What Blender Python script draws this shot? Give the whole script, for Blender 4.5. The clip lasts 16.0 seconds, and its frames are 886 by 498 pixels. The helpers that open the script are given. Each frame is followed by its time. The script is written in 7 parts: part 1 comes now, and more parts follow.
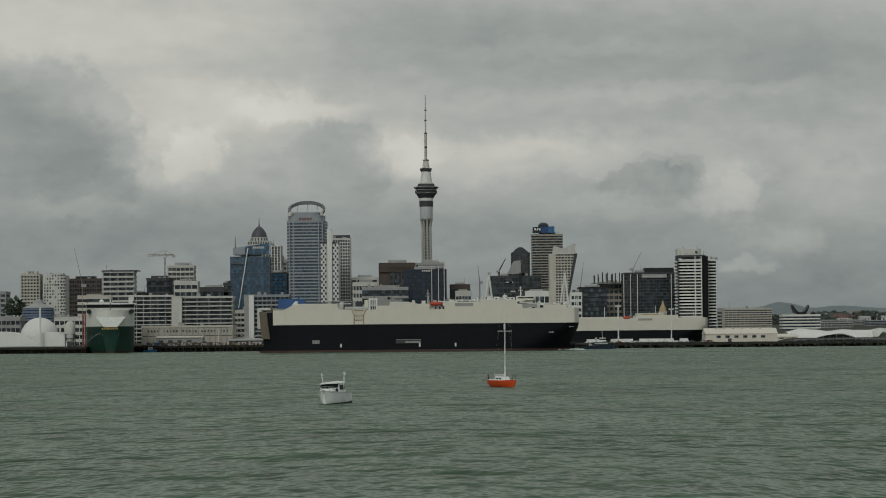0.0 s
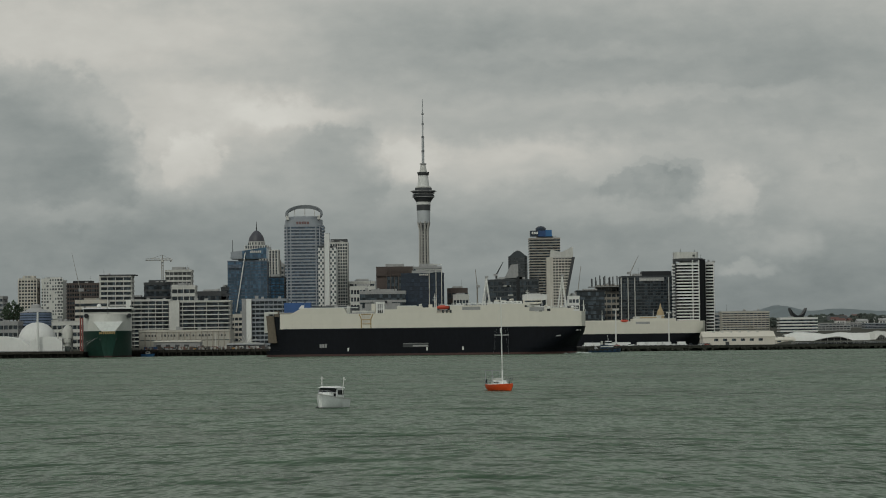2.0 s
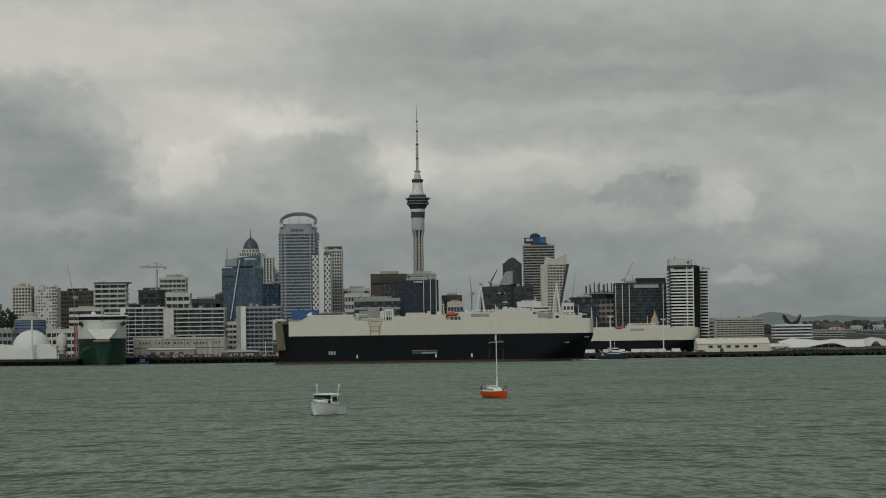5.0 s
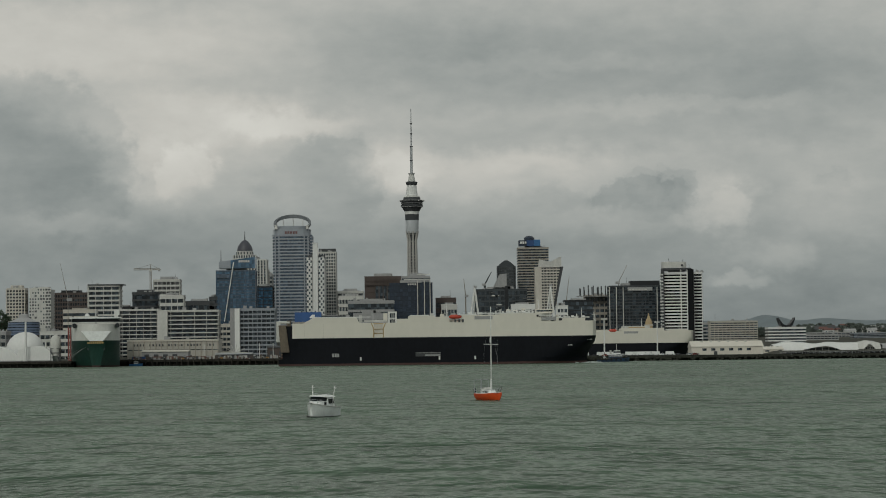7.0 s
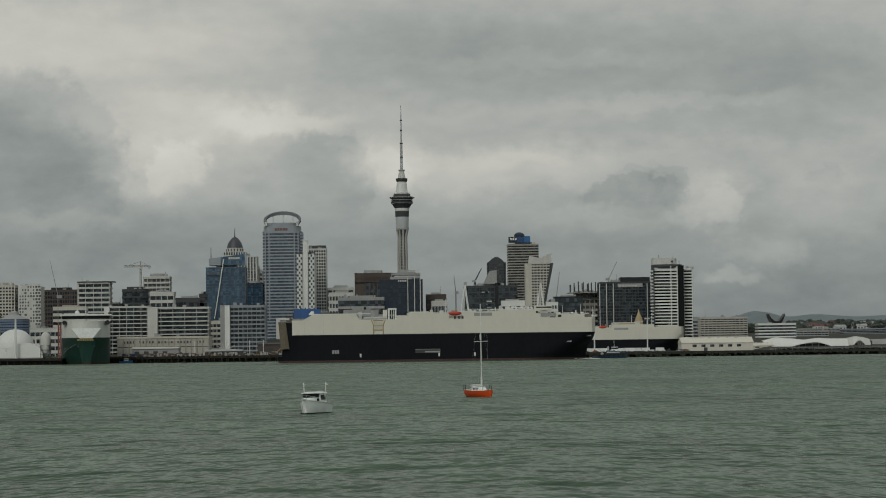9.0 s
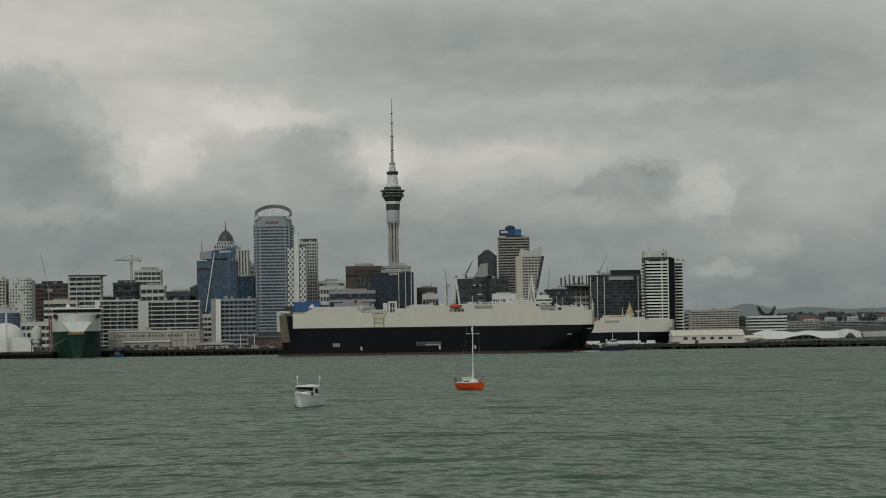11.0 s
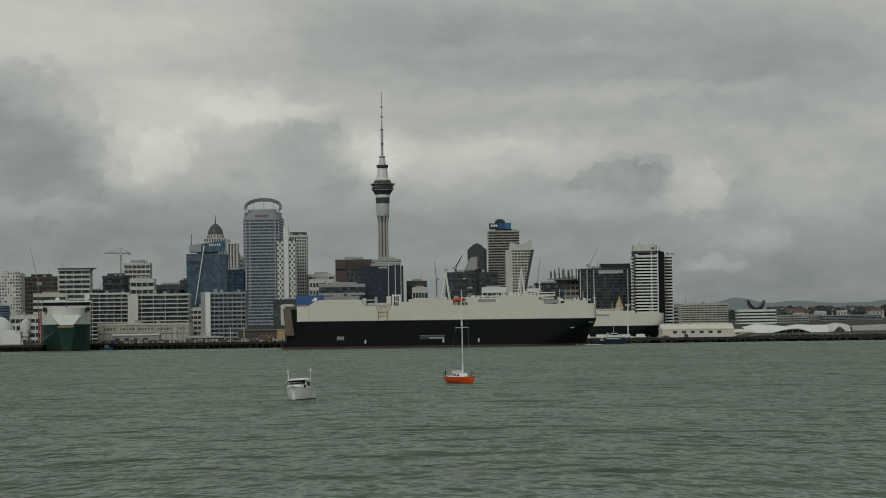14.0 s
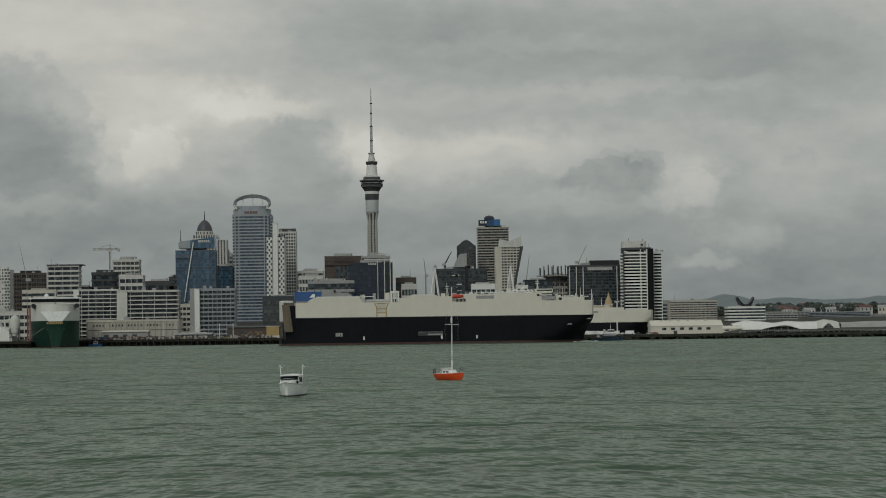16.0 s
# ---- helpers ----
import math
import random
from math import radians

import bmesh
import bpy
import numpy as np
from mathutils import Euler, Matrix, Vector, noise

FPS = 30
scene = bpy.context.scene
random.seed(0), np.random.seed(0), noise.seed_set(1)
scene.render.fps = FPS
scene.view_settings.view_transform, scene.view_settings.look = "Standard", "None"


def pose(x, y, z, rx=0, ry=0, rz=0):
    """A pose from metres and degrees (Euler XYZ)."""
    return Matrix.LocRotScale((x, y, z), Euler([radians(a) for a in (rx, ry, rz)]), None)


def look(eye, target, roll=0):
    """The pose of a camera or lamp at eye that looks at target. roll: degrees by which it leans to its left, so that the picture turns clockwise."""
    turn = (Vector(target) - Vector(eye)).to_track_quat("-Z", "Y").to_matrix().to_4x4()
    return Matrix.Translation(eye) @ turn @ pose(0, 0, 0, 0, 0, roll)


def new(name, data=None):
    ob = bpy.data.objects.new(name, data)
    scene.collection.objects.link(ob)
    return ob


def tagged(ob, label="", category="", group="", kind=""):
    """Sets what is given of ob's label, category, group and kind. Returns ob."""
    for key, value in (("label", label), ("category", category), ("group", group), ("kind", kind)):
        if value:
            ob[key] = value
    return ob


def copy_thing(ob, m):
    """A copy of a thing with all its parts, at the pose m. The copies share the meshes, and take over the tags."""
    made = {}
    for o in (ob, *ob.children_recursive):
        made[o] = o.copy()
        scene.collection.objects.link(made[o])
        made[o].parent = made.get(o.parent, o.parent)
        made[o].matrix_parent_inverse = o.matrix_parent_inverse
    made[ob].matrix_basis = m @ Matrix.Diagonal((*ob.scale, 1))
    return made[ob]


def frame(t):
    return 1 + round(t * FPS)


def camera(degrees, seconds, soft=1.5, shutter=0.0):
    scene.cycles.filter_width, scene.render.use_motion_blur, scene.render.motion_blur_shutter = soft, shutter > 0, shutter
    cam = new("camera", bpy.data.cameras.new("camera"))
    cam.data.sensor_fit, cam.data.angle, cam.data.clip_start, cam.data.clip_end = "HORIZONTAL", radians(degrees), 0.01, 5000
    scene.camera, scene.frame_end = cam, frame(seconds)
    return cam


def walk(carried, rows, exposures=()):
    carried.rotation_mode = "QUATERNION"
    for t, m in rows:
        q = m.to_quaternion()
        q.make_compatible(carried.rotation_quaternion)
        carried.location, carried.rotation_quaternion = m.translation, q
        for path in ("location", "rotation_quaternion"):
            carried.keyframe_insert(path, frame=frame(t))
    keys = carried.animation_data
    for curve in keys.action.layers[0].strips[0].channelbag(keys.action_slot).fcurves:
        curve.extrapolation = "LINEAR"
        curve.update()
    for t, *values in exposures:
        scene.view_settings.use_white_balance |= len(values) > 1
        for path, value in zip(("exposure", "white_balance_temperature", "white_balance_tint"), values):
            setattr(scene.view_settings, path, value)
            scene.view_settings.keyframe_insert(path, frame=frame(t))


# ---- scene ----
cam = camera(21.3, 16.0, soft=1.0)


def aim(pitch, yaw, roll):
    """The camera stays at its place on the shore; only its aim drifts."""
    return pose(0, 0, 9, 90 + pitch, 0, yaw) @ pose(0, 0, 0, 0, 0, roll)


walk(cam, [
    (0, aim(2.1356, 0.0000, -0.550)),
    (0.5, aim(2.1566, -0.0002, -0.555)),
    (1, aim(2.1783, -0.0289, -0.612)),
    (1.5, aim(2.2015, -0.0425, -0.631)),
    (2, aim(2.2267, -0.0636, -0.665)),
    (2.5, aim(2.2639, -0.1056, -0.634)),
    (3, aim(2.2918, -0.1271, -0.662)),
    (3.5, aim(2.3309, -0.1482, -0.669)),
    (4, aim(2.3562, -0.1487, -0.705)),
    (6.5, aim(2.4506, -0.3118, -0.734)),
    (7, aim(2.4573, -0.3484, -0.673)),
    (7.5, aim(2.4473, -0.3770, -0.725)),
    (8, aim(2.4377, -0.4424, -0.750)),
    (8.5, aim(2.4087, -0.5150, -0.743)),
    (9, aim(2.3725, -0.5881, -0.755)),
    (11.5, aim(2.1805, -0.8544, -0.817)),
    (12, aim(2.1685, -0.8881, -0.778)),
    (12.5, aim(2.1329, -0.9377, -0.867)),
    (13, aim(2.1064, -0.9973, -0.850)),
    (13.5, aim(2.0832, -1.0202, -0.823)),
    (14, aim(2.0398, -1.0535, -0.785)),
    (14.5, aim(2.0080, -1.1261, -0.831)),
    (15, aim(1.9885, -1.1858, -0.841)),
    (15.5, aim(1.9534, -1.3265, -0.814)),
    (16, aim(1.9533, -1.3135, -0.764)),
], exposures=[(0, 0.0, 6500, 1), (16, 0.0, 6500, 1)])

# ---------------------------------------------------------------- light
SUN_AZ, SUN_EL = radians(150), radians(48)
world = bpy.data.worlds.new("overcast_sky")
scene.world = world
world.use_nodes = True
wn, wl = world.node_tree.nodes, world.node_tree.links
wn.clear()
w_out = wn.new("ShaderNodeOutputWorld")
w_sky = wn.new("ShaderNodeTexSky")
w_sky.sky_type, w_sky.sun_disc = "NISHITA", False
w_sky.sun_elevation, w_sky.sun_rotation = SUN_EL, SUN_AZ
w_bg = wn.new("ShaderNodeBackground")
w_bg.inputs["Strength"].default_value = 0.05
wl.new(w_sky.outputs[0], w_bg.inputs["Color"])
w_noise = wn.new("ShaderNodeTexNoise")
w_noise.inputs["Scale"].default_value, w_noise.inputs["Detail"].default_value = 3.0, 6
w_ramp = wn.new("ShaderNodeValToRGB")
w_ramp.color_ramp.elements[0].position, w_ramp.color_ramp.elements[0].color = 0.3, (0.40, 0.41, 0.42, 1)
w_ramp.color_ramp.elements[1].position, w_ramp.color_ramp.elements[1].color = 0.7, (0.62, 0.62, 0.60, 1)
w_cloud = wn.new("ShaderNodeBackground")
w_cloud.inputs["Strength"].default_value = 0.8
w_mix = wn.new("ShaderNodeMixShader")
w_mix.inputs[0].default_value = 0.85
w_tc = wn.new("ShaderNodeTexCoord")
wl.new(w_tc.outputs["Generated"], w_noise.inputs["Vector"])
wl.new(w_noise.outputs["Fac"], w_ramp.inputs[0])
wl.new(w_ramp.outputs[0], w_cloud.inputs["Color"])
wl.new(w_bg.outputs[0], w_mix.inputs[1])
wl.new(w_cloud.outputs[0], w_mix.inputs[2])
wl.new(w_mix.outputs[0], w_out.inputs[0])

sun = new("sun", bpy.data.lights.new("sun", "SUN"))
sun.data.energy, sun.data.angle, sun.data.color = 1.0, radians(25), (1.0, 0.96, 0.9)
sun.matrix_world = look((-900, -1400, 1700), (0, 800, 0))


# ---------------------------------------------------------------- materials
def material(name, colour, rough=0.7, metal=0.0, vary=0.18, size=6.0, bump=0.0, streak=1.0, spec=0.5, panes=0.0):
    """A painted, concrete or glazed surface with grain at two scales; streak > 1 stretches the stains downward."""
    m = bpy.data.materials.new(name)
    m.use_nodes = True
    n, l = m.node_tree.nodes, m.node_tree.links
    b = n["Principled BSDF"]
    b.inputs["Roughness"].default_value, b.inputs["Metallic"].default_value = rough, metal
    b.inputs["Specular IOR Level"].default_value = spec
    tc, mp = n.new("ShaderNodeTexCoord"), n.new("ShaderNodeMapping")
    mp.inputs["Scale"].default_value = (1, 1, 1 / streak)
    l.new(tc.outputs["Object"], mp.inputs[0])
    big, fine = n.new("ShaderNodeTexNoise"), n.new("ShaderNodeTexNoise")
    big.inputs["Scale"].default_value, big.inputs["Detail"].default_value = 1 / size, 5
    fine.inputs["Scale"].default_value, fine.inputs["Detail"].default_value = 7 / size, 4
    l.new(mp.outputs[0], big.inputs["Vector"])
    l.new(mp.outputs[0], fine.inputs["Vector"])
    add = n.new("ShaderNodeMath")
    add.operation = "ADD"
    l.new(big.outputs["Fac"], add.inputs[0])
    l.new(fine.outputs["Fac"], add.inputs[1])
    info = n.new("ShaderNodeObjectInfo")
    rnd = n.new("ShaderNodeMath")
    rnd.operation, rnd.inputs[1].default_value = "MULTIPLY_ADD", 0.35
    l.new(info.outputs["Random"], rnd.inputs[0])
    l.new(add.outputs[0], rnd.inputs[2])
    mr = n.new("ShaderNodeMapRange")
    mr.inputs["From Min"].default_value, mr.inputs["From Max"].default_value = 0.75, 1.6
    mr.inputs["To Min"].default_value, mr.inputs["To Max"].default_value = 1 - vary, 1 + vary
    l.new(rnd.outputs[0], mr.inputs["Value"])
    mul = n.new("ShaderNodeMix")
    mul.data_type, mul.blend_type = "RGBA", "MULTIPLY"
    mul.inputs["Factor"].default_value = 1
    mul.inputs["A"].default_value = (*colour, 1)
    l.new(mr.outputs[0], mul.inputs["B"])
    colour_out = mul.outputs["Result"]
    if panes:
        # blinds and rooms differ from pane to pane
        snap, cell = n.new("ShaderNodeVectorMath"), n.new("ShaderNodeTexWhiteNoise")
        snap.operation, snap.inputs[1].default_value = "SNAP", (2.6, 400, 3.6)
        l.new(tc.outputs["Object"], snap.inputs[0])
        l.new(snap.outputs[0], cell.inputs["Vector"])
        pr = n.new("ShaderNodeMapRange")
        pr.inputs["From Min"].default_value = 0.35
        pr.inputs["To Min"].default_value, pr.inputs["To Max"].default_value = 1.0, 1 + panes
        l.new(cell.outputs["Value"], pr.inputs["Value"])
        pm = n.new("ShaderNodeMix")
        pm.data_type, pm.blend_type = "RGBA", "MULTIPLY"
        pm.inputs["Factor"].default_value = 1
        l.new(colour_out, pm.inputs["A"])
        l.new(pr.outputs[0], pm.inputs["B"])
        colour_out = pm.outputs["Result"]
    l.new(colour_out, b.inputs["Base Color"])
    if bump:
        bp = n.new("ShaderNodeBump")
        bp.inputs["Strength"].default_value, bp.inputs["Distance"].default_value = 0.6, bump
        l.new(fine.outputs["Fac"], bp.inputs["Height"])
        l.new(bp.outputs[0], b.inputs["Normal"])
    return m


M = dict(
    white=material("white_paint", (0.65, 0.65, 0.635), 0.55, vary=0.08, size=9, streak=2),
    offwhite=material("off_white_concrete", (0.50, 0.495, 0.47), 0.7, size=5, streak=3),
    cream=material("cream_render", (0.50, 0.47, 0.42), 0.75, size=6, streak=3),
    beige=material("beige_concrete", (0.31, 0.285, 0.25), 0.8, size=6, streak=3),
    grey=material("grey_concrete", (0.30, 0.30, 0.30), 0.8, size=6, streak=3),
    darkgrey=material("dark_grey_cladding", (0.055, 0.058, 0.062), 0.6, size=8, spec=0.3),
    black=material("black_cladding", (0.018, 0.02, 0.023), 0.5, size=8, spec=0.3),
    brown=material("brown_brick", (0.075, 0.058, 0.052), 0.8, size=6),
    redbrick=material("red_brick", (0.13, 0.062, 0.052), 0.8, size=5),
    glass=material("dark_glazing", (0.018, 0.023, 0.028), 0.18, vary=0.6, size=4, spec=0.4, panes=2.6),
    blueglass=material("blue_glazing", (0.035, 0.075, 0.125), 0.15, vary=0.45, size=5, spec=0.6, panes=0.9),
    navyglass=material("navy_glazing", (0.012, 0.02, 0.035), 0.15, vary=0.45, size=6, spec=0.5, panes=0.6),
    palegl=material("pale_blue_glazing", (0.055, 0.075, 0.105), 0.15, vary=0.3, size=6, spec=0.6, panes=1),
    steel=material("galvanised_steel", (0.42, 0.43, 0.44), 0.4, metal=0.7),
    paintsteel=material("white_painted_steel", (0.62, 0.62, 0.60), 0.5, size=3),
    blue=material("blue_sheeting", (0.02, 0.06, 0.17), 0.6),
    brightblue=material("bright_blue_sign", (0.03, 0.12, 0.28), 0.5),
    red=material("red_paint", (0.22, 0.045, 0.035), 0.6),
    orange=material("orange_gelcoat", (0.55, 0.065, 0.012), 0.35, size=2),
    lifeboat=material("orange_red_lifeboat_paint", (0.45, 0.055, 0.028), 0.5, size=2),
    gelcoat=material("white_gelcoat", (0.74, 0.75, 0.74), 0.35, size=2),
    hull=material("black_hull_paint", (0.006, 0.007, 0.010), 0.55, vary=0.35, size=14, streak=2, spec=0.12),
    boot=material("red_oxide_antifouling", (0.045, 0.020, 0.018), 0.7, vary=0.5, size=8),
    shipwhite=material("cream_ship_paint", (0.60, 0.57, 0.505), 0.5, vary=0.05, size=20, streak=2),
    greenhull=material("dark_green_hull_paint", (0.010, 0.036, 0.027), 0.5, vary=0.4, size=8, streak=4, spec=0.25),
    ramp=material("rusty_brown_ramp_paint", (0.11, 0.088, 0.064), 0.7, vary=0.4, size=4, streak=3),
    tan=material("tan_frame_paint", (0.36, 0.25, 0.10), 0.6),
    lead=material("dark_lead_dome_sheeting", (0.06, 0.06, 0.075), 0.5, size=4),
    timber=material("dark_wet_timber", (0.04, 0.037, 0.032), 0.9, vary=0.5, size=3, bump=0.1, spec=0.15),
    asphalt=material("wharf_asphalt", (0.06, 0.06, 0.058), 0.95, size=15, spec=0.05),
    land=material("city_ground", (0.06, 0.06, 0.05), 0.95, size=40, spec=0.1),
    creamwhite=material("cream_white_sheeting", (0.62, 0.58, 0.51), 0.6, vary=0.08, size=8, streak=2),
    darkglass=material("dark_tinted_glass", (0.008, 0.009, 0.01), 0.25, spec=0.15),
    towergrey=material("weathered_tower_concrete", (0.36, 0.35, 0.33), 0.8, size=8, streak=3),
    warehouse=material("pale_warehouse_render", (0.42, 0.40, 0.355), 0.8, vary=0.15, size=7, streak=3),
    # paler, greyer copy of the leaf colour, with distance haze painted in
    leaffar=material("haze_paled_foliage", (0.082, 0.095, 0.085), 0.9, vary=0.5, size=5, spec=0.1),
    leaf=material("dark_green_foliage", (0.035, 0.055, 0.03), 0.8, vary=0.5, size=5),
    bark=material("tree_bark", (0.06, 0.045, 0.035), 0.9),
    stone=material("rock_armour", (0.035, 0.036, 0.03), 0.95, vary=0.6, size=3, bump=0.3, spec=0.1),
    rubber=material("black_rubber", (0.015, 0.015, 0.015), 0.8),
    sand=material("sandstone_spire", (0.38, 0.29, 0.17), 0.8),
    # bush colour paled and blued to paint in the haze of distance
    hillfar=material("haze_tinted_bush", (0.165, 0.195, 0.21), 0.95, vary=0.12, size=150),
    hillnear=material("wooded_suburb_slope", (0.10, 0.12, 0.11), 0.95, vary=0.3, size=30),
    slate=material("dark_slate_curtain_wall", (0.045, 0.052, 0.058), 0.4, vary=0.25, size=5, spec=0.4),
    dimglass=material("grey_office_glazing", (0.06, 0.062, 0.064), 0.25, vary=0.4, size=4, spec=0.4, panes=1.2),
    yellow=material("yellow_machine_paint", (0.28, 0.16, 0.05), 0.7),
    bluegrey=material("blue_grey_band_paint", (0.12, 0.16, 0.24), 0.5),
    bluegrey2=material("pale_blue_grey_panels", (0.26, 0.28, 0.31), 0.5, size=6),
    foam=material("white_foam", (0.55, 0.60, 0.58), 0.8, vary=0.3, size=1.5),
)


# ---------------------------------------------------------------- mesh tools
def box(bm, x0, x1, y0, y1, z0, z1):
    v = [bm.verts.new((x, y, z)) for z in (z0, z1) for x, y in ((x0, y0), (x1, y0), (x1, y1), (x0, y1))]
    for f in ((3, 2, 1, 0), (4, 5, 6, 7), (0, 1, 5, 4), (1, 2, 6, 5), (2, 3, 7, 6), (3, 0, 4, 7)):
        bm.faces.new([v[i] for i in f])
    return bm


def prism(bm, poly, z0, z1, upper=None):
    """A closed body over the outline poly; upper is the outline at z1, if another."""
    upper = upper or poly
    a = [bm.verts.new((x, y, z0)) for x, y in poly]
    b = [bm.verts.new((x, y, z1)) for x, y in upper]
    n = len(a)
    bm.faces.new(a[::-1])
    bm.faces.new(b)
    for i in range(n):
        bm.faces.new((a[i], a[(i + 1) % n], b[(i + 1) % n], b[i]))
    return bm


def lathe(bm, profile, n=24, cx=0.0, cy=0.0):
    """A turned body from (radius, z) pairs, bottom to top."""
    rings = [[bm.verts.new((cx + r * math.cos(2 * math.pi * i / n), cy + r * math.sin(2 * math.pi * i / n), z)) for i in range(n)]
             for r, z in profile]
    for p, q in zip(rings, rings[1:]):
        for i in range(n):
            bm.faces.new((p[i], p[(i + 1) % n], q[(i + 1) % n], q[i]))
    bm.faces.new(rings[0][::-1])
    bm.faces.new(rings[-1])
    return bm


def tube(bm, p, q, r, n=6, r2=None):
    p, q = Vector(p), Vector(q)
    r2 = r if r2 is None else r2
    m = (q - p).to_track_quat("Z", "Y").to_matrix()
    ring = [Vector((math.cos(2 * math.pi * i / n), math.sin(2 * math.pi * i / n), 0)) for i in range(n)]
    a = [bm.verts.new(p + m @ (v * r)) for v in ring]
    b = [bm.verts.new(q + m @ (v * r2)) for v in ring]
    bm.faces.new(a[::-1])
    bm.faces.new(b)
    for i in range(n):
        bm.faces.new((a[i], a[(i + 1) % n], b[(i + 1) % n], b[i]))
    return bm


def loft(bm, rings, caps=True):
    """Joins closed rings of equal count."""
    vs = [[bm.verts.new(p) for p in r] for r in rings]
    n = len(vs[0])
    for p, q in zip(vs, vs[1:]):
        for i in range(n):
            bm.faces.new((p[i], p[(i + 1) % n], q[(i + 1) % n], q[i]))
    if caps:
        bm.faces.new(vs[0][::-1])
        bm.faces.new(vs[-1])
    return bm


def mesh_of(name, bm, mat, smooth=False, bevel=0.0):
    if bevel:
        bmesh.ops.bevel(bm, geom=list(bm.edges), offset=bevel, segments=1, affect="EDGES", clamp_overlap=True)
    bmesh.ops.recalc_face_normals(bm, faces=bm.faces)
    me = bpy.data.meshes.new(name)
    bm.to_mesh(me)
    bm.free()
    me.materials.append(mat)
    if smooth:
        me.shade_smooth()
        me.set_sharp_from_angle(angle=radians(40))
    return me


class Annex:
    """A spot on a building from which more of its parts are placed."""

    def __init__(self, host, m):
        self.host, self.m = host, host.matrix_basis.inverted() @ m


def hang(ob, parent, m):
    if isinstance(parent, Annex):
        ob.parent, ob.matrix_basis = parent.host, parent.m @ m
    else:
        ob.parent, ob.matrix_basis = parent, m
    return ob


def part(name, bm, mat, parent, label="", smooth=False, bevel=0.0, at=None):
    ob = hang(new(name, mesh_of(name, bm, mat, smooth, bevel)), parent, at or Matrix())
    return tagged(ob, label=label)


def again(name, me, parent, m):
    """Another piece on the same mesh."""
    return hang(new(name, me), parent, m)


def thing(name, m, label, category, group="", kind=""):
    ob = new(name)
    ob.empty_display_size = 1
    ob.matrix_basis = m
    return tagged(ob, label, category, group, kind)


def rect(w, d, r=0.0, o=0.0, n=5):
    """A plan with its front at y = 0, centred on x; r rounds the corners, o grows it all round."""
    x0, x1, y0, y1 = -w / 2 - o, w / 2 + o, -o, d + o
    if r <= 0:
        return [(x0, y0), (x1, y0), (x1, y1), (x0, y1)]
    r = min(r + o, (x1 - x0) / 2, (y1 - y0) / 2)
    pts = []
    for cx, cy, a0 in ((x0 + r, y0 + r, 180), (x1 - r, y0 + r, 270), (x1 - r, y1 - r, 0), (x0 + r, y1 - r, 90)):
        for i in range(n + 1):
            a = radians(a0 + 90 * i / n)
            pts.append((cx + r * math.cos(a), cy + r * math.sin(a)))
    return pts


def ground(y):
    """The height of the city's ground behind the wharves."""
    return 4.2 + max(0.0, min(y - 1760, 1400)) * 0.015


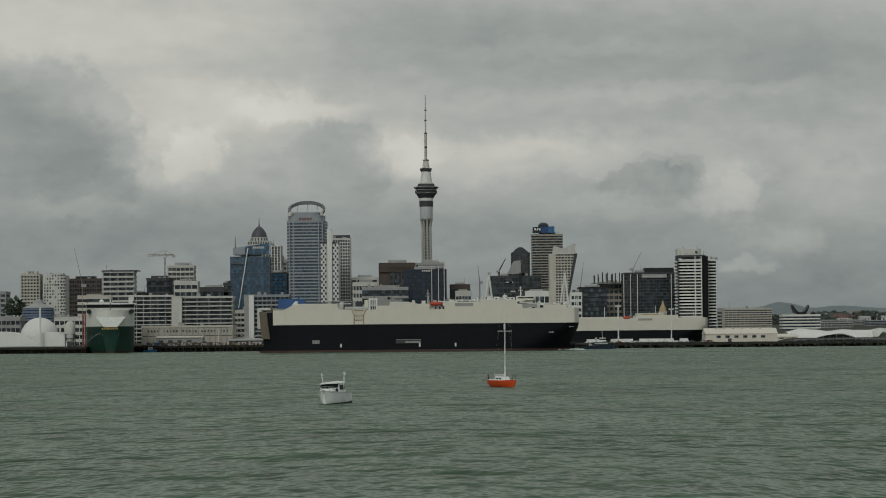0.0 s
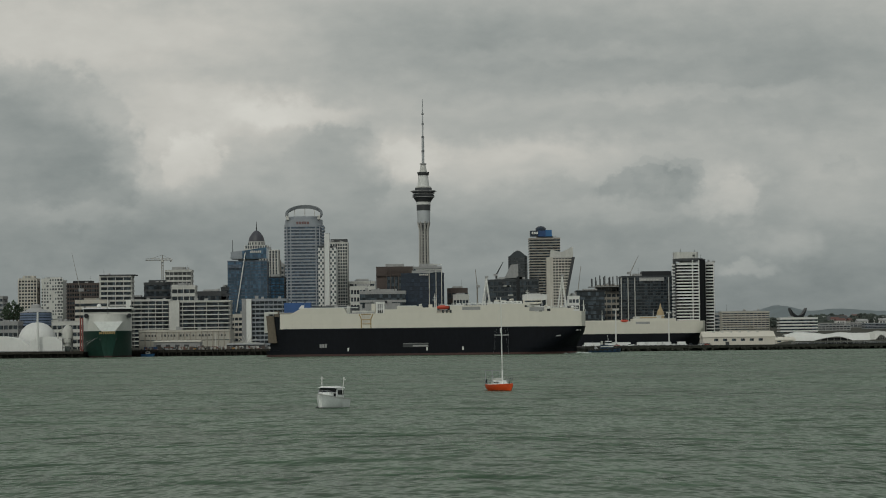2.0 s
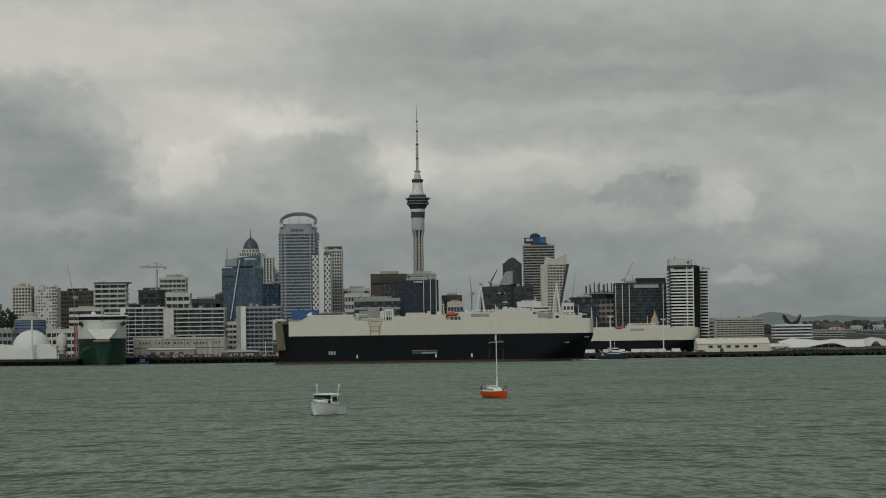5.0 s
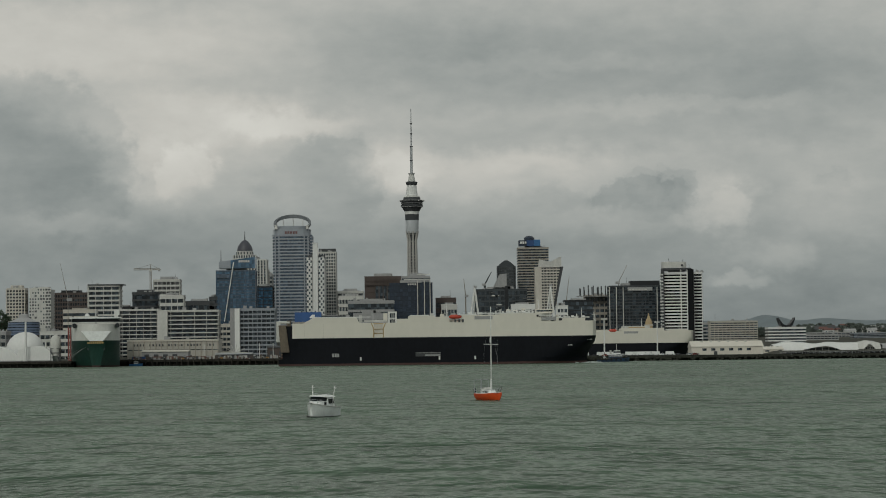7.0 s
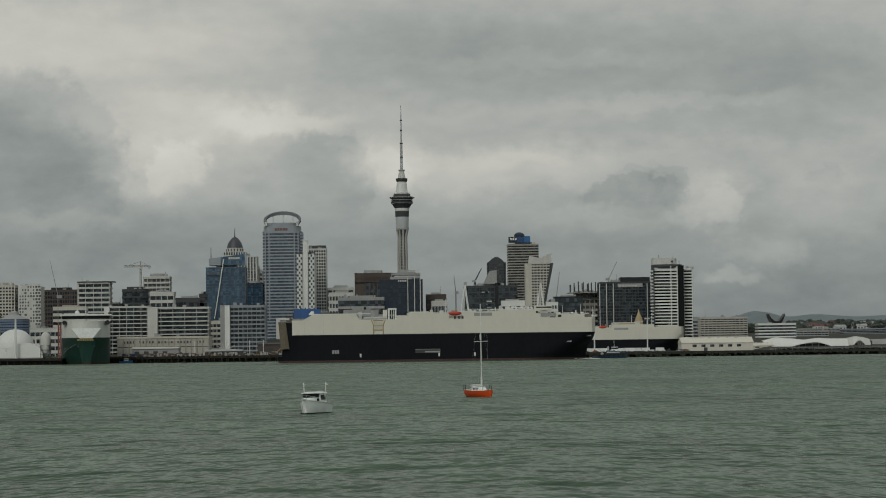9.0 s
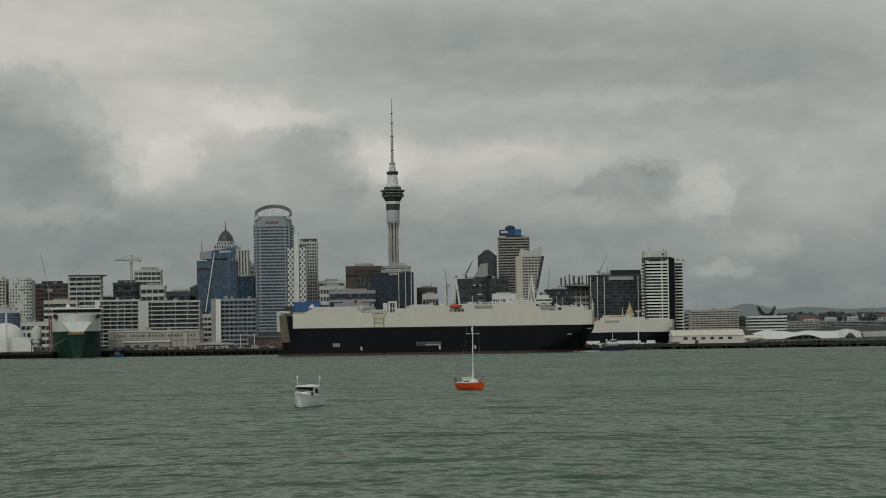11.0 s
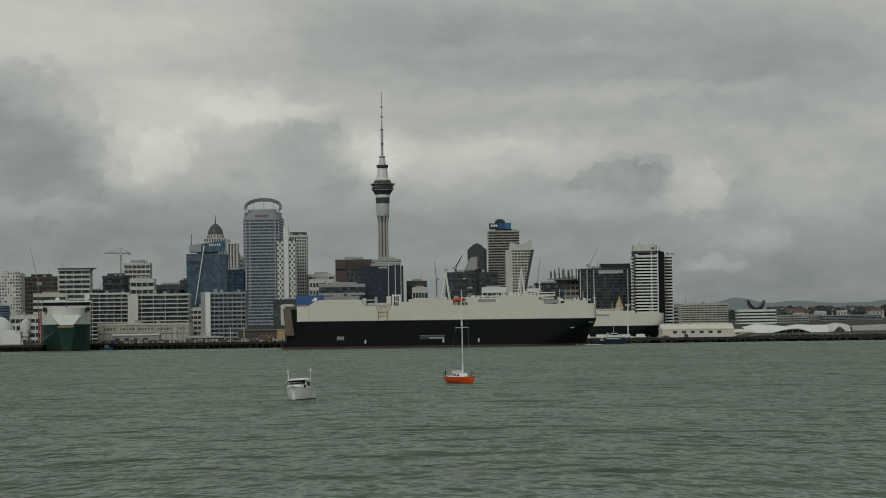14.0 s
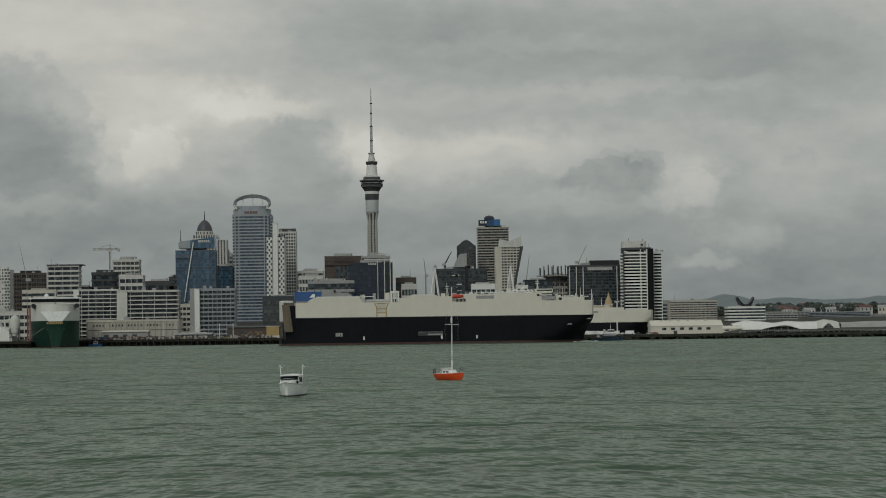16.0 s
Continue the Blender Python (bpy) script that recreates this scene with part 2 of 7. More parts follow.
# ---------------------------------------------------------------- setting
def water():
    bm = bmesh.new()
    box(bm, -4800, 4800, -400, 4900, -3, 0)
    m = bpy.data.materials.new("harbour_water")
    m.use_nodes = True
    n, l = m.node_tree.nodes, m.node_tree.links
    n.clear()
    out, mix = n.new("ShaderNodeOutputMaterial"), n.new("ShaderNodeMixShader")
    body, gloss, fres, cap = n.new("ShaderNodeBsdfDiffuse"), n.new("ShaderNodeBsdfGlossy"), n.new("ShaderNodeFresnel"), n.new("ShaderNodeMapRange")
    fres.inputs["IOR"].default_value = 1.33
    cap.inputs["To Min"].default_value, cap.inputs["To Max"].default_value = 0.03, 0.42
    l.new(fres.outputs[0], cap.inputs["Value"])
    l.new(cap.outputs[0], mix.inputs[0])
    l.new(body.outputs[0], mix.inputs[1])
    l.new(gloss.outputs[0], mix.inputs[2])
    l.new(mix.outputs[0], out.inputs[0])
    gloss.inputs["Color"].default_value = (0.93, 0.97, 0.92, 1)
    tc = n.new("ShaderNodeTexCoord")

    def wave(scale, detail, stretch=1.0):
        mp, t = n.new("ShaderNodeMapping"), n.new("ShaderNodeTexNoise")
        mp.inputs["Scale"].default_value = (1, stretch, 1)
        mp.inputs["Rotation"].default_value = (0, 0, radians(6))
        t.inputs["Scale"].default_value, t.inputs["Detail"].default_value = scale, detail
        t.inputs["Roughness"].default_value = 0.6
        l.new(tc.outputs["Object"], mp.inputs[0])
        l.new(mp.outputs[0], t.inputs["Vector"])
        return t.outputs["Fac"]

    def mixed(a, b2, k):
        t = n.new("ShaderNodeMath")
        t.operation, t.inputs[1].default_value = "MULTIPLY_ADD", k
        l.new(a, t.inputs[0])
        l.new(b2, t.inputs[2])
        return t.outputs[0]

    ripple, chop, swell, gust = wave(0.7, 1.5, 0.3), wave(0.32, 2, 0.26), wave(0.14, 4, 0.24), wave(0.0065, 5, 2.2)
    height = mixed(wave(0.035, 3, 0.6), mixed(swell, mixed(chop, ripple, 2.5), 4.2), 14.0)
    bp = n.new("ShaderNodeBump")
    bp.inputs["Strength"].default_value, bp.inputs["Distance"].default_value = 1.0, 0.74
    l.new(height, bp.inputs["Height"])
    for node in (body, gloss, fres):
        l.new(bp.outputs[0], node.inputs["Normal"])
    # light and dark of the waves partly painted into the body colour, by wave height
    ramp = n.new("ShaderNodeValToRGB")
    ramp.color_ramp.elements[0].position, ramp.color_ramp.elements[0].color = 0.15, (0.030, 0.060, 0.032, 1)
    ramp.color_ramp.elements[1].position, ramp.color_ramp.elements[1].color = 0.85, (0.057, 0.105, 0.060, 1)
    l.new(mixed(gust, mixed(swell, mixed(chop, ripple, 1.0), 1.8), 1.3), mr_in(n, l, ramp))
    l.new(ramp.outputs[0], body.inputs["Color"])
    rr = n.new("ShaderNodeMapRange")
    rr.inputs["From Min"].default_value, rr.inputs["From Max"].default_value = 0.35, 0.65
    rr.inputs["To Min"].default_value, rr.inputs["To Max"].default_value = 0.22, 0.36
    l.new(gust, rr.inputs["Value"])
    l.new(rr.outputs[0], gloss.inputs["Roughness"])
    ob = new("water", mesh_of("water", bm, m))
    return tagged(ob, "choppy grey-green harbour water under a cloudy sky", "water", kind="structure")


def mr_in(n, l, ramp):
    """Brings a sum of noises back to 0..1 before the ramp."""
    mr = n.new("ShaderNodeMapRange")
    mr.inputs["From Min"].default_value, mr.inputs["From Max"].default_value = 2.14, 2.98
    l.new(mr.outputs[0], ramp.inputs[0])
    return mr.inputs["Value"]


def sky_backdrop():
    """A far curved sheet of cloud behind the city."""
    R = 4700
    bm = bmesh.new()
    n_a, n_z = 72, 6
    grid = [[bm.verts.new((R * math.sin(radians(a)), R * math.cos(radians(a)), -60 + 1900 * k / n_z))
             for a in [-75 + 150 * i / n_a for i in range(n_a + 1)]] for k in range(n_z + 1)]
    for p, q in zip(grid, grid[1:]):
        for i in range(n_a):
            bm.faces.new((p[i], p[i + 1], q[i + 1], q[i]))
    m = bpy.data.materials.new("cloud_layer")
    m.use_nodes = True
    n, l = m.node_tree.nodes, m.node_tree.links
    n.clear()
    out, em = n.new("ShaderNodeOutputMaterial"), n.new("ShaderNodeEmission")
    l.new(em.outputs[0], out.inputs[0])
    tc = n.new("ShaderNodeTexCoord")

    def math_node(op, a, b2=None, c=None):
        t = n.new("ShaderNodeMath")
        t.operation = op
        for i, v in enumerate((a, b2, c)):
            if v is None:
                continue
            if isinstance(v, (int, float)):
                t.inputs[i].default_value = v
            else:
                l.new(v, t.inputs[i])
        return t.outputs[0]

    def noise_node(scale, detail, stretch, offset=(0, 0, 0), rough=0.55):
        mp, t = n.new("ShaderNodeMapping"), n.new("ShaderNodeTexNoise")
        mp.inputs["Scale"].default_value = (1, 0.3, stretch)
        mp.inputs["Location"].default_value = offset
        t.inputs["Scale"].default_value, t.inputs["Detail"].default_value = scale, detail
        t.inputs["Roughness"].default_value = rough
        l.new(tc.outputs["Object"], mp.inputs[0])
        l.new(mp.outputs[0], t.inputs["Vector"])
        return t

    sep = n.new("ShaderNodeSeparateXYZ")
    l.new(tc.outputs["Object"], sep.inputs[0])
    warp, curl = noise_node(0.0075, 5, 1.3), noise_node(0.028, 5, 1.2, (50, 0, 70))
    wsep, csep = n.new("ShaderNodeSeparateXYZ"), n.new("ShaderNodeSeparateXYZ")
    l.new(warp.outputs["Color"], wsep.inputs[0])
    l.new(curl.outputs["Color"], csep.inputs[0])

    def warped(i, axis, big, small):
        v = math_node("MULTIPLY_ADD", math_node("SUBTRACT", wsep.outputs[i], 0.5), big, sep.outputs[axis])
        return math_node("MULTIPLY_ADD", math_node("SUBTRACT", csep.outputs[i], 0.5), small, v)

    X, Zc = warped(0, 0, 150, 62), warped(1, 2, 90, 44)
    Xb, Zb = warped(0, 0, 70, 85), warped(1, 2, 50, 70)
    grad = n.new("ShaderNodeMapRange")
    grad.inputs["From Min"].default_value, grad.inputs["From Max"].default_value = 60, 420
    grad.inputs["To Min"].default_value, grad.inputs["To Max"].default_value = 0.232, 0.42
    l.new(sep.outputs[2], grad.inputs["Value"])
    total = math_node("MULTIPLY_ADD", math_node("SUBTRACT", noise_node(0.0032, 8, 1.9, (300, 0, 90), 0.6).outputs["Fac"], 0.5), 0.13, grad.outputs[0])
    total = math_node("MULTIPLY_ADD", math_node("SUBTRACT", noise_node(0.012, 7, 2.2, (0, 0, 900), 0.55).outputs["Fac"], 0.5), 0.09, total)

    def cloud(x, z, rx, rz, amount, soft=1.0):
        """A lighter or darker mass of cloud; soft is the width of its rim."""
        nonlocal total
        dx = math_node("DIVIDE", math_node("SUBTRACT", X, x), rx)
        dz = math_node("DIVIDE", math_node("SUBTRACT", Zc, z), rz)
        d2 = math_node("SQRT", math_node("ADD", math_node("MULTIPLY", dx, dx), math_node("MULTIPLY", dz, dz)))
        mr = n.new("ShaderNodeMapRange")
        mr.interpolation_type = "SMOOTHSTEP"
        mr.inputs["From Min"].default_value, mr.inputs["From Max"].default_value = 1 + soft / 2, max(0.0, 1 - soft / 2)
        l.new(d2, mr.inputs["Value"])
        total = math_node("MULTIPLY_ADD", mr.outputs[0], amount, total)

    def heap(x, z, rx, rz, amount, edge, way, reach):
        """A heap of cloud with a billowing rim on the side that way points to, fading out on the other."""
        nonlocal total
        dx = math_node("DIVIDE", math_node("SUBTRACT", Xb, x), rx)
        dz = math_node("DIVIDE", math_node("SUBTRACT", Zb, z), rz)
        d2 = math_node("SQRT", math_node("ADD", math_node("MULTIPLY", dx, dx), math_node("MULTIPLY", dz, dz)))
        rim, fade = n.new("ShaderNodeMapRange"), n.new("ShaderNodeMapRange")
        rim.interpolation_type = fade.interpolation_type = "SMOOTHSTEP"
        rim.inputs["From Min"].default_value, rim.inputs["From Max"].default_value = 1 + edge / 2, 1 - edge / 2
        l.new(d2, rim.inputs["Value"])
        along = math_node("MULTIPLY_ADD", math_node("SUBTRACT", X, x), way[0], math_node("MULTIPLY", math_node("SUBTRACT", Zc, z), way[1]))
        fade.inputs["From Min"].default_value, fade.inputs["From Max"].default_value = -reach, reach * 0.5
        l.new(along, fade.inputs["Value"])
        total = math_node("MULTIPLY_ADD", math_node("MULTIPLY", rim.outputs[0], fade.outputs[0]), amount, total)

    # large soft masses, lighter (+) and darker (-)
    cloud(-782.1, 621.1, 372, 79, 0.095, 1.4)
    cloud(-815.9, 418.6, 237, 124, -0.055, 0.9)
    cloud(-511.7, 477.7, 259, 54, 0.095, 1.0)
    cloud(-297.5, 470.0, 135, 29, 0.078, 1.0)
    cloud(-545.5, 382.2, 101, 56, 0.085, 0.9)
    cloud(-410.2, 358.4, 180, 68, 0.03, 1.2)
    cloud(-207.4, 362.1, 147, 79, -0.03, 1.0)
    cloud(-72.1, 383.3, 79, 56, 0.095, 1.1)
    cloud(130.7, 358.8, 225, 45, 0.075, 1.3)
    cloud(243.4, 397.2, 158, 29, 0.03, 1.3)
    cloud(559.0, 298.3, 68, 56, 0.085, 1.0)
    cloud(660.4, 195.9, 68, 38, 0.065, 1.2)
    cloud(795.7, 284.8, 101, 56, 0.04, 1.2)
    cloud(592.8, 136.9, 62, 16, 0.075, 1.1)
    cloud(-714.5, 265.5, 101, 25, 0.05, 1.1)
    cloud(-489.1, 223.9, 473, 56, -0.045, 1.3)
    cloud(51.8, 230.0, 180, 45, -0.022, 1.3)
    cloud(446.3, 575.5, 473, 101, -0.075, 1.4)
    cloud(-27.0, 613.9, 214, 90, -0.05, 1.3)
    cloud(378.7, 435.3, 372, 34, -0.035, 1.4)
    cloud(806.9, 504.5, 203, 101, -0.055, 1.4)
    cloud(243.4, 577.5, 259, 18, 0.03, 1.2)
    cloud(513.9, 496.0, 293, 14, 0.03, 1.2)
    cloud(378.7, 266.3, 180, 27, 0.03, 1.3)
    cloud(412.5, 226.5, 225, 34, -0.02, 1.3)
    cloud(784.4, 177.8, 192, 68, -0.015, 1.4)
    # heaps with a clear rim
    heap(-815.9, 384.8, 225, 186, -0.048, 0.14, (0.45, 0.9), 192)
    heap(-861.0, 385.2, 214, 113, -0.02, 0.3, (0.4, 0.9), 135)
    heap(-630.0, 383.0, 51, 62, -0.022, 0.4, (0.6, 0.8), 68)
    heap(-207.4, 345.1, 113, 96, -0.045, 0.22, (0.6, 0.8), 113)
    heap(-275.0, 345.8, 79, 56, -0.015, 0.4, (-0.6, 0.8), 79)
    heap(-494.8, 370.4, 56, 62, 0.05, 0.35, (-0.3, 0.95), 68)
    heap(412.5, 311.0, 107, 41, -0.045, 0.22, (0.1, 1), 79)
    heap(412.5, 336.9, 52, 32, -0.03, 0.25, (0.1, 1), 68)
    heap(474.5, 331.8, 45, 36, -0.032, 0.25, (0.4, 0.9), 68)
    heap(356.1, 314.9, 45, 23, -0.02, 0.35, (-0.5, 0.8), 56)
    heap(782.1, 335.6, 38, 25, -0.03, 0.5, (0, 1), 45)
    heap(266.0, 312.4, 68, 25, -0.02, 0.5, (0, 1), 45)
    heap(581.5, 275.6, 50, 52, 0.03, 0.3, (0.5, 0.85), 68)
    heap(-72.1, 360.8, 47, 54, 0.03, 0.3, (0.2, 0.95), 68)

    warm = n.new("ShaderNodeMapRange")
    warm.inputs["From Min"].default_value, warm.inputs["From Max"].default_value = 0.2, 0.5
    l.new(total, warm.inputs["Value"])
    ramp = n.new("ShaderNodeMix")
    ramp.data_type = "RGBA"
    ramp.inputs["A"].default_value, ramp.inputs["B"].default_value = (0.90, 0.975, 1.01, 1), (1.065, 1.0, 0.965, 1)
    l.new(warm.outputs[0], ramp.inputs["Factor"])
    l.new(ramp.outputs["Result"], em.inputs["Color"])
    l.new(total, em.inputs["Strength"])
    ob = new("backdrop", mesh_of("backdrop", bm, m, smooth=True))
    return tagged(ob, "broken grey and white cloud layer over the harbour", "sky", kind="structure")


def land():
    """The city's ground: flat at the quay, rising behind, one sheet."""
    bm = bmesh.new()
    xs = [-1500 + 30 * i for i in range(101)]
    ys = [1768 + 50 * k for k in range(50)]
    g = [[bm.verts.new((x, y, -2.5 if 60 < x < 250 and y < 2060 else ground(y) + 0.6 * noise.noise((x * 0.01, y * 0.01, 0)))) for x in xs] for y in ys]
    for p, q in zip(g, g[1:]):
        for i in range(len(xs) - 1):
            bm.faces.new((p[i], p[i + 1], q[i + 1], q[i]))
    return tagged(new("ground", mesh_of("ground", bm, M["land"])), "built-up city ground rising from the quays", "ground", kind="structure")


def wharf(name, x0, x1, y0, y1, z, label, piles=True, face="timber"):
    """A deck on piles above the water, with an edge beam."""
    ob = thing(name, pose(0, 0, 0), label, "wharf", kind="structure")
    part("deck", box(bmesh.new(), x0, x1, y0, y1, z - 1.0, z), M["asphalt"], ob)
    part("edge_beam", box(bmesh.new(), x0, x1, y0 - 0.6, y0 + 0.6, z - 1.4, z + 0.35), M[face], ob)
    part("back_wall", box(bmesh.new(), x0 + 0.5, x1 - 0.5, y0 + 4, y1, -2.5, z - 1.05), M[face], ob)
    if not piles:
        # rock armour along the foot
        rnd = random.Random(12)
        rocks = [mesh_of("rock", lathe(bmesh.new(), [(0.7 * k, -0.6), (1.2, 0.0), (1.0 / k, 0.7), (0.3, 1.1)], 6), M["stone"]) for k in (0.9, 1.2, 1.5)]
        for i in range(230):
            again("rock", rocks[i % 3], ob, pose(x0 + (x1 - x0) * rnd.random() * 0.62, y0 - rnd.uniform(0.4, 3.2), rnd.uniform(-0.2, 1.9), rnd.uniform(-25, 25), rnd.uniform(-25, 25), rnd.uniform(0, 360)))
    if piles:
        me = mesh_of("pile", tube(bmesh.new(), (0, 0, -2), (0, 0, z - 0.9), 0.45, 8), M["timber"])
        for i in range(int((x1 - x0) / 5)):
            again("pile", me, ob, pose(x0 + 2.5 + 5 * i, y0 + 1.2 + 0.25 * math.sin(i * 7.3), 0))
    return ob


# ---------------------------------------------------------------- buildings
HOST = {}


def block(label, x, y, w, top, d=24, floors=10, cols=0, wall="offwhite", glaze="glass", band=0.45, pier=0.5, r=0.0, turn=0.0,
          plant="grey", plant_size=0.5, key="", name="building", category="building", proud=0.35, group="city blocks"):
    """A building of floor bands and piers that stand proud of a glazed core, with a parapet and a plant room."""
    z0 = ground(y) - 1.0
    h = top - z0
    ob = HOST[key] = thing(name, pose(x, y, z0, 0, 0, turn), label, category, group)
    ph = min(h * 0.05, 4.0) if plant else 0.0
    hb = h - ph
    part("glazing", prism(bmesh.new(), rect(w, d, r, -proud), 0, hb - 0.4), M[glaze], ob)
    fh = hb / floors
    me = mesh_of("spandrel", prism(bmesh.new(), rect(w, d, r), 0, fh * band), M[wall])
    for i in range(floors):
        again("spandrel", me, ob, pose(0, 0, i * fh + fh * (1 - band)))
    if cols:
        pm = mesh_of("pier", box(bmesh.new(), -pier / 2, pier / 2, -0.12, 0.9, 0, hb - 0.2), M[wall])
        for i in range(cols + 1):
            xx = -w / 2 + pier / 2 + 0.02 + (w - pier - 0.04) * i / cols
            again("pier", pm, ob, pose(xx, 0, 0))
        for s in (-1, 1):
            for k in range(1, max(2, int(d / 6)) + 1):
                again("pier", pm, ob, pose(s * (w / 2 - 0.4), d * k / (max(2, int(d / 6)) + 1), 0, 0, 0, -90 * s) @ pose(0, -0.38, 0))
    part("parapet", prism(bmesh.new(), rect(w, d, r, 0.15), hb - 0.2, hb + 0.7), M[wall], ob)
    if plant:
        pw = w * plant_size
        part("plant_room", box(bmesh.new(), -pw / 2, pw / 2, d * 0.25, d * 0.75, hb + 0.5, h), M[plant], ob)
    rnd = random.Random(int(abs(x) * 10))
    for k in range(rnd.randint(1, 4)):
        vx, vw = rnd.uniform(-0.42, 0.36) * w, rnd.uniform(1.2, 3.0)
        part("roof_vent", box(bmesh.new(), vx, vx + vw, d * 0.15, d * 0.15 + 3, hb + 0.4, hb + rnd.uniform(1.6, 3.4)), M["grey"], ob)
    if rnd.random() < 0.6:
        vx, vz = rnd.uniform(-0.4, 0.4) * w, rnd.uniform(5, 9)
        part("aerial", tube(bmesh.new(), (vx, d * 0.3, hb), (vx, d * 0.3, hb + vz), 0.16, 4, 0.08), M["darkgrey"], ob)
    return ob


water_sheet = water()
clouds_sheet = sky_backdrop()
land()
wharf("wharf_west", -441.1, -250.5, 1650, 1775, 4.2, "dark timber-piled cement wharf beside a moored ship")
wharf("wharf_centre", -227.0, 95.4, 1700, 1775, 4.2, "long dark container wharf with an asphalt deck")
wharf("wharf_east", 99.8, 900, 1640, 1905, 3.2, "dark low car wharf with an asphalt deck", piles=False, face="stone")


def car_carrier(label, hull, lower, x, y, turn, zb=17.2, zt=26.5):
    """A box-shaped vehicle carrier, bow to +x, keel line at z = 0 being the water."""
    ob = thing("car_carrier", pose(x, y, 0, 0, 0, turn), label, "ship")

    def half(s, z):
        """Half beam at station s (-1 stern .. 1 bow) and height z."""
        b = 16.0
        k = min(1.0, max(0.0, z / 17.0))
        start = 0.60 + 0.345 * k
        if s > start:
            t = (s - start) / (1 - start)
            b *= 1 - (0.98 - 0.32 * k) * t ** (1.8 + 1.6 * k)
        if s < -0.75:
            t = (-0.75 - s) / 0.25
            b *= 1 - (0.25 - 0.22 * k) * t ** 2
        return b

    def shell(z_list, tip, tail):
        rings = []
        for z in z_list:
            ring = []
            n = 44
            xb = tip(z)
            xs = [tail(z) + (xb - tail(z)) * (1 - (1 - i / n) ** 1.35) for i in range(n + 1)]
            side = [(xx, half((xx - tail(z)) / (xb - tail(z)) * 2 - 1, z)) for xx in xs]
            ring += [(xx, -b, z) for xx, b in side]
            ring += [(xx, b, z) for xx, b in side[::-1]]
            rings.append(ring)
        return loft(bmesh.new(), rings)

    def tip(z):
        return 93.5 + 6.5 * min(1, max(0, z / 15)) ** 1.6 + (1.5 * (1 - z / 3) if z < 3 else 0)

    def tail(z):
        return -100.4 + (2.5 if z > 4 else 0)

    part("lower_hull", shell([-2.5, 0.0, 1.3], tip, tail), M[lower], ob, "red oxide boot topping", smooth=True)
    part("hull", shell([1.3, 4, 4.01, 7, 10, zb * 0.8, zb], tip, tail), M[hull], ob, smooth=True)
    part("superstructure", shell([zb, zb + 0.05, zb + 4, zt], lambda z: 99.9, lambda z: -91.6), M["shipwhite"], ob, "cream slab-sided car decks", smooth=True)
    return ob


M["funnelblue"] = material("blue_funnel_paint", (0.02, 0.07, 0.21), 0.5)


def bars(parent, x, y, z, n, w, h, gap, mat, name="lettering_bar"):
    """Unreadable lettering as a row of plain bars on a side that faces -y."""
    me = mesh_of(name, box(bmesh.new(), -w / 2, w / 2, -0.06, 0.06, 0, h), M[mat])
    for i in range(n):
        again(name, me, parent, pose(x + i * (w + gap), y, z))


def lifeboat(parent, x, y, z, length=8.0):
    """An enclosed lifeboat in its davits."""
    bm = bmesh.new()
    rings = []
    for i in range(9):
        t = i / 8 * 2 - 1
        k = max(0.15, (1 - abs(t) ** 3)) ** 0.6
        rings.append([(t * length / 2, 1.5 * k * math.cos(a), 1.5 + 1.4 * k * math.sin(a)) for a in [2 * math.pi * j / 10 for j in range(10)]])
    lb = part("lifeboat", loft(bm, rings), M["lifeboat"], parent, "orange-red enclosed lifeboat", smooth=True, at=pose(x, y, z))
    for s in (-1, 1):
        dv = bmesh.new()
        tube(dv, (s * length * 0.32, 1.2, -1.6), (s * length * 0.32, -0.4, 3.6), 0.16)
        part("davit", dv, M["paintsteel"], lb)
    return lb


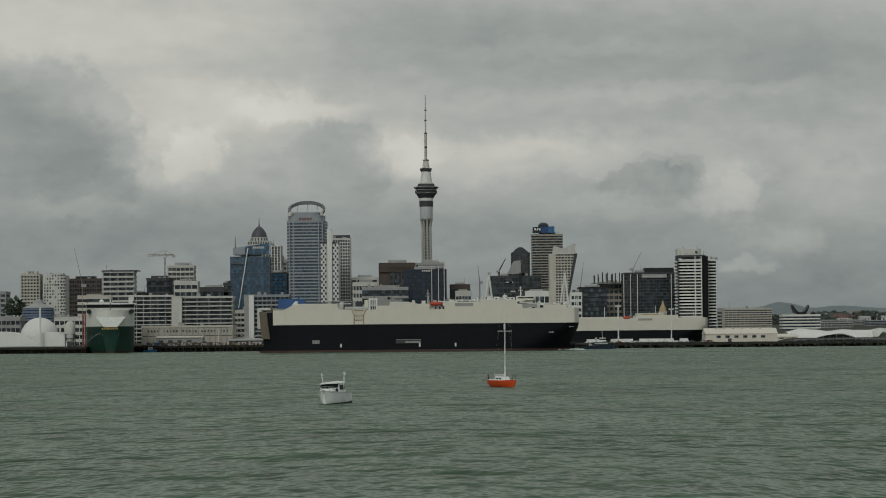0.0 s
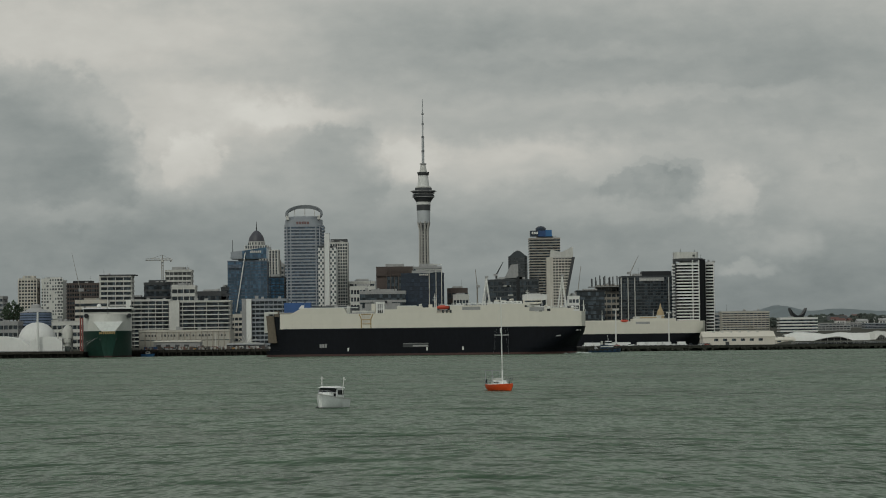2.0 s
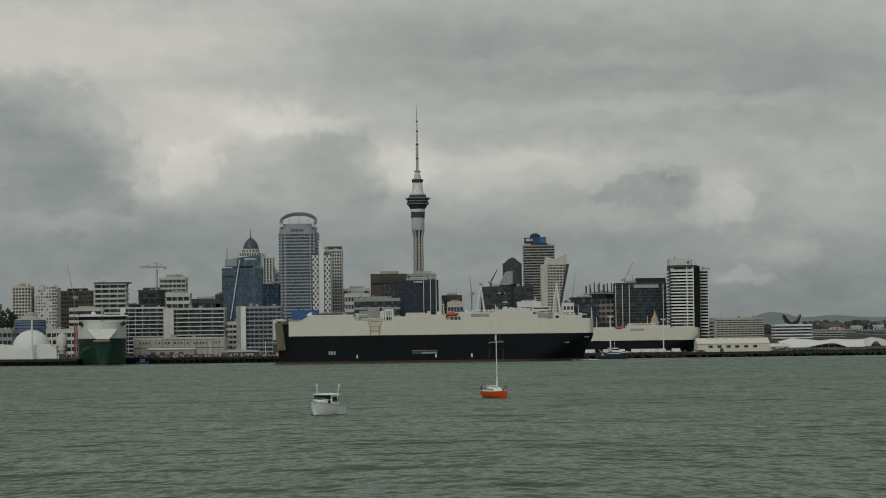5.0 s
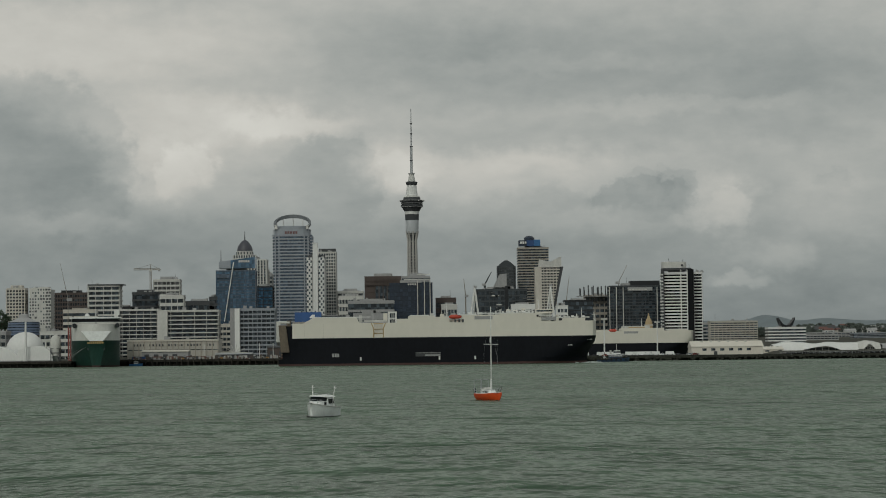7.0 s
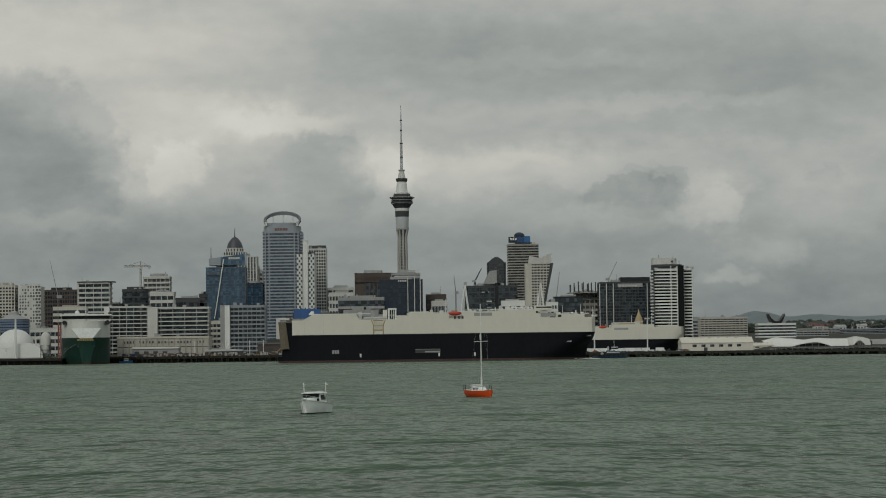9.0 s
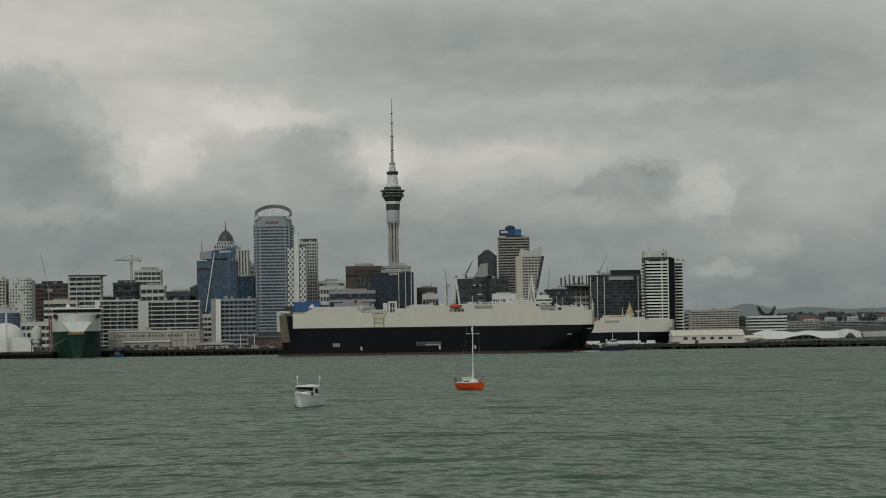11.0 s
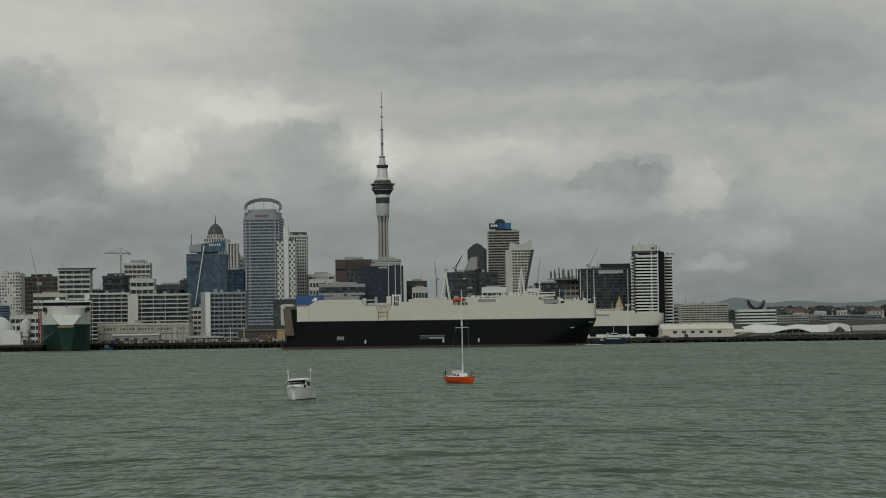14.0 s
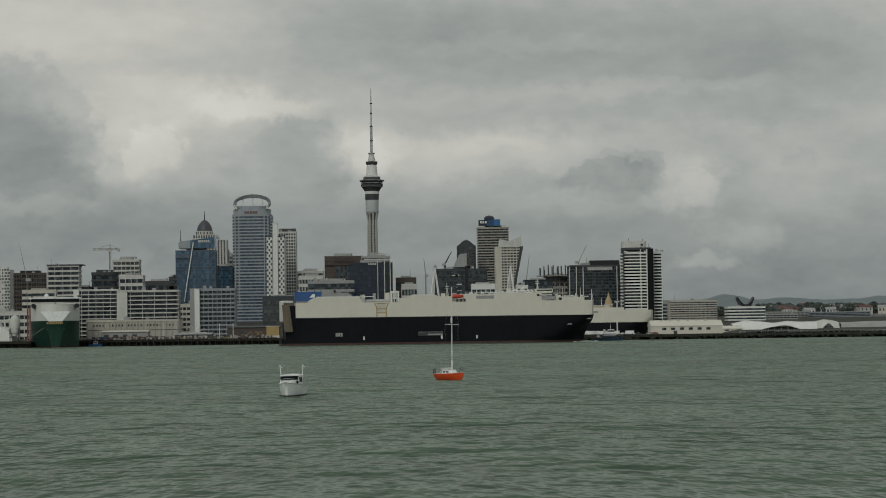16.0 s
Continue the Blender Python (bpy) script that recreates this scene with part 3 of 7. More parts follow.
def car_carrier_fittings(ob, berth=False):
    """Deck houses, ramp, masts and marks of a car carrier whose near side faces -y."""
    f = -15.9
    # raised houses along the weather deck
    for x0, x1, z1 in ((-100.2+15.1, -64.6+15.1, 30.0), (-41.3+15.1, -33.5+15.1, 28.9),
                       (-33.5+15.1, -17.63+15.1, 30.7), (-17.59+15.1, -8.45+15.1, 29.8),
                       (-0.34+15.1, 23.0+15.1, 30.8), (23.0+15.1, 53.0+15.1, 31.5),
                       (58.2+15.1, 77.0+15.1, 28.4)):
        bm = box(bmesh.new(), x0, x1, f, 15.5, 26.4, z1)
        for v in bm.verts:
            if v.co.z > 27 and (x0 < -60):
                v.co.x += 6.5 if v.co.x < (x0 + x1) / 2 else -2.0
        part("deck_house", bm, M["shipwhite"], ob)
    part("lower_deck_strip", box(bmesh.new(), -63.5+15.1, -47.6+15.1, f + 0.4, 10, 26.4, 27.2), M["grey"], ob)
    part("vent_housing", box(bmesh.new(), -61.8+15.1, -48.0+15.1, f + 3, 6, 27.2, 28.4), M["offwhite"], ob)
    part("lifeboat_recess", box(bmesh.new(), -8.47+15.3, -0.35+14.9, f + 3.5, 15, 26.4, 28.0), M["shipwhite"], ob)
    lifeboat(ob, -4.57+15.1, f + 1.6, 28.3)
    for u in (0, 4.2, 8):
        part("gangway_fitting", box(bmesh.new(), -5.28+15.1 + u * 0.6, -5.28+16.3 + u * 0.6, f - 0.25, f + 0.4, 26.3, 28.2), M["darkgrey"], ob)
    # portal frame
    xa, xb = -46.6+15.1, -41.3+15.1
    gantry = part("stores_gantry", box(bmesh.new(), xa - 0.1, xb + 0.1, f + 1.95, f + 2.95, 32.5, 33.5), M["paintsteel"], ob, "white portal frame on deck")
    for x in (xa, xb - 1.0):
        part("gantry_post", box(bmesh.new(), x, x + 1.0, f + 2, f + 2.9, 26.4, 32.5), M["paintsteel"], gantry)
    for x in (xa + 2.2, xa + 3.4):
        part("gantry_ladder", box(bmesh.new(), x, x + 0.3, f + 2.2, f + 2.6, 26.4, 32.5), M["paintsteel"], gantry)
    part("gantry_rail", box(bmesh.new(), xa + 1.0, xb - 1.0, f + 2.2, f + 2.6, 29.0, 29.4), M["paintsteel"], gantry)
    part("gantry_winch", box(bmesh.new(), xa + 2.0, xa + 4.2, f + 3.0, f + 5.5, 26.4, 28.6), M["darkgrey"], gantry)
    # tan accommodation ladder frame
    bm = bmesh.new()
    xa, xb = -56.2+15.1, -49.4+15.1
    tube(bm, (xa - 1.0, f - 0.2, 26.3), (xa + 0.4, f - 0.2, 23.0), 0.3), tube(bm, (xa + 0.4, f - 0.2, 23.0), (xa + 0.4, f - 0.2, 17.4), 0.3)
    tube(bm, (xb + 1.0, f - 0.2, 26.3), (xb - 0.4, f - 0.2, 23.0), 0.3), tube(bm, (xb - 0.4, f - 0.2, 23.0), (xb - 0.4, f - 0.2, 17.4), 0.3)
    for z in (26.0, 22.6, 20.0):
        tube(bm, (xa + 0.2, f - 0.2, z), (xb - 0.2, f - 0.2, z), 0.26)
    part("ladder_frame", bm, M["tan"], ob, "tan-painted ladder frame")
    part("ladder_panel", box(bmesh.new(), xa + 0.6, xb - 0.6, f - 0.2, f + 0.3, 20.2, 25.8), M["cream"], ob)
    # bridge and its wings, forward
    xa = 45.6+15.1
    br = part("bridge", box(bmesh.new(), xa, xa + 11.5, -14.0, 14.0, 31.5, 34.0), M["shipwhite"], ob, "cream wheelhouse near the bow", bevel=0.15)
    part("bridge_window", box(bmesh.new(), xa + 1, xa + 11, -14.1, 14.1, 32.5, 33.4), M["glass"], br)
    part("bridge_wing", box(bmesh.new(), xa + 4, xa + 10, -17.5, 17.5, 31.2, 31.6), M["shipwhite"], br)
    part("wing_shade", box(bmesh.new(), 49.4+15.1, 58.6+15.1, f - 0.5, f + 2.0, 27.0, 29.2), M["grey"], ob, "grey recessed deck opening")
    part("wing_rail", box(bmesh.new(), 47.7+15.1, 56.1+15.1, f - 0.6, f - 0.3, 29.6, 30.7), M["offwhite"], ob)
    part("opening", box(bmesh.new(), 7.43+15.1, 18.72+15.1, f - 0.08, f + 1.0, 28.0, 30.0), M["grey"], ob, "grey louvred deck opening")
    for u in (0, 3.0, 6.2):
        part("mooring_shelter", box(bmesh.new(), 63.9+15.1 + u * 2.2, 63.9+17.4 + u * 2.2, f + 1, f + 4, 28.4, 29.6 - 0.2 * u / 3), M["offwhite"], ob)
    # masts
    for x, z0, z1, arms in ((-9.80+15.1, 29.7, 38.8, 2), (48.4+15.1, 33.9, 40.5, 3), (83.7+15.1, 26.4, 33.5, 1)):
        bm = bmesh.new()
        tube(bm, (x, -6, z0), (x, -6, z1), 0.38, 8, 0.15)
        for k in range(arms):
            zz = z0 + (z1 - z0) * (0.55 + 0.16 * k)
            tube(bm, (x - 1.5 + 0.3 * k, -6, zz), (x + 1.5 - 0.3 * k, -6, zz), 0.13)
        tube(bm, (x + 1.2, -6, z0), (x + 0.1, -6, z0 + (z1 - z0) * 0.6), 0.12)
        part("mast", bm, M["paintsteel"], ob)
    for x, r, h in ((29.3+15.1, 1.6, 2.8), (33.6+15.1, 2.0, 2.2), (38.5+15.1, 1.4, 3.4), (41.7+15.1, 1.8, 2.0), (60.1+15.1, 1.2, 2.4)):
        part("ventilator", lathe(bmesh.new(), [(r * 0.7, 0), (r * 0.7, h * 0.6), (r, h * 0.65), (r, h * 0.9), (r * 0.6, h)], 12), M["shipwhite"], ob, smooth=True,
             at=pose(x, -9, 31.4 if x < 65 else 28.3))
    # winches, hatches, life rafts and lockers of the fore deck and round the gantry
    rnd = random.Random(29)
    for x0, x1, base, count in ((-28, -19, 26.4, 4), (15, 37, 30.8, 9), (38, 60, 31.5, 16), (73, 95, 28.4, 9)):
        for k in range(count):
            x = x0 + (x1 - x0) * (k + rnd.uniform(0.1, 0.9)) / count
            w, h, deep = rnd.uniform(0.7, 2.4), rnd.uniform(0.8, 2.6), rnd.uniform(0.6, 9)
            kind = k % 3
            if kind == 0:
                part("deck_locker", box(bmesh.new(), x, x + w, f + deep, f + deep + 2, base - 0.2, base + h), M[rnd.choice(("white", "offwhite", "darkgrey"))], ob)
            elif kind == 1:
                part("life_raft", tube(bmesh.new(), (x, f + deep, base + 0.8), (x + 1.7, f + deep, base + 0.8), 0.65, 10), M["white"], ob)
            else:
                part("deck_winch", tube(bmesh.new(), (x, f + deep, base - 0.2), (x, f + deep, base + h), 0.5, 8, 0.35), M[rnd.choice(("grey", "darkgrey", "paintsteel"))], ob)
    for x, h in ((39.5, 5.2), (44.0, 6.8), (75.0, 7.5), (78.5, 4.5), (90.0, 5.0)):
        part("lamp_post", tube(bmesh.new(), (x, f + 2.0, 28.2), (x, f + 2.0, 31.5 + h * 0.6), 0.16, 6, 0.1), M["paintsteel"], ob)
    part("accommodation", box(bmesh.new(), 46.5, 60.0, -12.0, 13.0, 31.4, 33.2), M["white"], ob, "white accommodation house abaft the bridge", bevel=0.12)
    for k in range(5):
        part("porthole", box(bmesh.new(), 47.6 + 2.5 * k, 48.8 + 2.5 * k, -12.08, -11.9, 32.1, 32.8), M["glass"], ob)
    for x0, x1, z0, z1 in ((61.5, 64.0, 29.3, 30.6), (65.2, 67.0, 27.2, 28.6), (70.5, 72.4, 26.5, 28.3), (75.4, 77.6, 26.7, 28.2)):
        part("deck_recess", box(bmesh.new(), x0, x1, f - 0.12, f + 0.6, z0, z1), M["black"], ob)
    # rails along the deck edge
    bm = bmesh.new()
    for i in range(26):
        xx = 0.40+15.1 + i * 2.0
        tube(bm, (xx, f + 0.3, 30.7), (xx, f + 0.3, 32.3), 0.06, 4)
    for z in (31.6, 32.3):
        tube(bm, (0.40+15.1, f + 0.3, z), (0.40+65.1, f + 0.3, z), 0.06, 4)
    part("guard_rail", bm, M["paintsteel"], ob)
    rnd = random.Random(17)
    for i in range(16):
        x = -58 + i * 7.4 + rnd.uniform(-2, 2)
        if -30 < x < -12 or 20 < x < 24:
            continue
        part("deck_fitting", box(bmesh.new(), x, x + rnd.uniform(0.8, 2.6), f + rnd.uniform(2, 9), f + 11, 26.4, 31.2 + rnd.uniform(0.2, 1.4)), M[rnd.choice(("shipwhite", "offwhite", "grey"))], ob)
    # added white strips imitate light caught along the deck-house top edges
    coaming = mesh_of("coaming", box(bmesh.new(), 0, 12, f - 0.05, f + 0.35, 0, 0.45), M["white"])
    for x, z in ((-78.5, 30.0), (-66.5, 30.0), (-54.5, 30.0), (-18, 30.7), (12, 30.8), (24, 31.5), (36, 31.5), (66, 28.4)):
        again("coaming", coaming, ob, pose(x, 0, z))
    # marks on the black side
    bars(ob, -81.3+15.1, -16.1, 5.4, 3, 1.3, 2.2, 0.25, "grey", "draught_mark_bar")
    bm = box(bmesh.new(), -29.8+15.1, -13.96+15.1, -16.12, -15.9, 5.2, 7.6)
    side_door = part("side_door", bm, M["darkgrey"], ob, "grey-rimmed side ramp door")
    part("door_rim", box(bmesh.new(), -23.8+15.1, -14.31+15.1, -16.2, -16.1, 5.5, 6.4), M["grey"], side_door)
    part("door_rim", box(bmesh.new(), -29.8+15.1, -13.96+15.1, -16.2, -16.1, 7.4, 7.65), M["grey"], side_door)
    for u in (-64.1+15.1, -14.86+15.1, 7.53+15.1):
        part("pilot_mark", box(bmesh.new(), u - 0.5, u + 0.5, -16.12, -15.9, 3.0, 5.2), M["white"], ob, "small white hull mark")
    bars(ob, 62.6+15.1, -15.9, 11.0, 4, 1.6, 0.8, 0.15, "grey", "name_bar")
    bars(ob, 77.8+15.1, -14.9, 14.3, 5, 0.5, 0.8, 0.3, "grey", "name_bar")
    part("rubbing_line", box(bmesh.new(), -90, 70, -16.06, -15.9, 17.0, 17.3), M["darkgrey"], ob)
    seam = mesh_of("plate_seam", box(bmesh.new(), -0.07, 0.07, -15.98, -15.5, 17.4, 26.3), M["cream"])
    for i in range(12):
        again("plate_seam", seam, ob, pose(-84 + 11.9 * i, 0, 0))
    casing = part("funnel", box(bmesh.new(), -90.5, -73.5, 5.0, 13.0, 26.4, 34.0), M["funnelblue"], ob, "blue funnel casing", bevel=0.25)
    part("funnel_mark", prism(bmesh.new(), [(-81.4, 4.86), (-78.0, 4.86), (-78.0, 5.1), (-81.4, 5.1)], 30.2, 32.4, [(-79.4, 4.86), (-77.6, 4.86), (-77.6, 5.1), (-79.4, 5.1)]), M["white"], casing)
    for dx in (-86, -83, -77.5):
        part("exhaust_pipe", tube(bmesh.new(), (dx, 9, 33.4), (dx, 9.4, 34.8), 0.35, 8), M["black"], casing)
    # stern: upright quarter ramp with its posts
    bm = box(bmesh.new(), -100.2, -95.6, -15.6, -14.4, 8.6, 25.6)
    for v in bm.verts:
        if v.co.z < 10:
            v.co.x += 1.4 if v.co.x < -98 else 2.2
        v.co.y -= 0.5 if v.co.z < 10 else 0
    ramp = part("stern_ramp", bm, M["ramp"], ob, "raised rusty brown stern ramp", bevel=0.1)
    for k in range(4):
        part("ramp_rib", box(bmesh.new(), -99.9 + k * 0.35, -95.6 + k * 0.5, -15.9, -15.5, 23.5 - k * 4, 23.7 - k * 4), M["ramp"], ramp)
    bm = bmesh.new()
    box(bm, -101.6, -99.0, -13.5, -11.5, 15.0, 28.0)
    box(bm, -100.5, -93.0, -13.0, -11.0, 26.6, 28.2)
    part("ramp_post", bm, M["offwhite"], ob, "pale ramp lifting post", bevel=0.3)
    part("ramp_post", box(bmesh.new(), -95.2, -92.2, -12.9, -11.5, 15.2, 28.6), M["ramp"], ob)
    part("stern_gallery", box(bmesh.new(), -97.6, -91.7, -14.2, 15.0, 17.2, 25.0), M["hull"], ob)
    bm = bmesh.new()
    box(bm, -91.4, -81.5, f + 0.5, f + 1.0, 26.4, 27.5)
    for i in range(6):
        tube(bm, (-91 + i * 1.9, f + 0.7, 26.4), (-91 + i * 1.9, f + 0.7, 28.2), 0.1, 4)
    part("aft_rail", bm, M["beige"], ob)


def bow_wave(parent):
    """Broken white water low along the bow."""
    bm = bmesh.new()
    rnd = random.Random(4)
    for i in range(60):
        x = rnd.uniform(76, 104)
        y = -rnd.uniform(0.5, 7) * (1 - (x - 76) / 40) - 1
        r = rnd.uniform(0.4, 1.3)
        lathe(bm, [(r, -0.1), (r * 0.8, 0.15), (r * 0.2, rnd.uniform(0.2, 0.6))], 6, x, y)
    return part("bow_wave", bm, M["foam"], parent, "white foam at the bow")


ship = car_carrier("black and cream car carrier under way off the wharf", "hull", "boot", -15.1, 1488, 0)
car_carrier_fittings(ship)
bow_wave(ship)
# the second carrier lies at its berth behind the east wharf
berthed = car_carrier("black and cream car carrier moored at a berth", "hull", "boot", 124.5, 2010, 0, 13.0, 23.4)
for x0, x1, z1, mat in ((-30, 30, 24.4, "shipwhite"), (38, 74, 25.6, "shipwhite"), (40, 62, 27.6, "offwhite"), (80, 94, 24.2, "shipwhite")):
    part("deck_house", box(bmesh.new(), x0, x1, -15.7 if z1 < 27 else -14.0, 15 if z1 < 27 else 13, 23.3 if z1 < 27 else 25.5, z1), M[mat], berthed, bevel=0.1)
part("deck_stripe", box(bmesh.new(), 44, 58, -14.3, -13.8, 26.0, 26.7), M["tan"], berthed)
part("side_opening", box(bmesh.new(), 40, 52, -16.1, -15.5, 21.2, 23.0), M["grey"], berthed)
part("bow_mark", box(bmesh.new(), 92, 94, -9.0, -6, 15.5, 19.5), M["darkgrey"], berthed)
lifeboat(berthed, 30.5, -15.2, 22.2, 7.0)
for x, z in ((12.5, 33), (56, 34), (88, 30)):
    part("mast", tube(bmesh.new(), (x, -4, 23.3), (x, -4, z), 0.35, 6, 0.15), M["paintsteel"], berthed)
part("funnel", box(bmesh.new(), -24, -17, -6, 6, 24.3, 30.5), M["blue"], berthed, "blue funnel casing", bevel=0.3)
part("vent_cowl", lathe(bmesh.new(), [(1.2, 0), (1.2, 2.5), (2.4, 3.5), (2.4, 5.5), (1.0, 6.3)], 12), M["offwhite"], berthed, smooth=True, at=pose(-12.5, -8, 23.3))
part("ladder_frame", box(bmesh.new(), -24.5, -18, -16.1, -15.6, 14, 22.5), M["tan"], berthed, "tan ladder frame")



def observation_tower():
    d = 3300
    z0 = ground(d) - 1
    ob = thing("observation_tower", pose(-22.9, d, z0), "tall pale concrete observation tower with a glazed pod and mast", "tower")

    def turned(name, mat, rows, n=32, label=""):
        return part(name, lathe(bmesh.new(), [(r, z - z0) for r, z in rows], n), M[mat], ob, label, smooth=True)

    turned("shaft", "darkgrey", [(6.6, z0), (5.6, 121.2), (5.0, 164.8), (5.4, 171.1)])
    for k in range(8):
        a = 45 * k + 12
        bm = bmesh.new()
        tube(bm, (6.9, 0, 0), (5.7, 0, 163.2 - z0), 1.5, 6)
        tube(bm, (5.7, 0, 163.2 - z0), (8.2, 0, 175.9 - z0), 1.4, 6)
        part("leg", bm, M["towergrey"], ob, at=pose(0, 0, 0, 0, 0, a))
    for k in range(14):
        z = 109.3 - z0 + 4.0 * k
        part("ring_beam", lathe(bmesh.new(), [(6.35 - 0.045 * k, z), (6.35 - 0.045 * k, z + 0.7)], 24), M["towergrey"], ob)
    turned("window_strip", "glass", [(5.75, 109.3), (5.3, 161.6)], 8)
    turned("collar", "palecollar", [(8.0, 173.5), (8.9, 175.9), (9.3, 191.0), (9.3, 191.8)])
    turned("dark_band", "darkgrey", [(9.5, 191.4), (9.8, 199.7)], label="dark louvred band")
    turned("upper_collar", "white", [(9.7, 199.7), (10.2, 203.7)])
    pod = turned("pod", "darkgrey", [(10.3, 203.7), (13.2, 208.4), (15.4, 211.6), (15.4, 213.2), (13.6, 214.0), (14.8, 216.8), (16.6, 217.2), (16.6, 219.1), (12.2, 220.3), (11.6, 223.5)], 40, "dark glazed observation pod")
    for v in (343, 337, 332):
        z = 214.8 + (337 - v) * 0.79 - z0
        part("floor_rim", lathe(bmesh.new(), [(15.6 if v != 332 else 17.2, z), (15.6 if v != 332 else 17.2, z + 0.6)], 40), M["grey"], pod)
    arm = mesh_of("spoke", tube(bmesh.new(), (13, 0, 218.0 - z0), (18.6, 0, 218.0 - z0 + 0.4), 0.3, 5), M["offwhite"])
    for k in range(12):
        again("spoke", arm, pod, pose(0, 0, 0, 0, 0, 30 * k + 3))
    turned("pale_ring", "offwhite", [(11.0, 223.5), (10.6, 225.1), (8.8, 225.9)])
    turned("upper_drum", "white", [(8.4, 225.9), (6.6, 241.0)])
    turned("upper_deck", "darkgrey", [(7.2, 241.0), (8.0, 242.6), (8.3, 245.4), (6.0, 245.7)])
    turned("cone", "offwhite", [(5.4, 245.7), (3.4, 256.1)])
    turned("crow_nest", "grey", [(4.4, 256.1), (4.6, 257.7)], 20)
    mast = turned("mast", "steel", [(1.9, 257.7), (1.8, 294.2), (1.0, 295.0), (1.0, 312.5), (0.95, 313.3), (0.75, 327.7), (0.5, 348.4)], 10, "grey steel antenna mast")
    for v in (262, 237, 214, 196):
        z = 294.2 + (237 - v) * 0.79 - z0
        part("mast_ring", lathe(bmesh.new(), [(2.1 if v > 230 else 1.6, z), (2.1 if v > 230 else 1.6, z + 1.6)], 10), M["darkgrey"], mast)
    return ob


M["palecollar"] = material("pale_blue_grey_panels", (0.44, 0.46, 0.48), 0.6, vary=0.1, size=8, streak=2)
observation_tower()


# waterfront, beside the cement wharf
block("white apartment tower with rounded balconies", x=-394.8, y=2250, w=18.35, top=75.6, d=22, floors=20, cols=6, wall="cream", r=5, pier=0.9, band=0.46, plant="cream", plant_size=0.6)
block("white apartment tower with a pale stair shaft", x=-371.3, y=2250, w=21.0, top=73.8, d=22, floors=21, cols=0, wall="offwhite", glaze="offwhite", band=0.5, plant="offwhite", plant_size=0.7, key="scatter")
block("dark brown office block with small windows", x=-358.2, y=2350, w=34.9, top=73.0, d=26, floors=14, cols=14, wall="brown", pier=0.7, plant="black", plant_size=0.55, band=0.38)
block("cream apartment block with banded floors", x=-303.9, y=2200, w=30.1, top=73.4, d=22, floors=14, cols=4, wall="offwhite", pier=0.3, band=0.38, plant="", proud=1.4, key="slabtop")
block("beige stepped terrace apartments", x=-297.2, y=2000, w=27.0, top=48.5, d=20, floors=8, wall="cream", band=0.5, plant="beige")
block("grey concrete office slab", x=-417.5, y=2150, w=36.1, top=56.0, d=24, floors=10, cols=8, wall="grey")
block("low grey portside office", x=-358.0, y=1850, w=51.5, top=28.6, d=24, floors=4, cols=14, wall="grey")
block("low pale portside office with dark windows", x=-293.7, y=1850, w=24.0, top=28.0, d=20, floors=4, cols=6, wall="offwhite")
block("long white apartment block with recessed balconies", x=-236.1, y=1900, w=35.1, top=44.3, d=22, floors=12, cols=6, wall="offwhite", band=0.26, pier=0.22, proud=1.6, plant="", key="long_west")
block("long white apartment block with deep balcony bands", x=-193.0, y=1890, w=48.0, top=42.8, d=22, floors=11, cols=5, wall="offwhite", band=0.26, pier=0.22, proud=1.6, plant="", key="long")
block("cream cargo shed with small high windows", x=-196.0, y=1800, w=69.9, top=18.85, d=30, floors=2, wall="warehouse", band=0.93, plant="", key="cargo")
block("dark round-fronted office block", x=-277.8, y=2300, w=26.5, top=71.5, d=26, floors=9, wall="darkgrey", r=8, band=0.3, plant="darkgrey", plant_size=0.62)
block("apartment tower under construction with bare slabs", x=-289.9, y=2600, w=29.3, top=93.8, d=24, floors=14, cols=6, wall="offwhite", glaze="dimglass", pier=0.4, band=0.38, proud=1.2)
block("cream low apartment block", x=-240.4, y=2200, w=22.2, top=65.4, d=20, floors=8, cols=4, wall="offwhite")
block("brown low office block", x=-220.2, y=2250, w=30.8, top=60.5, d=20, floors=6, cols=6, wall="darkgrey")
block("dark grey office block", x=-206.2, y=2250, w=8.09, top=64.6, d=20, floors=9, wall="darkgrey")
block("blue glass office tower with a slanted crown", x=-184.7, y=2250, w=37.8, top=90.9, d=30, floors=26, cols=12, wall="palegl", glaze="blueglass", band=0.16, pier=0.22, key="blue")
block("pale apartment tower under a dark dome", x=-197.7, y=2600, w=37.4, top=114.7, d=30, floors=32, cols=11, wall="offwhite", pier=1.3, name="apartment_tower", key="dome", band=0.14)
block("hotel block with a grid of balconies", x=-139.2, y=1880, w=32.5, top=43.4, d=24, floors=11, cols=9, wall="bluegrey2", band=0.36, pier=0.28, proud=1.0, plant="", key="hotel", glaze="glass")
block("round-shouldered office tower with a halo roof", x=-165.9, y=2850, w=47.8, top=150.4, d=40, floors=34, wall="bluegrey2", glaze="palegl", band=0.42, r=12, plant="", key="halo")
block("apartment tower with a chequered pattern of windows", x=-112.7, y=2350, w=18.03, top=105.1, d=24, floors=30, cols=4, wall="white", pier=2.0, plant="darkgrey", plant_size=0.95, key="chequer")
block("beige apartment tower with a grid of windows", x=-103.6, y=2400, w=18.42, top=113.9, d=24, floors=30, cols=7, wall="offwhite", pier=0.8, band=0.35, plant="darkgrey", plant_size=0.92)
block("pale low office block", x=-80.3, y=2400, w=26.5, top=72.8, d=24, floors=9, cols=5, wall="offwhite", band=0.32)
block("grey terraced office building", x=-53.4, y=2150, w=42.3, top=56.7, d=30, floors=6, wall="grey", band=0.3)
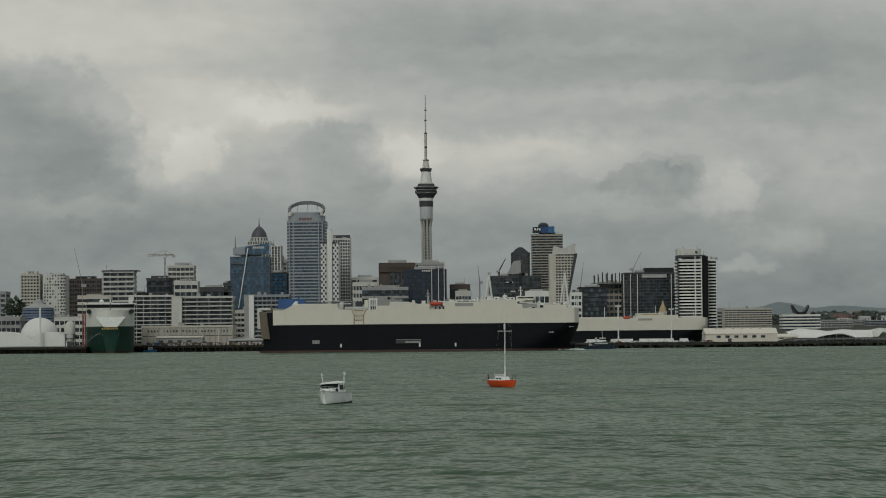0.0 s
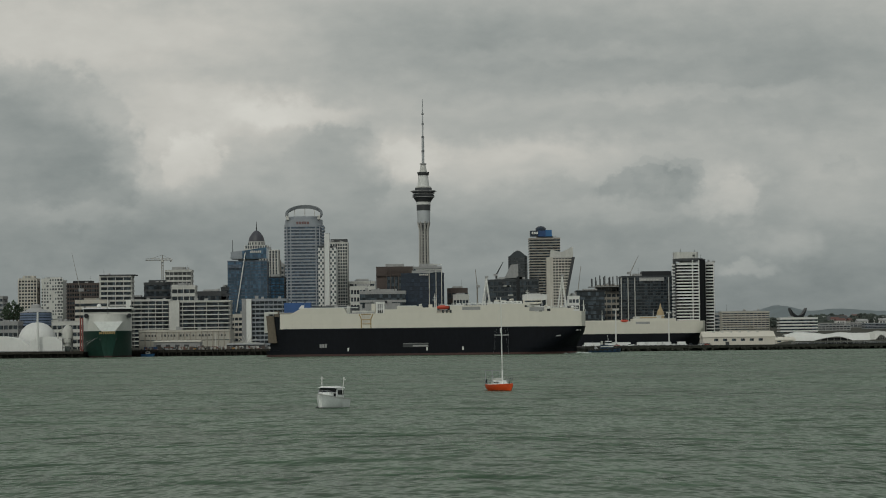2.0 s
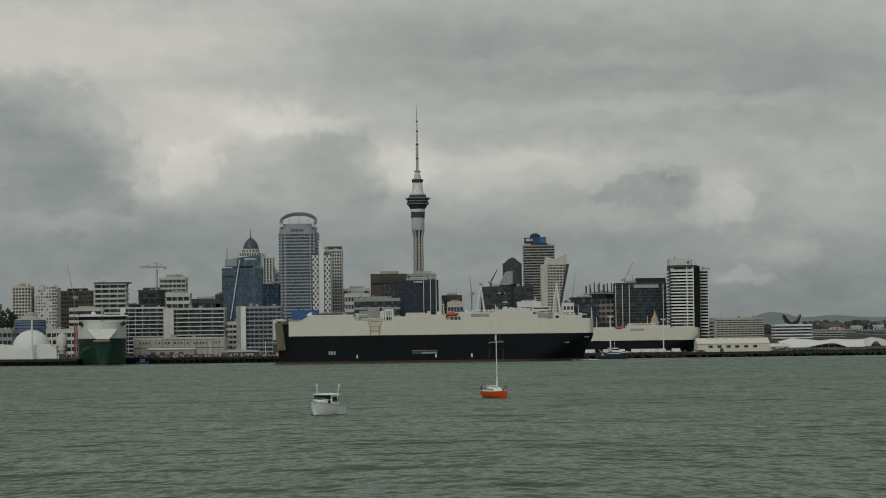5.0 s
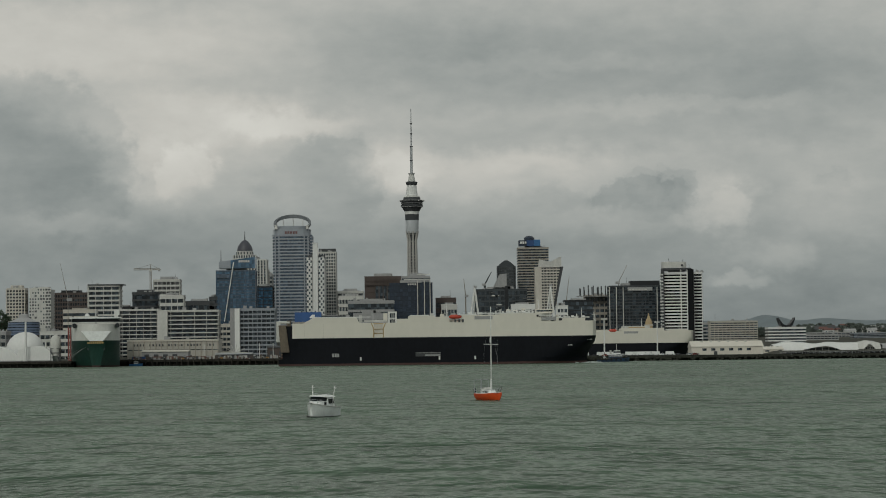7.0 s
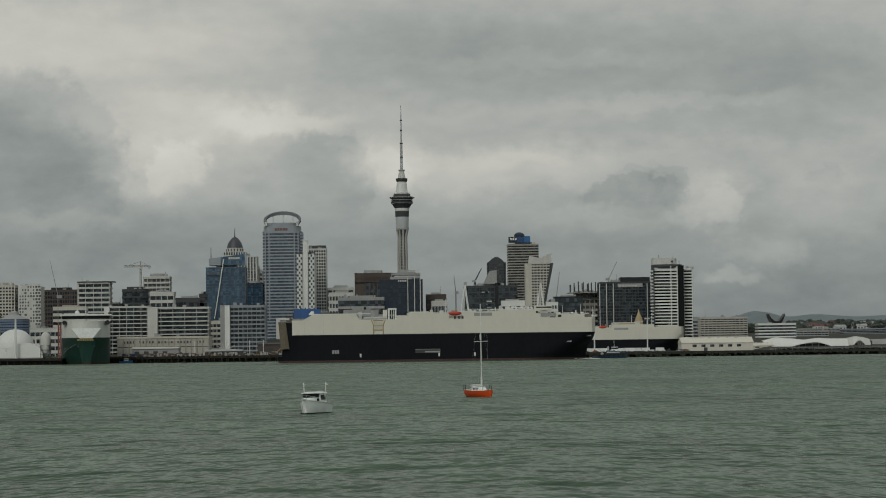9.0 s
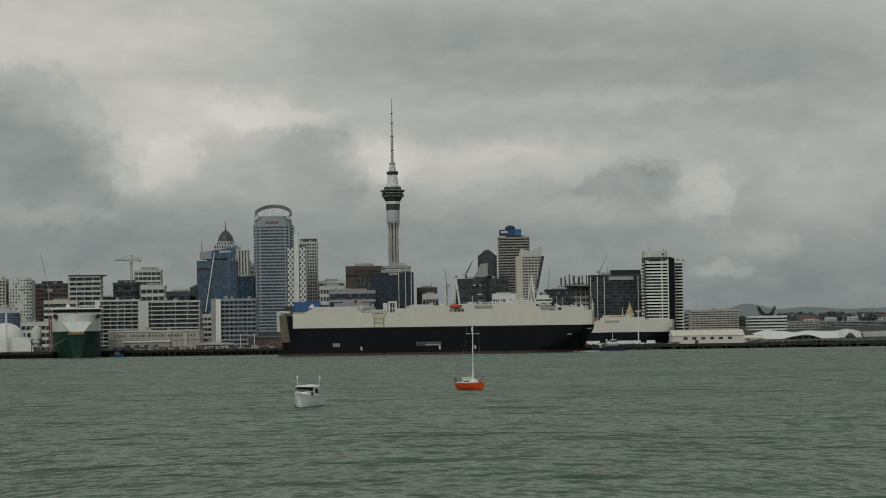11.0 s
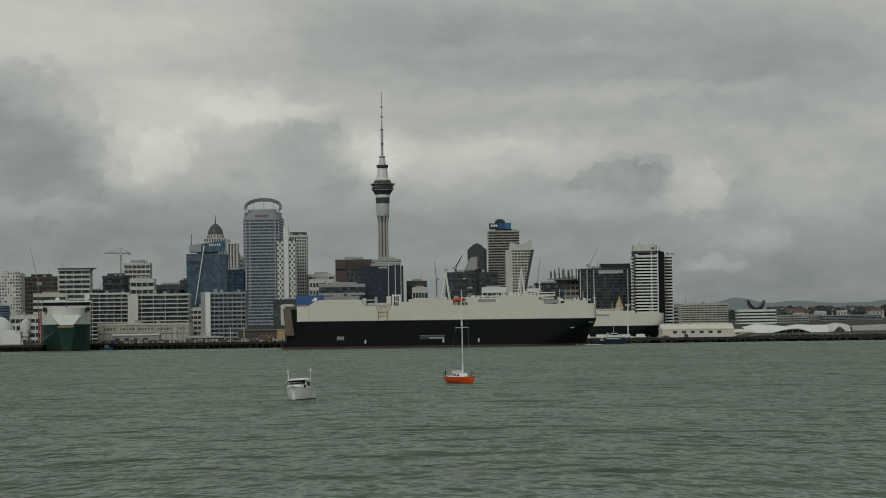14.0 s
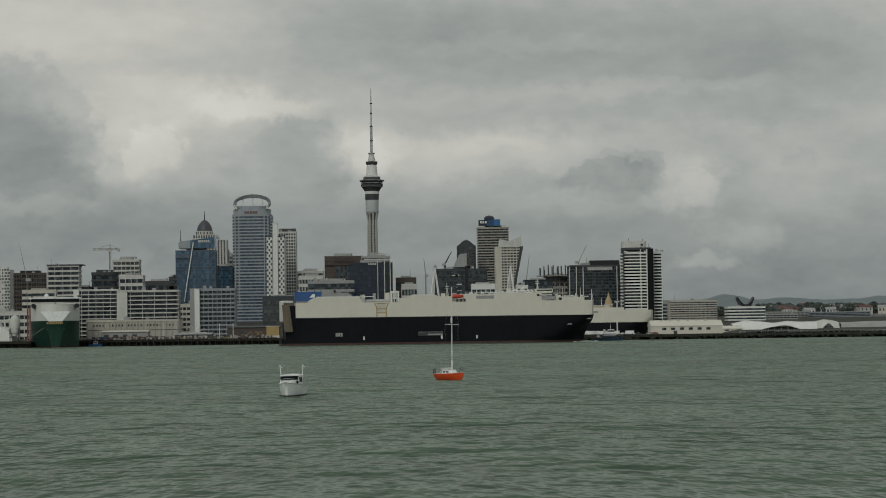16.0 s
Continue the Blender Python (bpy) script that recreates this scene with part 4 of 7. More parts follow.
block("brown brick slab office", x=-52.9, y=2700, w=42.1, top=97.8, d=30, floors=12, cols=3, wall="brown", glaze="brown", band=0.8, key="slab")
block("dark navy glass office block", x=-17.43, y=2250, w=41.0, top=76.3, d=34, floors=16, cols=10, wall="navyglass", glaze="navyglass", band=0.2, pier=0.2, key="navy")
block("low red brick warehouse", x=16.24, y=2300, w=19.86, top=62.0, d=24, floors=5, cols=5, wall="brown")
block("black glass waterfront office", x=66.8, y=2200, w=49.6, top=67.7, d=30, floors=11, cols=14, wall="slate", band=0.28, pier=0.35, key="basin")
block("dark tower with a rounded crown", x=95.6, y=2900, w=22.9, top=111.3, d=26, floors=26, cols=8, wall="slate", glaze="dimglass", r=5, pier=0.7, plant="", name="office_tower", key="vault")
block("beige bank tower with dark window bands", x=130.9, y=2950, w=38.9, top=139.7, d=36, floors=34, wall="beige", band=0.42, name="office_tower", key="bank")
block("dark glass office block", x=142.9, y=2250, w=27.5, top=57.0, d=26, floors=10, wall="black", band=0.2)
block("bare concrete frame under construction", x=164.1, y=2300, w=24.3, top=60.6, d=26, floors=9, cols=5, wall="beige", pier=0.9, plant="", key="frame")
block("dark glass office with white vertical fins", x=197.3, y=2250, w=49.6, top=71.0, d=36, floors=19, cols=16, wall="slate", glaze="glass", band=0.3, pier=0.2, name="office_tower", key="fins")
block("white apartment tower with curved balcony bands", x=227.4, y=2150, w=27.8, top=80.4, d=30, floors=24, wall="white", glaze="darkglass", band=0.46, r=6, name="apartment_tower", key="white")
block("grey low office with ribbon windows", x=323.1, y=2500, w=50.4, top=36.9, d=24, floors=9, cols=12, wall="warehouse", pier=0.35, band=0.5)
block("white office with a winged roof", x=356.8, y=2350, w=37.8, top=28.2, d=24, floors=5, wall="white", key="wing")
block("white side wing of a curved apartment tower", x=246.6, y=2160, w=8.29, top=77.2, d=26, floors=24, cols=1, wall="white", glaze="darkglass", band=0.44, pier=0.6, plant="", name="apartment_tower")
block("low grey office behind the wharf", x=299.8, y=2600, w=19.95, top=36.3, d=20, floors=5, wall="grey")
block("glazed grey podium building", x=-14.20, y=2500, w=30.6, top=91.0, d=30, floors=20, cols=5, wall="grey", name="office_tower")
block("pale low office with a red roof edge", x=19.06, y=2250, w=15.11, top=54.4, d=20, floors=4, cols=5, wall="offwhite")
block("white low quay building", x=84.6, y=2120, w=21.4, top=51.1, d=18, floors=4, cols=5, wall="white")
block("grey low quay building", x=-90.8, y=2050, w=39.3, top=41.0, d=22, floors=4, cols=9, wall="slate", glaze="dimglass")
block("white grid apartment block", x=118.5, y=2100, w=10.07, top=48.9, d=18, floors=7, cols=3, wall="white", pier=0.7)
block("cream low office under trees", x=-167.8, y=1950, w=13.09, top=33.3, d=18, floors=6, cols=4, wall="cream")
block("dark office block behind the quay", x=-168.9, y=2400, w=19.57, top=78.8, d=26, floors=18, cols=4, wall="black", glaze="blueglass", band=0.2)
block("dark low building by the quay", x=-201.1, y=2300, w=13.24, top=61.4, d=20, floors=9, wall="darkgrey")
block("dark low office by the rail yard", x=-296.9, y=2300, w=12.69, top=56.8, d=20, floors=6, wall="black")
block("pale low shopfronts by the quay", x=-49.8, y=2000, w=29.7, top=42.3, d=20, floors=3, cols=8, wall="grey")
block("white stepped office on the far quay", x=457.8, y=2700, w=48.6, top=24.0, d=20, floors=4, cols=10, wall="grey")
block("long white far office with ribbon windows", x=500.0, y=2600, w=65.5, top=22.6, d=20, floors=4, wall="bluegrey2", band=0.35)
block("long glazed low building on the far quay", x=570.1, y=2600, w=74.8, top=19.5, d=20, floors=3, cols=14, wall="grey")
block("grey far office with ribbon windows", x=408.6, y=2450, w=34.1, top=20.6, d=16, floors=3, cols=9, wall="grey")
block("cream gabled office on the waterfront", x=-304.7, y=2050, w=14.75, top=44.6, d=20, floors=5, cols=4, wall="cream")
block("dark podium between waterfront towers", x=-292.7, y=2080, w=37.9, top=42.0, d=20, floors=5, cols=8, wall="darkgrey")
block("slim white apartment tower on the ridge", x=-182.8, y=2700, w=6.47, top=97.8, d=20, floors=16, cols=2, wall="grey", plant="")
block("grey office with a lift core", x=-185.7, y=2650, w=10.17, top=105.1, d=20, floors=20, cols=3, wall="beige", band=0.25, pier=0.9)
block("pale office behind the brown slab", x=-78.1, y=2350, w=24.8, top=66.4, d=20, floors=7, cols=8, wall="offwhite", pier=0.8)


# ---------------------------------------------------------------- the moored boats
def motor_launch():
    """A white cabin launch, bow to -y in its own space, on the water at z = 0."""
    ob = thing("motor_launch", pose(-14.9, 334, 0), "white cabin launch with dark windscreen moored on the harbour", "boat")
    rings = []
    for i in range(13):
        t = i / 12
        y = -4.2 + 8.4 * t
        b = 1.62 * min(1.0, (t * 2.1 + 0.02)) ** 0.5
        sheer = 1.35 + 0.55 * (1 - t) ** 2
        bb = b * (0.80 + 0.14 * min(1, t * 1.6))
        y0 = y + (0.5 * (1 - t) ** 3)
        rings.append([(-b, y, sheer), (-b * 0.97, y + 0.05, sheer * 0.7), (-bb, y0, 0.1), (-bb * 0.7, y0, -0.35), (bb * 0.7, y0, -0.35), (bb, y0, 0.1), (b * 0.97, y + 0.05, sheer * 0.7), (b, y, sheer)])
    part("hull", loft(bmesh.new(), rings), M["gelcoat"], ob, smooth=True)
    part("waterline", prism(bmesh.new(), [(-0.25, -3.9), (0.25, -3.9), (1.35, -1.9), (1.56, 0), (1.58, 4.24), (-1.58, 4.24), (-1.56, 0), (-1.35, -1.9)], -0.3, 0.1), M["rubber"], ob, "dark antifouling line")
    part("rubbing_strake", loft(bmesh.new(), [[(s * (r[0][0] * -1 + 0.05), r[0][1], r[0][2] + dz) for s, dz in ((-1, -0.12), (-1, 0.02), (1, 0.02), (1, -0.12))] for r in rings]), M["offwhite"], ob)
    cabin = part("cabin", prism(bmesh.new(), [(-1.42, -1.5), (1.42, -1.5), (1.45, 1.9), (-1.45, 1.9)], 1.4, 2.72,
                                [(-1.25, -0.7), (1.25, -0.7), (1.3, 1.8), (-1.3, 1.8)]), M["gelcoat"], ob, bevel=0.06)
    part("trunk", prism(bmesh.new(), [(-0.9, -3.1), (0.9, -3.1), (1.2, -1.2), (-1.2, -1.2)], 1.5, 2.15, [(-0.7, -2.7), (0.7, -2.7), (1.1, -1.3), (-1.1, -1.3)]), M["gelcoat"], ob, bevel=0.05)
    part("windscreen", prism(bmesh.new(), [(-1.2, -1.26), (1.2, -1.26), (1.2, -1.0), (-1.2, -1.0)], 2.2, 2.68, [(-1.18, -0.92), (1.18, -0.92), (1.18, -0.7), (-1.18, -0.7)]), M["darkglass"], cabin, "dark windscreen")
    for s in (-1, 1):
        part("side_window", box(bmesh.new(), s * 1.35 - 0.09, s * 1.35 + 0.09, -0.6, 0.35, 1.85, 2.5), M["darkglass"], cabin)
        part("side_window", box(bmesh.new(), s * 1.36 - 0.09, s * 1.36 + 0.09, 0.55, 1.5, 1.85, 2.5), M["darkglass"], cabin)
        part("pole", tube(bmesh.new(), (s * 1.4, 0.9, 1.4), (s * 1.62, 1.0, 4.1), 0.085, 6, 0.06), M["paintsteel"], ob, "upright rod pole")
        part("pole_cap", tube(bmesh.new(), (s * 1.62, 1.0, 3.95), (s * 1.62, 1.0, 4.25), 0.11), M["paintsteel"], ob)
        part("pole_arm", tube(bmesh.new(), (s * 1.55, 1.0, 3.9), (s * 1.62 + 0.3, 1.0, 3.98), 0.05, 5), M["paintsteel"], ob)
        part("grab_rail", tube(bmesh.new(), (s * 1.0, -0.8, 3.12), (s * 1.0, 1.6, 3.12), 0.03, 5), M["steel"], ob)
    part("roof", loft(bmesh.new(), [[(1.4 * math.cos(radians(a)), yy, 2.74 + 0.26 * math.sin(radians(a))) for a in range(0, 181, 20)] for yy in (-1.15, 2.3)]), M["gelcoat"], cabin, smooth=True)
    part("lower_window", box(bmesh.new(), 0.55, 1.3, -1.66, -1.3, 1.5, 2.05), M["darkglass"], cabin)
    part("foredeck_hatch", box(bmesh.new(), -0.35, 0.35, -2.6, -1.9, 2.15, 2.24), M["glass"], ob)
    bm = bmesh.new()
    for s in (-1, 1):
        for t in (0.0, 0.35, 0.7):
            tube(bm, (s * (0.25 + 1.0 * t), -4.0 + 2.6 * t, 1.8 - 0.2 * t), (s * (0.25 + 1.0 * t), -4.0 + 2.6 * t, 2.45 - 0.2 * t), 0.025, 5)
        tube(bm, (s * 0.25, -4.0, 2.45), (s * 0.95, -2.18, 2.31), 0.03, 5)
    tube(bm, (-0.25, -4.0, 2.45), (0.25, -4.0, 2.45), 0.03, 5)
    part("bow_rail", bm, M["steel"], ob)
    part("anchor_roller", box(bmesh.new(), -0.15, 0.15, -4.75, -3.9, 1.85, 1.98), M["steel"], ob)
    return ob


def yacht():
    """A small orange sloop, bow to +x in its own space, sails stowed."""
    ob = thing("sailing_yacht", pose(10.15, 419, 0), "orange-hulled sloop with bare white mast moored on the harbour", "boat")
    rings = []
    for i in range(15):
        t = i / 14
        x = -3.6 + 7.6 * t
        b = 1.25 * (max(0.0, 1 - (2 * t - 0.85) ** 2 * (1.0 if t > 0.42 else 0.55))) ** 0.75 + 0.02
        b = max(b, 0.03)
        sheer = 1.12 + 0.5 * (t - 0.45) ** 2 + 0.08 * t
        x0 = x - 0.7 * t ** 4 + 0.45 * (1 - t) ** 4
        rings.append([(x, -b, sheer), (x, -b * 0.98, sheer * 0.6), (x0, -b * 0.7, 0.0), (x0, -b * 0.3, -0.4), (x0, b * 0.3, -0.4), (x0, b * 0.7, 0.0), (x, b * 0.98, sheer * 0.6), (x, b, sheer)])
    part("hull", loft(bmesh.new(), rings), M["orange"], ob, "orange painted hull", smooth=True)
    part("antifouling", loft(bmesh.new(), [[(p[0], p[1] * 0.86, p[2]) for p in ((r[2][0], r[2][1] * 1.25, 0.08), (r[3][0], r[3][1], -0.45), (r[4][0], r[4][1], -0.45), (r[5][0], r[5][1] * 1.25, 0.08))] for r in rings[1:-1]]), M["boot"], ob)
    part("deck", loft(bmesh.new(), [[(r[0][0], r[0][1] * 0.97, r[0][2] - 0.02), (r[0][0], r[0][1] * 0.97, r[0][2] + 0.05), (r[0][0], -r[0][1] * 0.97, r[0][2] + 0.05), (r[0][0], -r[0][1] * 0.97, r[0][2] - 0.02)] for r in rings]), M["gelcoat"], ob, "white deck and toe rail")
    coach = part("coachroof", prism(bmesh.new(), [(-1.3, -0.85), (1.6, -0.6), (1.6, 0.6), (-1.3, 0.85)], 1.1, 1.85, [(-1.2, -0.75), (1.4, -0.5), (1.2, 0.45), (-1.2, 0.7)]), M["gelcoat"], ob, bevel=0.05)
    for s in (-1, 1):
        for x in (-0.7, 0.2):
            part("cabin_window", box(bmesh.new(), x - 0.3, x + 0.3, s * 0.74 - 0.05, s * 0.74 + 0.05, 1.34, 1.56), M["darkglass"], coach)
    part("sail_cover", loft(bmesh.new(), [[(x, 0.16 * k * math.cos(a), 2.05 + 0.2 * k * math.sin(a)) for a in [math.pi * j / 4 for j in range(8)]] for x, k in ((-2.6, 0.6), (-1.5, 0.9), (-0.2, 1.1), (0.6, 1.2))]), M["offwhite"], ob, "furled white sail on the boom", smooth=True)
    part("sprayhood", prism(bmesh.new(), [(-1.9, -0.8), (-0.9, -0.75), (-0.9, 0.75), (-1.9, 0.8)], 1.3, 1.95, [(-1.8, -0.6), (-1.2, -0.55), (-1.2, 0.55), (-1.8, 0.6)]), M["offwhite"], ob, bevel=0.08)
    mast = part("mast", tube(bmesh.new(), (0.7, 0, 1.1), (0.7, 0, 16.6), 0.12, 10, 0.07), M["paintsteel"], ob, "bare white mast")
    part("spreader", tube(bmesh.new(), (0.7, -1.5, 9.9), (0.7, 1.5, 9.9), 0.07, 6), M["paintsteel"], mast)
    part("mast_winch", tube(bmesh.new(), (0.7, 0, 1.9), (0.7, 0, 3.6), 0.17, 8, 0.15), M["white"], mast)
    part("pulpit", tube(bmesh.new(), (3.2, -0.3, 1.2), (3.6, -0.2, 2.3), 0.06, 5), M["darkgrey"], ob)
    part("pulpit", tube(bmesh.new(), (3.2, 0.3, 1.2), (3.6, 0.2, 2.3), 0.06, 5), M["darkgrey"], ob)
    part("outboard_motor", box(bmesh.new(), -3.95, -3.55, -0.75, -0.4, 1.0, 2.1), M["black"], ob, bevel=0.08)
    part("radar_reflector", tube(bmesh.new(), (0.85, -0.18, 10.2), (0.85, -0.18, 11.1), 0.17, 8), M["white"], mast, "white radar reflector")
    for p, q in (((0.7, 0, 16.3), (3.95, 0, 1.4)), ((0.7, 0, 16.5), (-3.6, 0, 1.2)), ((0.7, -1.5, 9.9), (0.6, -1.15, 1.2)), ((0.7, 1.5, 9.9), (0.6, 1.15, 1.2)), ((0.7, -1.5, 9.9), (0.7, 0, 16.3)), ((0.7, 1.5, 9.9), (0.7, 0, 16.3))):
        part("stay", tube(bmesh.new(), p, q, 0.005, 4), M["steel"], mast)
    bm = bmesh.new()
    for s in (-1, 1):
        tube(bm, (-3.55, s * 0.75, 1.1), (-3.65, s * 0.8, 3.6), 0.07, 5)
        tube(bm, (-3.65, s * 0.8, 3.6), (-1.4, s * 0.8, 3.65), 0.07, 5), tube(bm, (-1.4, s * 0.8, 3.65), (-1.4, s * 0.9, 1.3), 0.04, 5)
        for x in (-2.4, -1.0, 0.6, 2.0):
            tube(bm, (x, s * 1.05 if x < 1 else s * 0.75, 1.1), (x, s * 1.05 if x < 1 else s * 0.75, 1.75), 0.028, 4)
        tube(bm, (-3.5, s * 0.8, 1.75), (0.6, s * 1.05, 1.75), 0.024, 4)
        tube(bm, (0.6, s * 1.05, 1.75), (3.4, s * 0.25, 2.05), 0.024, 4)
        tube(bm, (3.4, s * 0.25, 1.5), (3.4, s * 0.25, 2.05), 0.02, 4)
    tube(bm, (-3.65, -0.8, 3.6), (-3.65, 0.8, 3.6), 0.05, 5)
    part("guard_rail", bm, M["steel"], ob)
    part("rudder", box(bmesh.new(), -3.75, -3.55, -0.04, 0.04, -0.3, 1.2), M["gelcoat"], ob)
    return ob


launch = motor_launch()
sloop = yacht()


def tug(x, y):
    ob = thing("harbour_tug", pose(x, y, 0), "dark blue harbour tug with a pale wheelhouse", "boat")
    rings = []
    for i in range(11):
        t = i / 10
        b = 4.2 * (1 - abs(2 * t - 1) ** 4) ** 0.5 + 0.1
        s = 2.0 + 1.6 * t ** 2
        rings.append([(-11 + 22 * t, -b, s), (-10.5 + 21 * t, -b * 0.85, -0.5), (-10.5 + 21 * t, b * 0.85, -0.5), (-11 + 22 * t, b, s)])
    part("hull", loft(bmesh.new(), rings), M["tugblue"], ob, "dark blue hull", smooth=True)
    part("fender", loft(bmesh.new(), [[(r[0][0], r[0][1] * 1.04, r[0][2] - 0.7), (r[0][0], r[0][1] * 1.04, r[0][2]), (r[3][0], r[3][1] * 1.04, r[3][2]), (r[3][0], r[3][1] * 1.04, r[3][2] - 0.7)] for r in rings]), M["rubber"], ob)
    house = part("deck_house", box(bmesh.new(), -3, 6, -2.6, 2.6, 2.4, 4.6), M["tugblue"], ob, bevel=0.2)
    part("house_band", box(bmesh.new(), -2.8, 5.8, -2.66, 2.66, 3.5, 4.1), M["offwhite"], house)
    for k in range(6):
        part("tyre_fender", tube(bmesh.new(), (-8 + 3.2 * k, -4.45, 1.3), (-8 + 3.2 * k, -4.1, 1.3), 0.55, 10), M["rubber"], ob)
    part("crane_arm", tube(bmesh.new(), (-4.5, 0, 2.4), (-8.0, 0, 6.4), 0.2, 6), M["paintsteel"], ob)
    part("bow_rail", tube(bmesh.new(), (6.5, -2.8, 4.3), (10.4, -0.6, 4.9), 0.09, 5), M["paintsteel"], ob)
    wheel = part("wheelhouse", prism(bmesh.new(), rect(4.6, 4.2), 5.0, 7.4, rect(4.0, 3.8)), M["gelcoat"], ob, at=pose(2.6, -2.1, 0))
    part("wheelhouse_window", prism(bmesh.new(), rect(4.55, 4.2, 0, 0.05), 5.9, 6.9, rect(4.2, 3.9, 0, 0.1)), M["glass"], wheel)
    part("funnel", tube(bmesh.new(), (-1.6, 0, 5), (-1.8, 0, 7.6), 0.7, 10), M["offwhite"], ob)
    part("mast", tube(bmesh.new(), (2.4, 0, 7.4), (2.2, 0, 11.5), 0.14, 6), M["paintsteel"], ob)
    part("tow_winch", tube(bmesh.new(), (-6, -1, 2.9), (-6, 1, 2.9), 0.7, 10), M["steel"], ob)
    bm = bmesh.new()
    rnd = random.Random(8)
    for i in range(40):
        xx, yy, r = rnd.uniform(-30, -8), rnd.uniform(-4, 3), rnd.uniform(0.5, 1.4)
        lathe(bm, [(r, -0.1), (r * 0.8, 0.12), (r * 0.2, rnd.uniform(0.15, 0.5))], 6, xx, yy)
    part("wake", bm, M["foam"], ob, "white foam astern")
    return ob


M["tugblue"] = material("dark_blue_hull_paint", (0.012, 0.035, 0.075), 0.4, vary=0.3, size=4)
harbour_tug = tug(102.5, 1560)


# ---------------------------------------------------------------- the green ship, seen from its bow
def green_ship():
    d = 1640
    ob = thing("cargo_ship", pose(-231.9, d, 0, 0, 0, 8.2), "dark green cargo ship with a pale upper hull moored bow out", "ship")
    wide = 33.8 / 2

    def shell(zs, grow, name, mat, label=""):
        rings = []
        for z in zs:
            k = grow(z)
            pts = [(0.0, -6.0 + 4 * (1 - k)), (wide * 0.42 * k, -3.5), (wide * 0.78 * k, 5), (wide * (0.6 + 0.4 * k), 22), (wide, 50), (wide, 150)]
            ring = [(-x, y, z) for x, y in pts[::-1]] + [(x, y, z) for x, y in pts[1:]]
            rings.append(ring)
        return part(name, loft(bmesh.new(), rings), M[mat], ob, label, smooth=True)

    zt, zg = 31.5, 18.49
    shell([-2, 0, 1.2], lambda z: 0.35 + 0.05 * z, "lower_hull", "boot", "rust-red waterline")
    shell([1.2, 4, 8, 12, zg], lambda z: 0.4 + 0.6 * (z / zg) ** 1.2, "hull", "greenhull", "dark green flared bow")
    shell([zg, zg + 0.05, zt - 1.5], lambda z: 1.0, "upper_hull", "offwhite", "pale upper hull")
    bm = bmesh.new()
    s = [(-10.23, zg + 6.4), (10.23, zg + 6.4), (4.72, zg - 0.4), (-4.72, zg - 0.4)]
    a = [bm.verts.new((x, -6.7, z)) for x, z in s]
    b = [bm.verts.new((x, 0.0, z)) for x, z in s]
    bm.faces.new(a), bm.faces.new(b[::-1])
    for i in range(4):
        bm.faces.new((a[i], b[i], b[(i + 1) % 4], a[(i + 1) % 4]))
    part("bow_panel", bm, M["gelcoat"], ob, "white trapezoid bow panel")
    part("bridge_front", box(bmesh.new(), -wide, wide, 9, 60, zt - 1.5, zt + 2.5), M["offwhite"], ob)
    part("bridge_window", box(bmesh.new(), -wide + 0.3, wide - 0.3, 8.6, 9.2, zt + 0.1, zt + 2.3), M["darkglass"], ob, "long dark bridge window")
    part("bridge_roof", box(bmesh.new(), -wide - 0.8, wide + 0.8, 8.2, 60, zt + 2.5, zt + 3.4), M["gelcoat"], ob)
    for sgn in (-1, 1):
        part("hawse_hole", tube(bmesh.new(), (sgn * wide * 0.88, 12, zt - 2.5), (sgn * wide * 0.88, 4, zt - 2.5), 1.6, 12), M["black"], ob)
        part("anchor_pocket", tube(bmesh.new(), (sgn * wide * 0.33, 0, zg - 6), (sgn * wide * 0.33, -4.6, zg - 6), 0.6, 10), M["darkgrey"], ob)
    part("mast", tube(bmesh.new(), (0, 14, zt + 3), (0, 14, zt + 9), 0.3, 6), M["paintsteel"], ob)
    part("foremast", tube(bmesh.new(), (0, -2, zg + 6), (0, -2, zt + 3), 0.25, 6), M["darkgrey"], ob)
    part("radome", lathe(bmesh.new(), [(0.6, 0), (1.6, 1.0), (1.6, 2.0), (0.8, 3.0), (0.1, 3.3)], 12), M["white"], ob, smooth=True, at=pose(-6, 16, zt + 3))
    for k, (px, pz) in enumerate(((-9.0, 13.5), (-6.0, 14.5), (-12.5, 12.0))):
        part("mooring_rope", tube(bmesh.new(), (px, 2.0 - 4 * (k == 1), pz), (-19.5 - 2.0 * k, 6.0, 4.6 + k), 0.07, 5), M["grey"], ob, "grey mooring rope")
    for sgn in (-1, 1):
        part("bulwark_rail", tube(bmesh.new(), (sgn * 1.0, -4.5, zt - 0.4), (sgn * wide * 0.95, 14, zt - 0.4), 0.12, 5), M["paintsteel"], ob)
        part("wing_light", box(bmesh.new(), sgn * (wide - 1.0) - 0.5, sgn * (wide - 1.0) + 0.5, 8.0, 9.0, zt + 3.4, zt + 4.6), M["darkgrey"], ob)
    bars(ob, -5.51, -7.6, zg - 2.2, 9, 0.9, 1.2, 0.35, "tan", "name_bar")
    part("bow_crest", box(bmesh.new(), -4.5, 4.5, -6.2, -2, zg - 0.9, zg + 0.1), M["tan"], ob, "tan scroll at the bow")
    return ob


green_ship()


